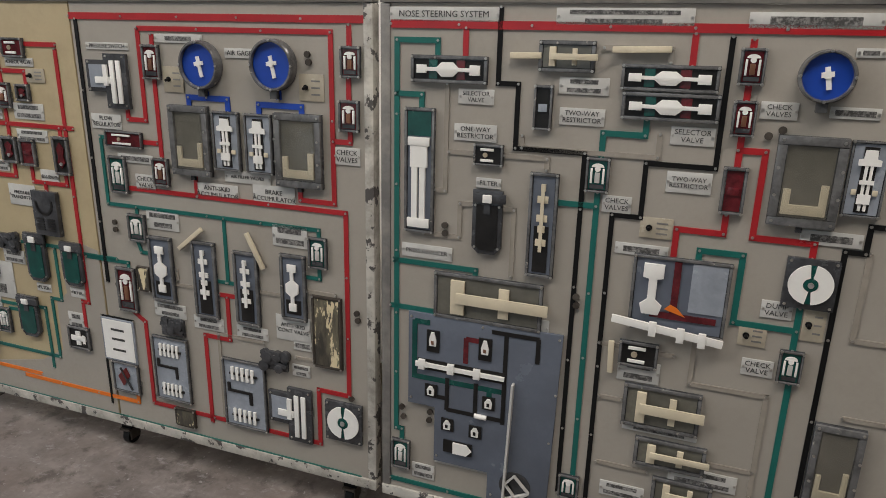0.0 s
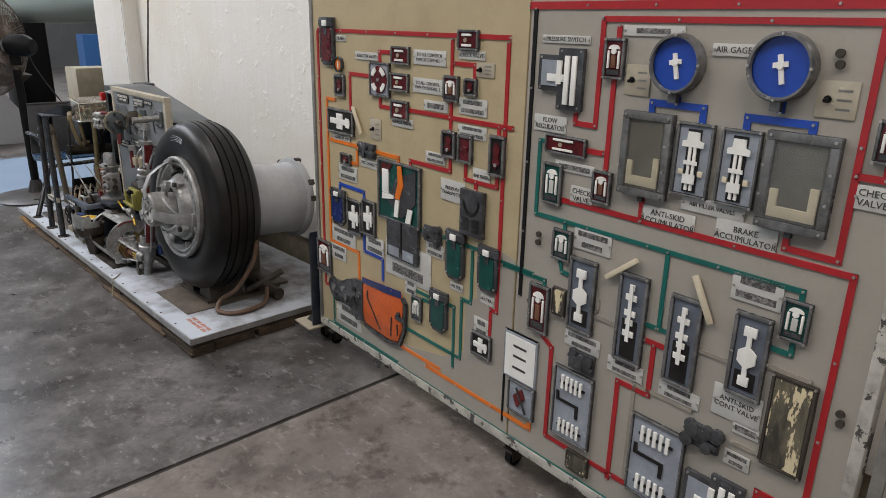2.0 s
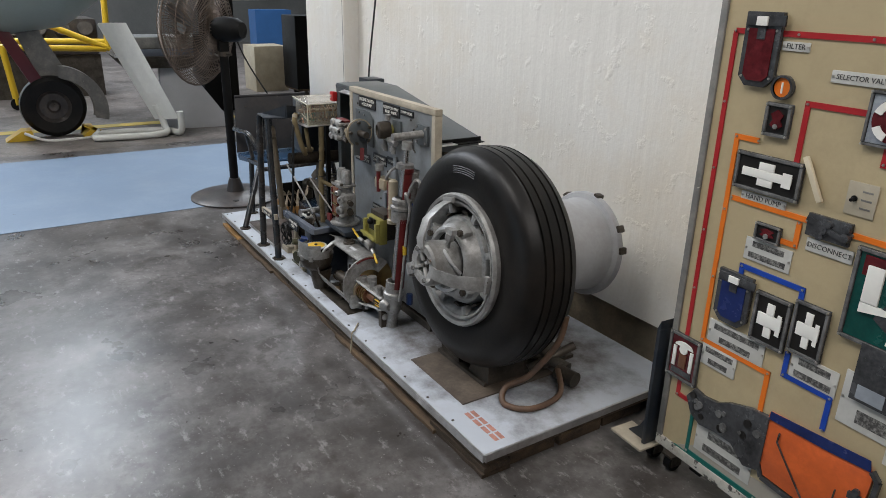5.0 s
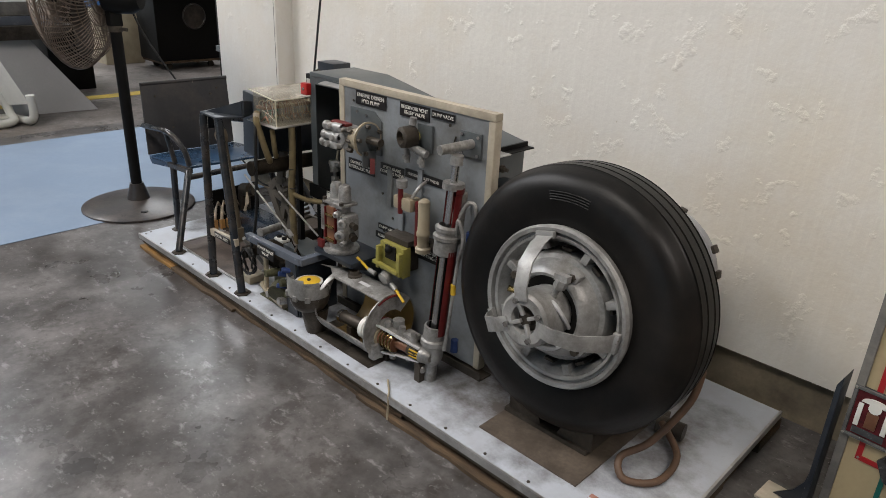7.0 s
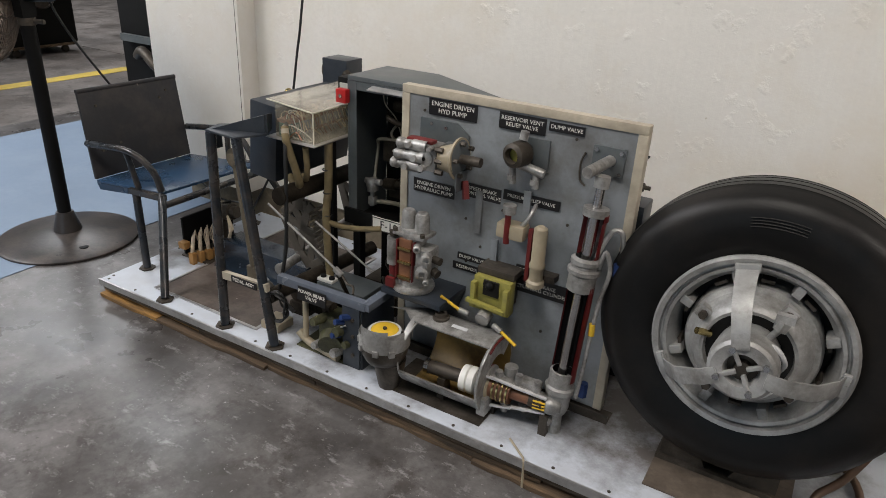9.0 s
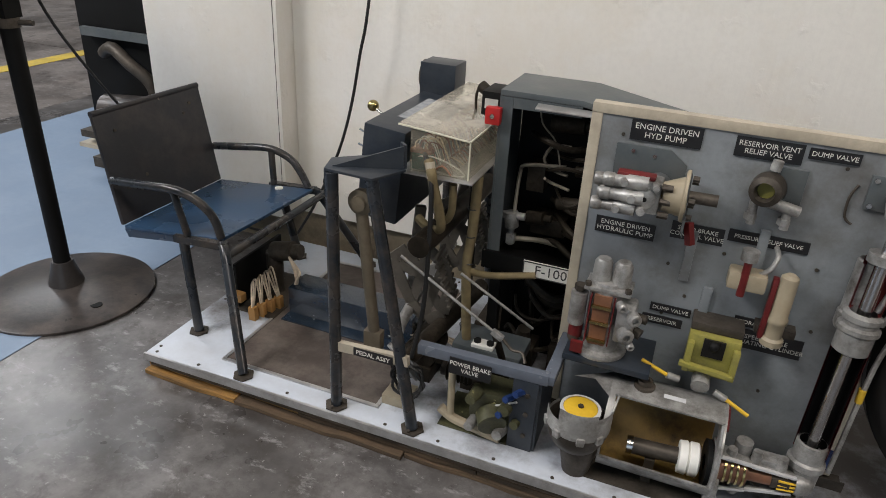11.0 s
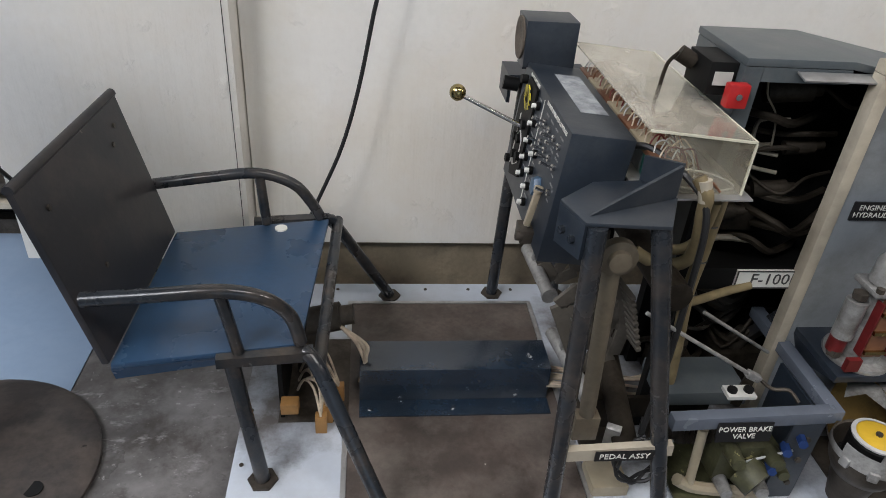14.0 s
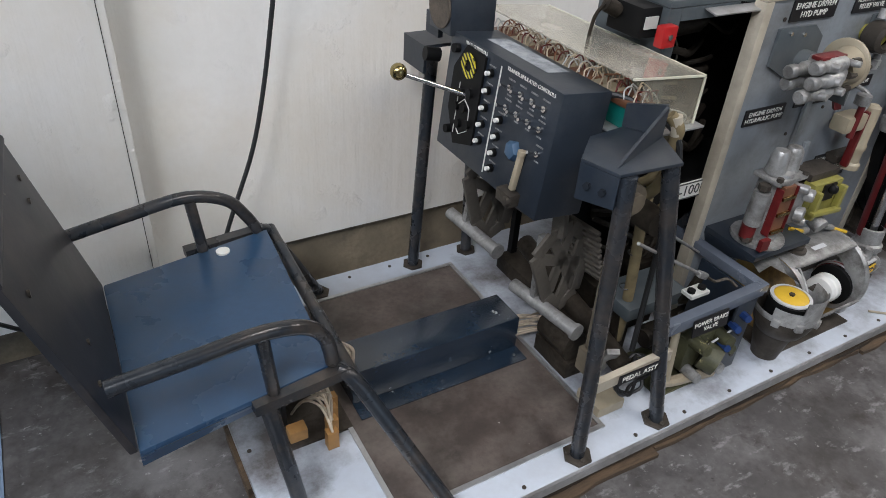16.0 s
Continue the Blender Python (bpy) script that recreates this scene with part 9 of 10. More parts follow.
for x, z in ((-1.43, 0.872), (-1.38, 0.866)):
    part("bolt", Shape().cyl(on_board(x, z, 0.008), on_board(x, z, 0.012), 0.005, n=8), M_BRIGHT, plate1)
pump = part("engine_pump", Shape().box((-1.382, 0.222, 0.803), (0.075, 0.062, 0.078)), M_CAST, board, "silver cutaway engine-driven pump", bevel=0.010)
for y, z, x0 in ((0.195, 0.832, -1.475), (0.190, 0.800, -1.480), (0.195, 0.770, -1.495), (0.235, 0.815, -1.50), (0.24, 0.785, -1.49)):
    part("pump_barrel", Shape().lathe([(0.0001, 0), (0.013, 0), (0.016, 0.004), (0.016, 0.022), (0.013, 0.026), (0.014, 0.05), (0.017, 0.055), (0.017, 0.10)], (x0, y, z), (1, 0, 0.02), 16), M_CAST, pump)
for y, z in ((0.190, 0.835), (0.190, 0.770), (0.188, 0.803)):
    part("tie_bolt", Shape().cyl((-1.345, y, z), (-1.322, y, z), 0.008, n=6), M_DULL, pump)
part("round_cover", Shape().lathe([(0.0001, 0), (0.024, 0), (0.024, -0.006), (0.016, -0.010), (0.0001, -0.010)], (-1.378, 0.192, 0.803), (0, 1, 0), 20), M_CAST, pump)
part("round_cover", Shape().lathe([(0.0001, 0), (0.0055, 0), (0.0055, -0.003), (0.0001, -0.003)], (-1.378, 0.181, 0.803), (0, 1, 0), 12), M_PITDARK, pump)
part("pump_flange", Shape().lathe([(0.0001, 0), (0.056, 0), (0.060, 0.003), (0.060, 0.009), (0.0001, 0.009)], (-1.30, 0.235, 0.808), (1, 0, 0.02), 28), M_CREAM, pump, "cream flange")
part("pump_neck", Shape().cyl((-1.345, 0.215, 0.805), (-1.298, 0.225, 0.808), 0.032, 0.046, 20), M_CREAM, pump)
part("flange_face", Shape().lathe([(0.0001, 0), (0.050, 0), (0.054, -0.003), (0.0001, -0.003)], (-1.2875, 0.235, 0.808), (1, 0, 0.02), 28), M_CABINET, pump, "dark oily flange face")
part("drive_plate", Shape().prism([(-1.289, 0.770), (-1.283, 0.770), (-1.283, 0.715), (-1.289, 0.735)], 0.205, 0.265), M_CABINET, pump)
part("red_cut", Shape().box((-1.405, 0.212, 0.847), (0.085, 0.03, 0.010)), M_REDP, pump, bevel=0.003)
for x, z, r in ((-1.43, 0.835, 0.016), (-1.385, 0.775, 0.018), (-1.44, 0.770, 0.016), (-1.36, 0.835, 0.014), (-1.41, 0.80, 0.018)):
    part("pump_boss", Shape().cyl((x, 0.195, z), (x + 0.005, 0.165, z + 0.002), r * 0.62, r * 0.5, 10), M_CAST, pump)
for i in range(5):
    a = 2 * math.pi * i / 5 + 0.5
    part("flange_bolt", Shape().cyl((-1.286, 0.235 + 0.047 * math.cos(a), 0.808 + 0.047 * math.sin(a)), (-1.272, 0.235 + 0.047 * math.cos(a), 0.808 + 0.047 * math.sin(a)), 0.007, n=6), M_DULL, pump)
part("spline", Shape().cyl((-1.288, 0.235, 0.808), (-1.225, 0.235, 0.809), 0.014, n=14), M_DULL, pump)
part("red_lever", Shape().beam((-1.275, 0.24, 0.745), (-1.262, 0.23, 0.695), 0.016, 0.016), M_REDP, pump)
part("pump_mount", Shape().cyl((-1.36, 0.255, 0.80), (-1.36, F, 0.80), 0.03), M_CABINET, pump)
vent = part("vent_valve", Shape().lathe([(0.016, 0), (0.034, 0), (0.037, 0.012), (0.034, 0.048), (0.022, 0.054), (0.018, 0.036)], (-1.125, F - 0.02, 0.845), (-0.25, -1, 0), 28), M_DULL, board, "dull round reservoir vent valve, cut open")
part("valve_plate", Shape().span((-1.12, F - 0.010, 0.800), (-1.055, F, 0.888)), M_CABINET, vent, bevel=0.001)
part("vent_core", Shape().cyl((-1.125, F, 0.845), (-1.135, F - 0.05, 0.845), 0.020, n=14), M_LIME, vent)
part("vent_top", Shape().cyl((-1.125, F - 0.03, 0.885), (-1.122, F - 0.028, 0.908), 0.012, n=10), M_CAST, vent)
for x in (-1.15, -1.08):
    part("vent_outlet", Shape().cyl((x, F - 0.03, 0.815), (x + 0.004, F - 0.03, 0.755), 0.010, n=10).cyl((x, F - 0.03, 0.78), (x, F - 0.03, 0.765), 0.014, n=6), M_CAST, vent)
part("vent_arm", Shape().cyl((-1.125, F - 0.035, 0.815), (-1.055, F - 0.03, 0.80), 0.013, n=10), M_CAST, vent)
hyd = part("hydraulic_pump", Shape().lathe([(0.0001, 0), (0.036, 0), (0.040, 0.01), (0.040, 0.10), (0.034, 0.115), (0.0001, 0.115)], (-1.425, 0.215, 0.455), (0, 0, 1), 24), M_CAST, board, "silver cutaway hydraulic pump on a shelf")
for x in (-1.443, -1.395):
    part("pump_dome", Shape().lathe([(0.0001, 0.06), (0.016, 0.06), (0.022, 0.05), (0.024, 0.0), (0.0001, 0.0)], (x, 0.215, 0.565), (0, 0, 1), 18), M_CAST, hyd)
part("copper_window", Shape().span((-1.448, 0.170, 0.405), (-1.405, 0.185, 0.545)), M_COPPER, hyd, "copper-brown cut window", bevel=0.003)
part("red_side", Shape().cyl((-1.485, 0.205, 0.40), (-1.485, 0.205, 0.50), 0.018, n=14), M_REDP, hyd)
part("side_cylinder", Shape().cyl((-1.487, 0.20, 0.44), (-1.487, 0.20, 0.53), 0.021, n=16), M_CAST, hyd)
part("top_flange", Shape().box((-1.42, 0.212, 0.556), (0.112, 0.075, 0.012)), M_CAST, hyd, bevel=0.004)
for x in (-1.468, -1.372):
    part("flange_bolt", Shape().cyl((x, 0.18, 0.562), (x, 0.18, 0.572), 0.008, n=6), M_DULL, hyd)
part("gear_case", Shape().box((-1.368, 0.205, 0.475), (0.045, 0.07, 0.10)), M_CAST, hyd, bevel=0.010)
for x, z, q in ((-1.352, 0.505, 0.017), (-1.365, 0.455, 0.020), (-1.385, 0.53, 0.012), (-1.35, 0.43, 0.010)):
    part("case_boss", Shape().lathe([(0.0001, 0), (q, 0), (q, 0.020), (q * 0.7, 0.024), (q * 0.45, 0.024), (q * 0.45, 0.016), (0.0001, 0.016)], (x, 0.175, z), (0.5, -1, 0), 14), M_CAST, hyd)
part("case_port", Shape().cyl((-1.345, 0.205, 0.49), (-1.318, 0.20, 0.49), 0.012).cyl((-1.345, 0.205, 0.45), (-1.325, 0.20, 0.445), 0.014), M_DULL, hyd)
for z in (0.42, 0.47, 0.515):
    part("brass_ring", Shape().box((-1.4265, 0.168, z), (0.046, 0.008, 0.008)), M_BRASS, hyd)
for x in (-1.455, -1.398):
    part("red_liner", Shape().span((x - 0.0015, 0.167, 0.41), (x + 0.0015, 0.188, 0.54)), M_REDP, hyd)
for x, z in ((-1.487, 0.535), (-1.487, 0.39)):
    part("side_nut", Shape().cyl((x, 0.20, z), (x, 0.20, z + 0.014), 0.015, n=6), M_DULL, hyd)
part("pump_base", Shape().lathe([(0.0001, 0), (0.066, 0), (0.068, 0.006), (0.066, 0.012), (0.045, 0.014), (0.045, 0.09), (0.0001, 0.09)], (-1.42, 0.215, 0.372), (0, 0, 1), 28), M_CAST, hyd)
part("red_tag", Shape().box((-1.470, 0.160, 0.395), (0.03, 0.012, 0.03)), M_REDP, hyd)
part("pump_shelf", Shape().span((-1.50, 0.150, 0.355), (-1.285, F, 0.3715)), M_NAVY, board, "dark blue-grey shelf", bevel=0.002)
part("shelf_skirt", Shape().add([(-1.50, 0.150, 0.355), (-1.285, 0.150, 0.355), (-1.285, F, 0.355), (-1.50, F, 0.355), (-1.47, F, 0.285), (-1.31, F, 0.285)], [(0, 1, 5, 4), (0, 4, 3), (1, 2, 5), (2, 3, 4, 5), (0, 3, 2, 1)]), M_NAVY, board)
for x, z0, z1 in ((-1.257, 0.565, 0.70), (-1.105, 0.60, 0.735), (-1.195, 0.49, 0.56)):
    part("mounting_strap", Shape().span((x - 0.011, F - 0.010, z0), (x + 0.011, F, z1)), M_BOARD, board, "grey metal strap", bevel=0.002)
rv = part("relief_valve", Shape().box((-1.122, 0.262, 0.625), (0.085, 0.05, 0.045)), M_CREAM, board, "cream cutaway relief valve", bevel=0.008)
part("red_bore", Shape().cyl((-1.130, 0.240, 0.590), (-1.130, 0.240, 0.685), 0.009, n=14), M_REDP, rv)
part("relief_cap", Shape().cyl((-1.130, 0.245, 0.68), (-1.130, 0.245, 0.705), 0.019, n=16), M_CAST, rv)
part("relief_arm", Shape().tube([(-1.10, 0.26, 0.64), (-1.08, 0.255, 0.665), (-1.07, 0.27, 0.69), (-1.075, 0.30, 0.70)], 0.006, 8), M_CAST, rv)
flt = part("hydraulic_filter", Shape().lathe([(0.0001, 0.185), (0.010, 0.185), (0.019, 0.178), (0.020, 0.172), (0.020, 0.075), (0.023, 0.070), (0.023, 0.058), (0.020, 0.054), (0.020, 0.02), (0.026, 0.014), (0.026, 0.0), (0.0001, 0.0)], (-1.035, 0.258, 0.475), (0, 0, 1), 24), M_CREAM, board, "cream cylindrical filter")
part("red_cut", Shape().box((-1.062, 0.258, 0.565), (0.012, 0.02, 0.16)), M_REDP, flt, bevel=0.002)
part("filter_clamp", Shape().span((-1.075, 0.275, 0.485), (-0.985, F, 0.505)), M_DULL, flt)
lime = part("dump_valve", Shape().span((-1.215, 0.225, 0.36), (-1.095, 0.262, 0.47)), M_LIME, board, "lime-yellow cutaway dump valve", bevel=0.004)
part("dark_top", Shape().span((-1.215, 0.245, 0.471), (-1.095, F, 0.492)), M_DULL, lime, bevel=0.002)
part("valve_window", Shape().span((-1.180, 0.2185, 0.418), (-1.130, 0.2245, 0.466)), M_PITDARK, lime)
for x0 in (-1.2155, -1.110):
    part("side_cheek", Shape().span((x0, 0.205, 0.372), (x0 + 0.0155, 0.2245, 0.455)), M_LIME, lime, bevel=0.003)
part("black_knob", Shape().ball((-1.155, 0.212, 0.455), 0.014, 14), M_BLACK, lime)
part("lever_bar", Shape().beam((-1.225, 0.205, 0.395), (-1.10, 0.205, 0.385), 0.016, 0.012), M_LIME, lime, bevel=0.002)
part("bore_tube", Shape().cyl((-1.165, 0.225, 0.355), (-1.165, 0.195, 0.345), 0.022, n=18), M_CAST, lime)
part("dump_mount", Shape().span((-1.20, 0.2625, 0.37), (-1.11, F, 0.45)), M_DULL, lime)
for p, q2 in (((-1.31, 0.20, 0.378), (-1.245, 0.20, 0.352)), ((-1.10, 0.20, 0.325), (-1.045, 0.185, 0.305))):
    part("yellow_stick", Shape().cyl(p, q2, 0.005, n=8), M_YELLOW, lime)
part("stick_ferrule", Shape().cyl((-1.245, 0.20, 0.352), (-1.215, 0.205, 0.345), 0.009, n=10), M_CAST, lime)
part("stick_ferrule", Shape().cyl((-1.13, 0.205, 0.335), (-1.10, 0.20, 0.325), 0.009, n=10), M_CAST, lime)
bp2 = part("mounting_plate", Shape().span((-0.935, F - 0.008, 0.825), (-0.848, F, 0.902)), M_CABINET, board, "dark grey mounting plate", bevel=0.001)
for x in (-0.925, -0.858):
    for z in (0.835, 0.892):
        part("bolt", Shape().cyl(on_board(x, z, 0.008), on_board(x, z, 0.013), 0.006, n=6), M_BRIGHT, bp2)
CXY = (-0.905, 0.225)
cylr = part("actuating_cylinder", Shape().lathe([(0.030, 0.40), (0.034, 0.41), (0.034, 0.44), (0.030, 0.445), (0.030, 0.565), (0.026, 0.57)], (*CXY, 0.16), (0.03, 0.08, 1), 28, radians(-60), radians(200)), M_CAST, board, "long cutaway speed brake cylinder")
ca = Vector((0.03, 0.08, 1)).normalized()
cat = lambda k: Vector((-0.898, 0.178, 0.155)) + ca * k
part("cylinder_wall", Shape().lathe([(0.034, 0.10), (0.038, 0.10), (0.038, 0.395), (0.034, 0.395), (0.034, 0.10)], cat(0), ca, 24, radians(170), radians(370)), M_REDP, cylr, "red painted cut wall")
part("cylinder_bore", Shape().lathe([(0.033, 0.10), (0.033, 0.395)], cat(0), ca, 24, radians(170), radians(370)), M_BLACK, cylr)
part("piston_rod", Shape().cyl(cat(0.08), cat(0.60), 0.0145, n=20), M_BRIGHT, cylr, "polished piston rod")
part("lower_head", Shape().lathe([(0.0001, -0.01), (0.030, -0.01), (0.036, 0.01), (0.037, 0.055), (0.043, 0.06), (0.043, 0.075), (0.036, 0.08), (0.036, 0.125), (0.03, 0.127)], cat(0), ca, 28), M_CAST, cylr)
part("middle_head", Shape().lathe([(0.030, 0.375), (0.038, 0.38), (0.038, 0.425), (0.044, 0.43), (0.044, 0.44), (0.036, 0.445), (0.036, 0.452), (0.040, 0.457), (0.040, 0.468), (0.030, 0.475)], cat(0), ca, 28), M_CAST, cylr)
part("upper_cut", Shape().lathe([(0.026, 0.475), (0.032, 0.475), (0.032, 0.575), (0.036, 0.58), (0.036, 0.595), (0.026, 0.598)], cat(0), ca, 24, radians(170), radians(370)), M_REDP, cylr)
part("gland", Shape().cyl(cat(0.59), cat(0.61), 0.034, n=24), M_CAST, cylr)
part("rod_end", Shape().cyl(cat(0.60), cat(0.67), 0.012, n=16), M_BRIGHT, cylr)
part("rod_eye", Shape().cyl(cat(0.665), cat(0.695), 0.020, n=16), M_CAST, cylr)
part("pivot_pin", Shape().cyl((-0.905, 0.185, 0.862), (-0.885, F, 0.868), 0.015, n=18), M_CAST, cylr)
part("foot_ball", Shape().ball(cat(-0.03) + Vector((-0.012, -0.03, 0)), 0.018, 14), M_CAST, cylr)
part("foot_stem", Shape().cyl((-0.895, 0.172, PZ), cat(-0.008), 0.022), M_CAST, cylr)
part("side_pipe", Shape().tube([cat(0.45) + Vector((0.04, 0, 0)), (-0.83, 0.20, 0.66), (-0.815, 0.21, 0.60), (-0.83, 0.205, 0.50), (-0.84, 0.19, 0.30), (-0.845, 0.18, 0.21)], 0.006, 8), M_CAST, cylr)
part("side_pipe", Shape().tube([(-0.86, 0.22, 0.63), (-0.835, 0.24, 0.70), (-0.81, 0.25, 0.70), (-0.80, 0.25, 0.64), (-0.80, 0.25, 0.56)], 0.007, 8), M_CAST, cylr)
for x, z in ((-0.80, 0.60), (-0.84, 0.21)):
    part("blue_fitting", Shape().cyl((x, 0.225, z - 0.02), (x, 0.225, z + 0.025), 0.013, n=6), M_BLUEP, cylr)
part("yellow_band", Shape().cyl((-0.835, 0.20, 0.41), (-0.836, 0.20, 0.445), 0.0085, n=10), M_YELLOW, cylr)
part("chain", Shape().tube([(-0.955, F - 0.004, 0.875), (-0.965, F - 0.004, 0.845), (-0.962, F - 0.004, 0.80), (-0.945, F - 0.004, 0.785)], 0.003, 5, 4), M_DULL, cylr)
studs = ((-1.30, 0.60), (-1.18, 0.655), (-0.98, 0.66), (-1.245, 0.52), (-1.29, 0.905), (-1.46, 0.905), (-0.985, 0.905), (-1.29, 0.46), (-1.02, 0.30), (-0.95, 0.50))
for x, z in studs:
    part("board_screw", Shape().cyl(on_board(x, z), on_board(x, z, 0.003), 0.0045, n=8), M_DULL, board)

# ---- beyond the wall ----
machine = thing("dark_machine", "tall black machine with shelves behind the wall end", "machine")
part("frame_case", Shape().span((-4.26, 1.32, 0.06), (-3.50, 1.9, 1.9)), M_BLACK, machine, bevel=0.01)
part("base_board", Shape().span((-4.28, 1.28, 0.0), (-3.48, 1.92, 0.058)), M_DULL, machine)
part("ledge", Shape().span((-4.24, 1.20, 0.20), (-3.52, 1.319, 0.235)), M_DULL, machine, "dusty ledge")
part("ledge_strip", Shape().span((-4.26, 1.195, 0.145), (-3.50, 1.315, 0.165)), M_EDGE, machine)
part("valve_pipe", Shape().tube([(-4.1, 1.30, 0.62), (-4.0, 1.26, 0.66), (-3.9, 1.25, 0.60), (-3.82, 1.28, 0.52), (-3.8, 1.30, 0.42)], 0.03, 10), M_DULL, machine)
part("cross_arm", Shape().span((-4.2, 1.27, 0.70), (-3.56, 1.30, 0.74)), M_CABINET, machine)
part("motor", Shape().cyl((-4.05, 1.22, 0.36), (-3.75, 1.24, 0.38), 0.08), M_IRON, machine)
part("motor_foot", Shape().span((-3.98, 1.20, 0.2355), (-3.82, 1.30, 0.30)), M_IRON, machine)
part("lamp_row", Shape().span((-3.86, 1.312, 0.985), (-3.62, 1.3195, 1.01)), M_DRUM, machine)

gear = thing("parked_aircraft", "pale green parked aircraft with maroon undercarriage leg", "aircraft")
part("fuselage", Shape().lathe([(0.0001, -2.4), (0.35, -2.2), (0.62, -1.4), (0.72, -0.3), (0.66, 0.15), (0.45, 0.45), (0.18, 0.60), (0.0001, 0.64)], (-6.3, -0.55, 1.66), (0.15, 1, 0.02), 40), M_AIRFRAME, gear)
part("pod", Shape().lathe([(0.0001, 0), (0.10, 0.05), (0.20, 0.35), (0.22, 0.9), (0.19, 1.6), (0.0001, 2.0)], (-7.6, 0.55, 1.44), (0.1, 1, 0), 28), M_AIRFRAME, gear)
part("nose_prop", Shape().box((-6.05, -1.10, 1.08), (0.05, 0.30, 0.06), Matrix.Rotation(-0.5, 4, "X")), M_BLACK, gear, bevel=0.02)
part("leg", Shape().beam((-6.2, -0.98, 1.12), (-6.2, -0.66, 0.42), 0.11, 0.11), M_MAROON, gear, "maroon undercarriage leg", bevel=0.01)
part("leg_cover", Shape().add([(-6.22, -0.86, 1.10), (-6.22, -0.62, 0.98), (-6.22, -0.36, 0.42), (-6.22, -0.62, 0.40), (-6.26, -0.86, 1.10), (-6.26, -0.62, 0.98), (-6.26, -0.36, 0.42), (-6.26, -0.62, 0.40)], [(0, 1, 2, 3), (7, 6, 5, 4), (0, 4, 5, 1), (1, 5, 6, 2), (2, 6, 7, 3), (3, 7, 4, 0)]), M_STEELGREY, gear)
part("mudguard", Shape().lathe([(0.30, -0.08), (0.42, -0.08), (0.42, 0.08), (0.30, 0.08)], (-6.22, -0.55, 0.24), (1, 0, 0), 16, radians(-15), radians(85)), M_STEELGREY, gear)
gw = part("wheel", Shape().lathe([(0.15, -0.07), (0.24, -0.085), (0.275, -0.06), (0.285, 0.0), (0.275, 0.06), (0.24, 0.085), (0.15, 0.07)], (-6.2, -0.60, 0.285), (1, 0, 0), 40), M_RUBBER, gear)
part("wheel_disc", Shape().lathe([(0.0001, 0.05), (0.04, 0.06), (0.06, 0.03), (0.12, 0.03), (0.155, 0.065), (0.15, 0.0), (0.0001, 0.0)], (-6.2, -0.60, 0.285), (1, 0, 0), 32), M_IRON, gw)
part("axle_arm", Shape().beam((-6.29, -0.66, 0.45), (-6.29, -0.60, 0.285), 0.06, 0.06).cyl((-6.30, -0.60, 0.285), (-6.15, -0.60, 0.285), 0.03), M_MAROON, gear)
for y, c in ((-0.92, 1), (-0.28, -1)):
    solid("wheel_chock", Shape().prism([(y - 0.12, 0.0), (y + 0.12, 0.0), (y + 0.10 * c, 0.09), (y + 0.02 * c, 0.09)], -0.1, 0.1, pose(-6.15, 0, 0, 0, 0, 90)), M_YELLOW, "yellow wooden wheel chock with white rope", "chock", group="wheel chocks")
solid("chock_rope", Shape().tube([(-6.05, -0.88, 0.07), (-5.95, -0.72, 0.012), (-5.9, -0.5, 0.012), (-5.95, -0.34, 0.012), (-6.04, -0.26, 0.06)], 0.014, 8), M_PVC, "white rope joining two wheel chocks", "rope")
stand = thing("information_stand", "sloping white information board on a white pipe stand", "sign")
part("panel", Shape().add([(-5.95, -0.14, 1.05), (-5.72, 0.06, 1.06), (-5.62, 0.40, 0.20), (-5.85, 0.24, 0.17), (-5.96, -0.15, 1.03), (-5.73, 0.05, 1.04), (-5.63, 0.39, 0.18), (-5.86, 0.23, 0.15)], [(0, 1, 2, 3), (7, 6, 5, 4), (0, 4, 5, 1), (1, 5, 6, 2), (2, 6, 7, 3), (3, 7, 4, 0)]), M_WHITE, stand, "white printed panel", bevel=0.004)
pa, pb, pc = Vector((-5.95, -0.14, 1.052)), Vector((-5.72, 0.06, 1.062)), Vector((-5.85, 0.24, 0.172))
pn = (pb - pa).cross(pc - pa).normalized()
pn = pn if pn.x > 0 else -pn


def on_sign(u, v, w, h, material, name):
    o = pa + (pb - pa) * u + (pc - pa) * v + pn * 0.004
    e, f = (pb - pa) * w, (pc - pa) * h
    vs = [o, o + e, o + e + f, o + f]
    part(name, Shape().add(vs + [p - pn * 0.003 for p in vs], [(0, 1, 2, 3), (7, 6, 5, 4), (0, 4, 5, 1), (1, 5, 6, 2), (2, 6, 7, 3), (3, 7, 4, 0)]), material, stand)


for i in range(4):
    on_sign(0.35, 0.10 + 0.04 * i, 0.45, 0.018, M_PLINTH, "print_bar")
for v in (0.42, 0.52):
    on_sign(0.28, v, 0.42, 0.05, M_MOUNT, "picture_oval")
on_sign(0.40, 0.70, 0.18, 0.18, mat("green_print", (0.20, 0.42, 0.10), 0.5, 0, 0.2, 20), "green_shape")
on_sign(0.30, 0.76, 0.42, 0.06, mat("pale_green_print", (0.34, 0.52, 0.22), 0.5, 0, 0.2, 20), "green_shape")
part("pipe_frame", Shape().tube([(-5.80, 0.24, 0.30), (-5.78, 0.30, 0.10), (-5.70, 0.25, 0.035), (-5.72, -0.25, 0.035), (-5.80, -0.32, 0.035), (-5.95, -0.22, 0.035), (-5.90, 0.30, 0.035), (-5.66, 0.42, 0.05), (-5.62, 0.42, 0.25)], 0.032, 10), M_PVC, stand)
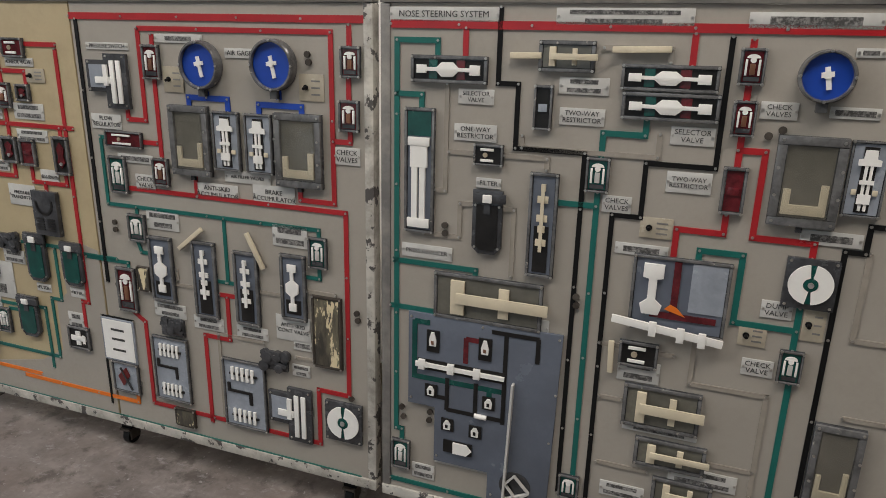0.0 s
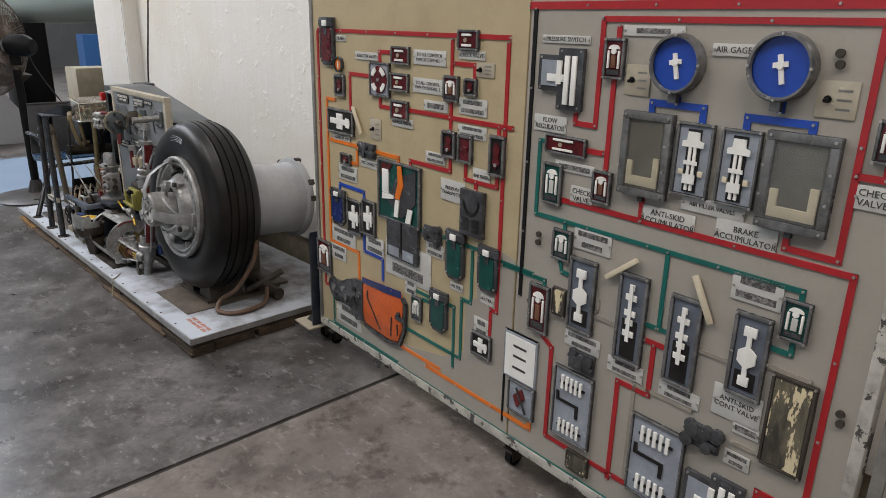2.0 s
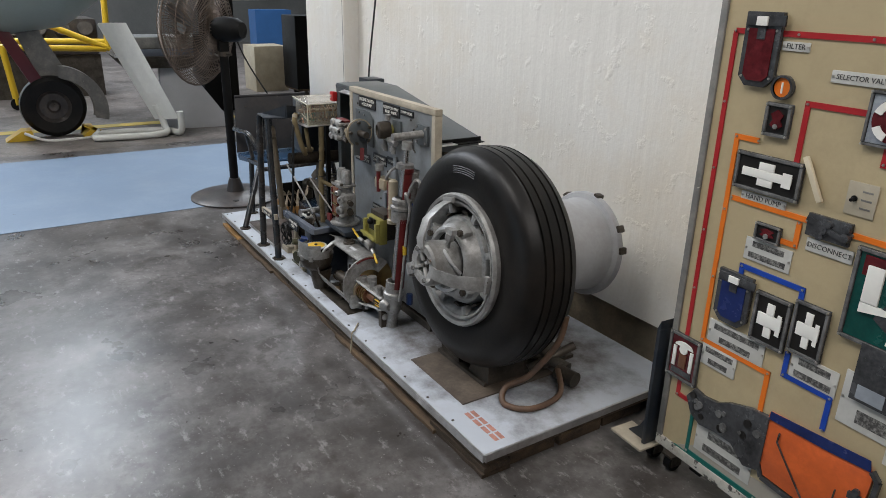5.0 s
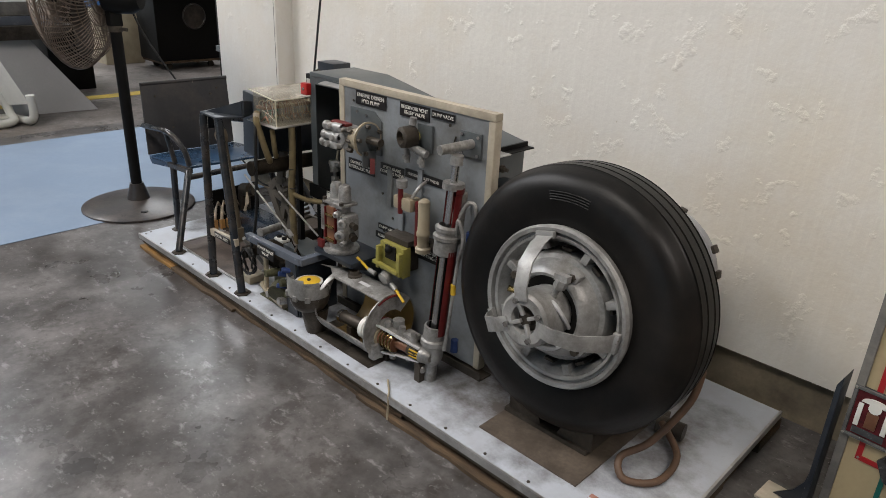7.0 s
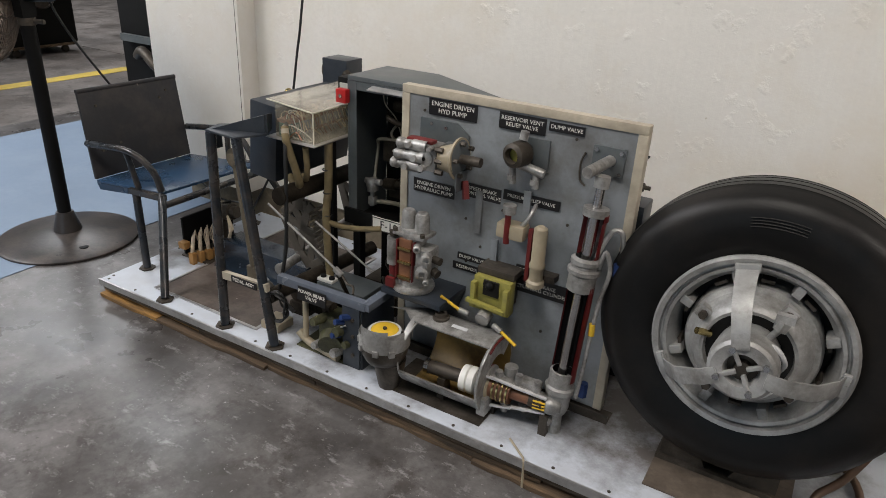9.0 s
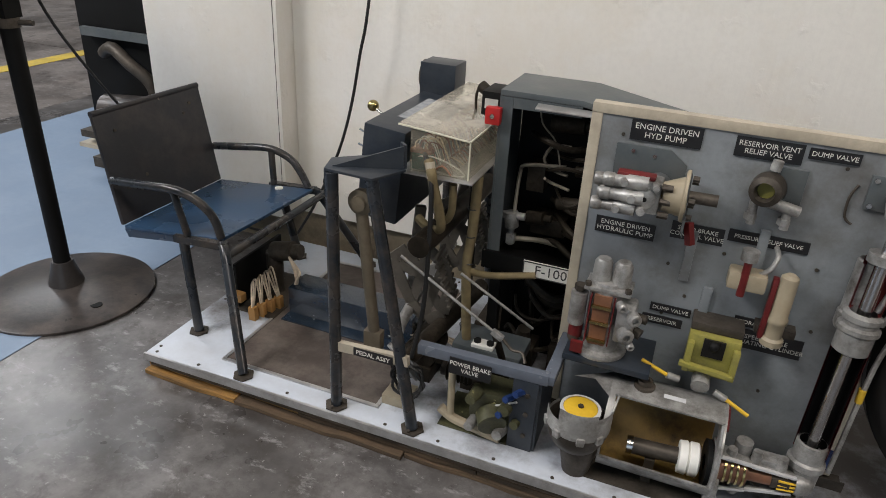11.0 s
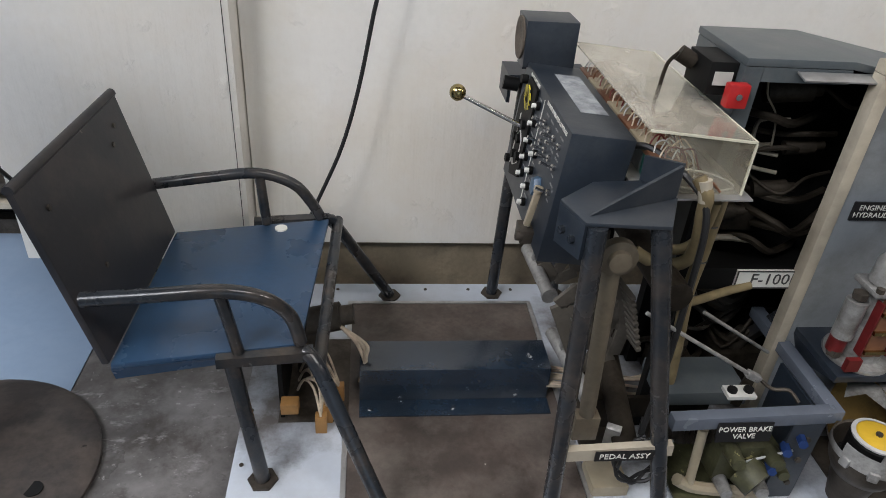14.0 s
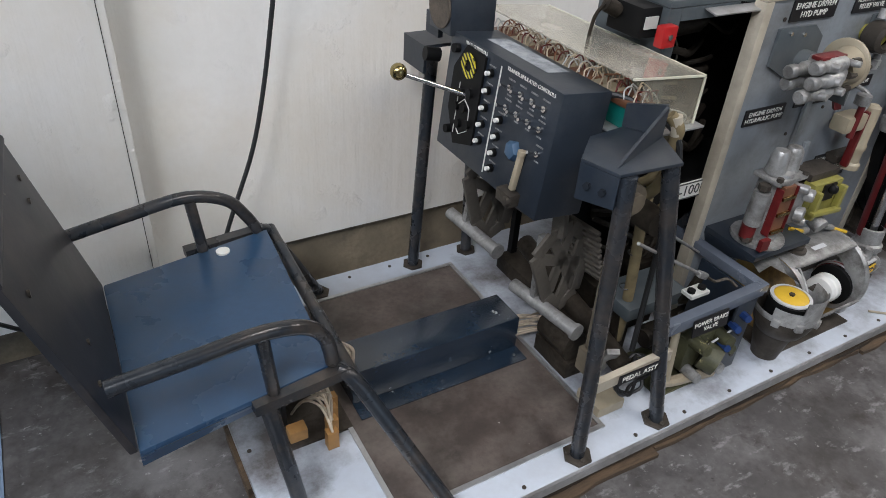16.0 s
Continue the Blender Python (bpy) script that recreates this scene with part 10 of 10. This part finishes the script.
plinth = thing("display_plinth", "light grey tapered plinth with stacked dark tray", "plinth")
part("body", Shape().add([(-6.9, 0.50, 0), (-6.1, 0.35, 0), (-6.0, 1.05, 0), (-6.8, 1.15, 0), (-6.6, 0.45, 0.62), (-6.35, 0.42, 0.62), (-6.3, 0.66, 0.62), (-6.6, 0.68, 0.62)], [(3, 2, 1, 0), (4, 5, 6, 7), (0, 1, 5, 4), (1, 2, 6, 5), (2, 3, 7, 6), (3, 0, 4, 7)]), M_PLINTH, plinth, bevel=0.004)
part("tray", Shape().add([(-6.75, 0.10, 0.60), (-6.2, 0.08, 0.60), (-6.15, 0.86, 0.60), (-6.7, 0.90, 0.60), (-6.85, 0.0, 0.72), (-6.1, -0.02, 0.72), (-6.05, 0.98, 0.72), (-6.8, 1.02, 0.72)], [(3, 2, 1, 0), (4, 5, 6, 7), (0, 1, 5, 4), (1, 2, 6, 5), (2, 3, 7, 6), (3, 0, 4, 7)]), M_DULL, plinth)
part("glass_case", Shape().span((-6.75, 0.08, 0.7205), (-6.15, 0.92, 0.79)), M_SLATE, plinth, "blue-grey stepped case", bevel=0.004)
part("lid", Shape().span((-6.70, 0.14, 0.7905), (-6.2, 0.86, 0.90)), M_STEELGREY, plinth, bevel=0.01)
solid("black_cupboard", Shape().span((-7.5, 1.02, 0), (-7.0, 1.42, 1.25)), M_BLACK, "plain black cupboard standing in the hall", "cupboard", bevel=0.006)
case = thing("rolling_case", "black equipment case with round vent on a wheeled dolly", "case")
part("body", Shape().span((-8.2, 2.42, 0.10), (-7.7, 3.22, 1.05)), M_BLACK, case, bevel=0.015)
part("vent", Shape().lathe([(0.0001, 0), (0.13, 0), (0.14, 0.015), (0.15, 0)], (-7.699, 2.9, 0.60), (1, 0, 0), 28), M_IRON, case)
part("dolly", Shape().span((-8.2, 2.44, 0.075), (-7.69, 3.20, 0.0995)), M_PINE, case, "pale wooden dolly edge")
for x in (-8.1, -7.75):
    for y in (2.55, 3.08):
        part("castor_wheel", Shape().cyl((x, y, 0.037), (x + 0.03, y, 0.037), 0.037, n=16), M_DULL, case)
solid("cream_box", Shape().span((-8.9, 2.08, 0), (-8.4, 2.55, 0.62)), M_CREAM, "plain cream display box", "box", bevel=0.005)
solid("blue_crate", Shape().span((-12.4, 3.3, 0.3), (-12.0, 4.0, 1.0)).span((-12.35, 3.35, 0), (-12.05, 3.95, 0.2995)), M_CASEBLUE, "blue crate on a stand far down the hall", "crate")
tow = thing("tow_bar", "yellow tubular towing frame behind the aircraft", "tow bar")
for p, q2 in (((-8.0, -2.2, 0.74), (-8.0, 0.16, 0.66)), ((-8.0, -0.5, 0.97), (-8.0, 0.2, 0.66)), ((-8.0, -0.9, 0.72), (-8.0, -0.85, 0.06)), ((-8.0, 0.18, 0.66), (-8.05, 0.22, 1.35)), ((-8.0, -1.9, 0.74), (-8.0, -1.9, 0.06)), ((-8.6, -2.2, 0.76), (-8.6, 0.3, 0.70))):
    part("yellow_tube", Shape().cyl(p, q2, 0.035, n=12), M_YSTEEL, tow)
for y in (-0.85, -1.9):
    part("tow_wheel", Shape().cyl((-8.03, y, 0.07), (-7.97, y, 0.07), 0.07, n=16), M_BLACK, tow)
engine = thing("dark_engine", "dark engine block on a trolley in the hall", "engine")
part("block", Shape().box((-9.2, -0.6, 0.75), (0.7, 1.6, 0.45)), M_IRON, engine, bevel=0.05)
for i in range(6):
    part("cylinder", Shape().cyl((-8.9, -1.25 + 0.26 * i, 0.80), (-8.78, -1.25 + 0.26 * i, 0.86), 0.09, n=14), M_DULL, engine)
part("trolley", Shape().span((-9.5, -1.4, 0.0), (-8.9, 0.2, 0.5245)), M_DULL, engine)
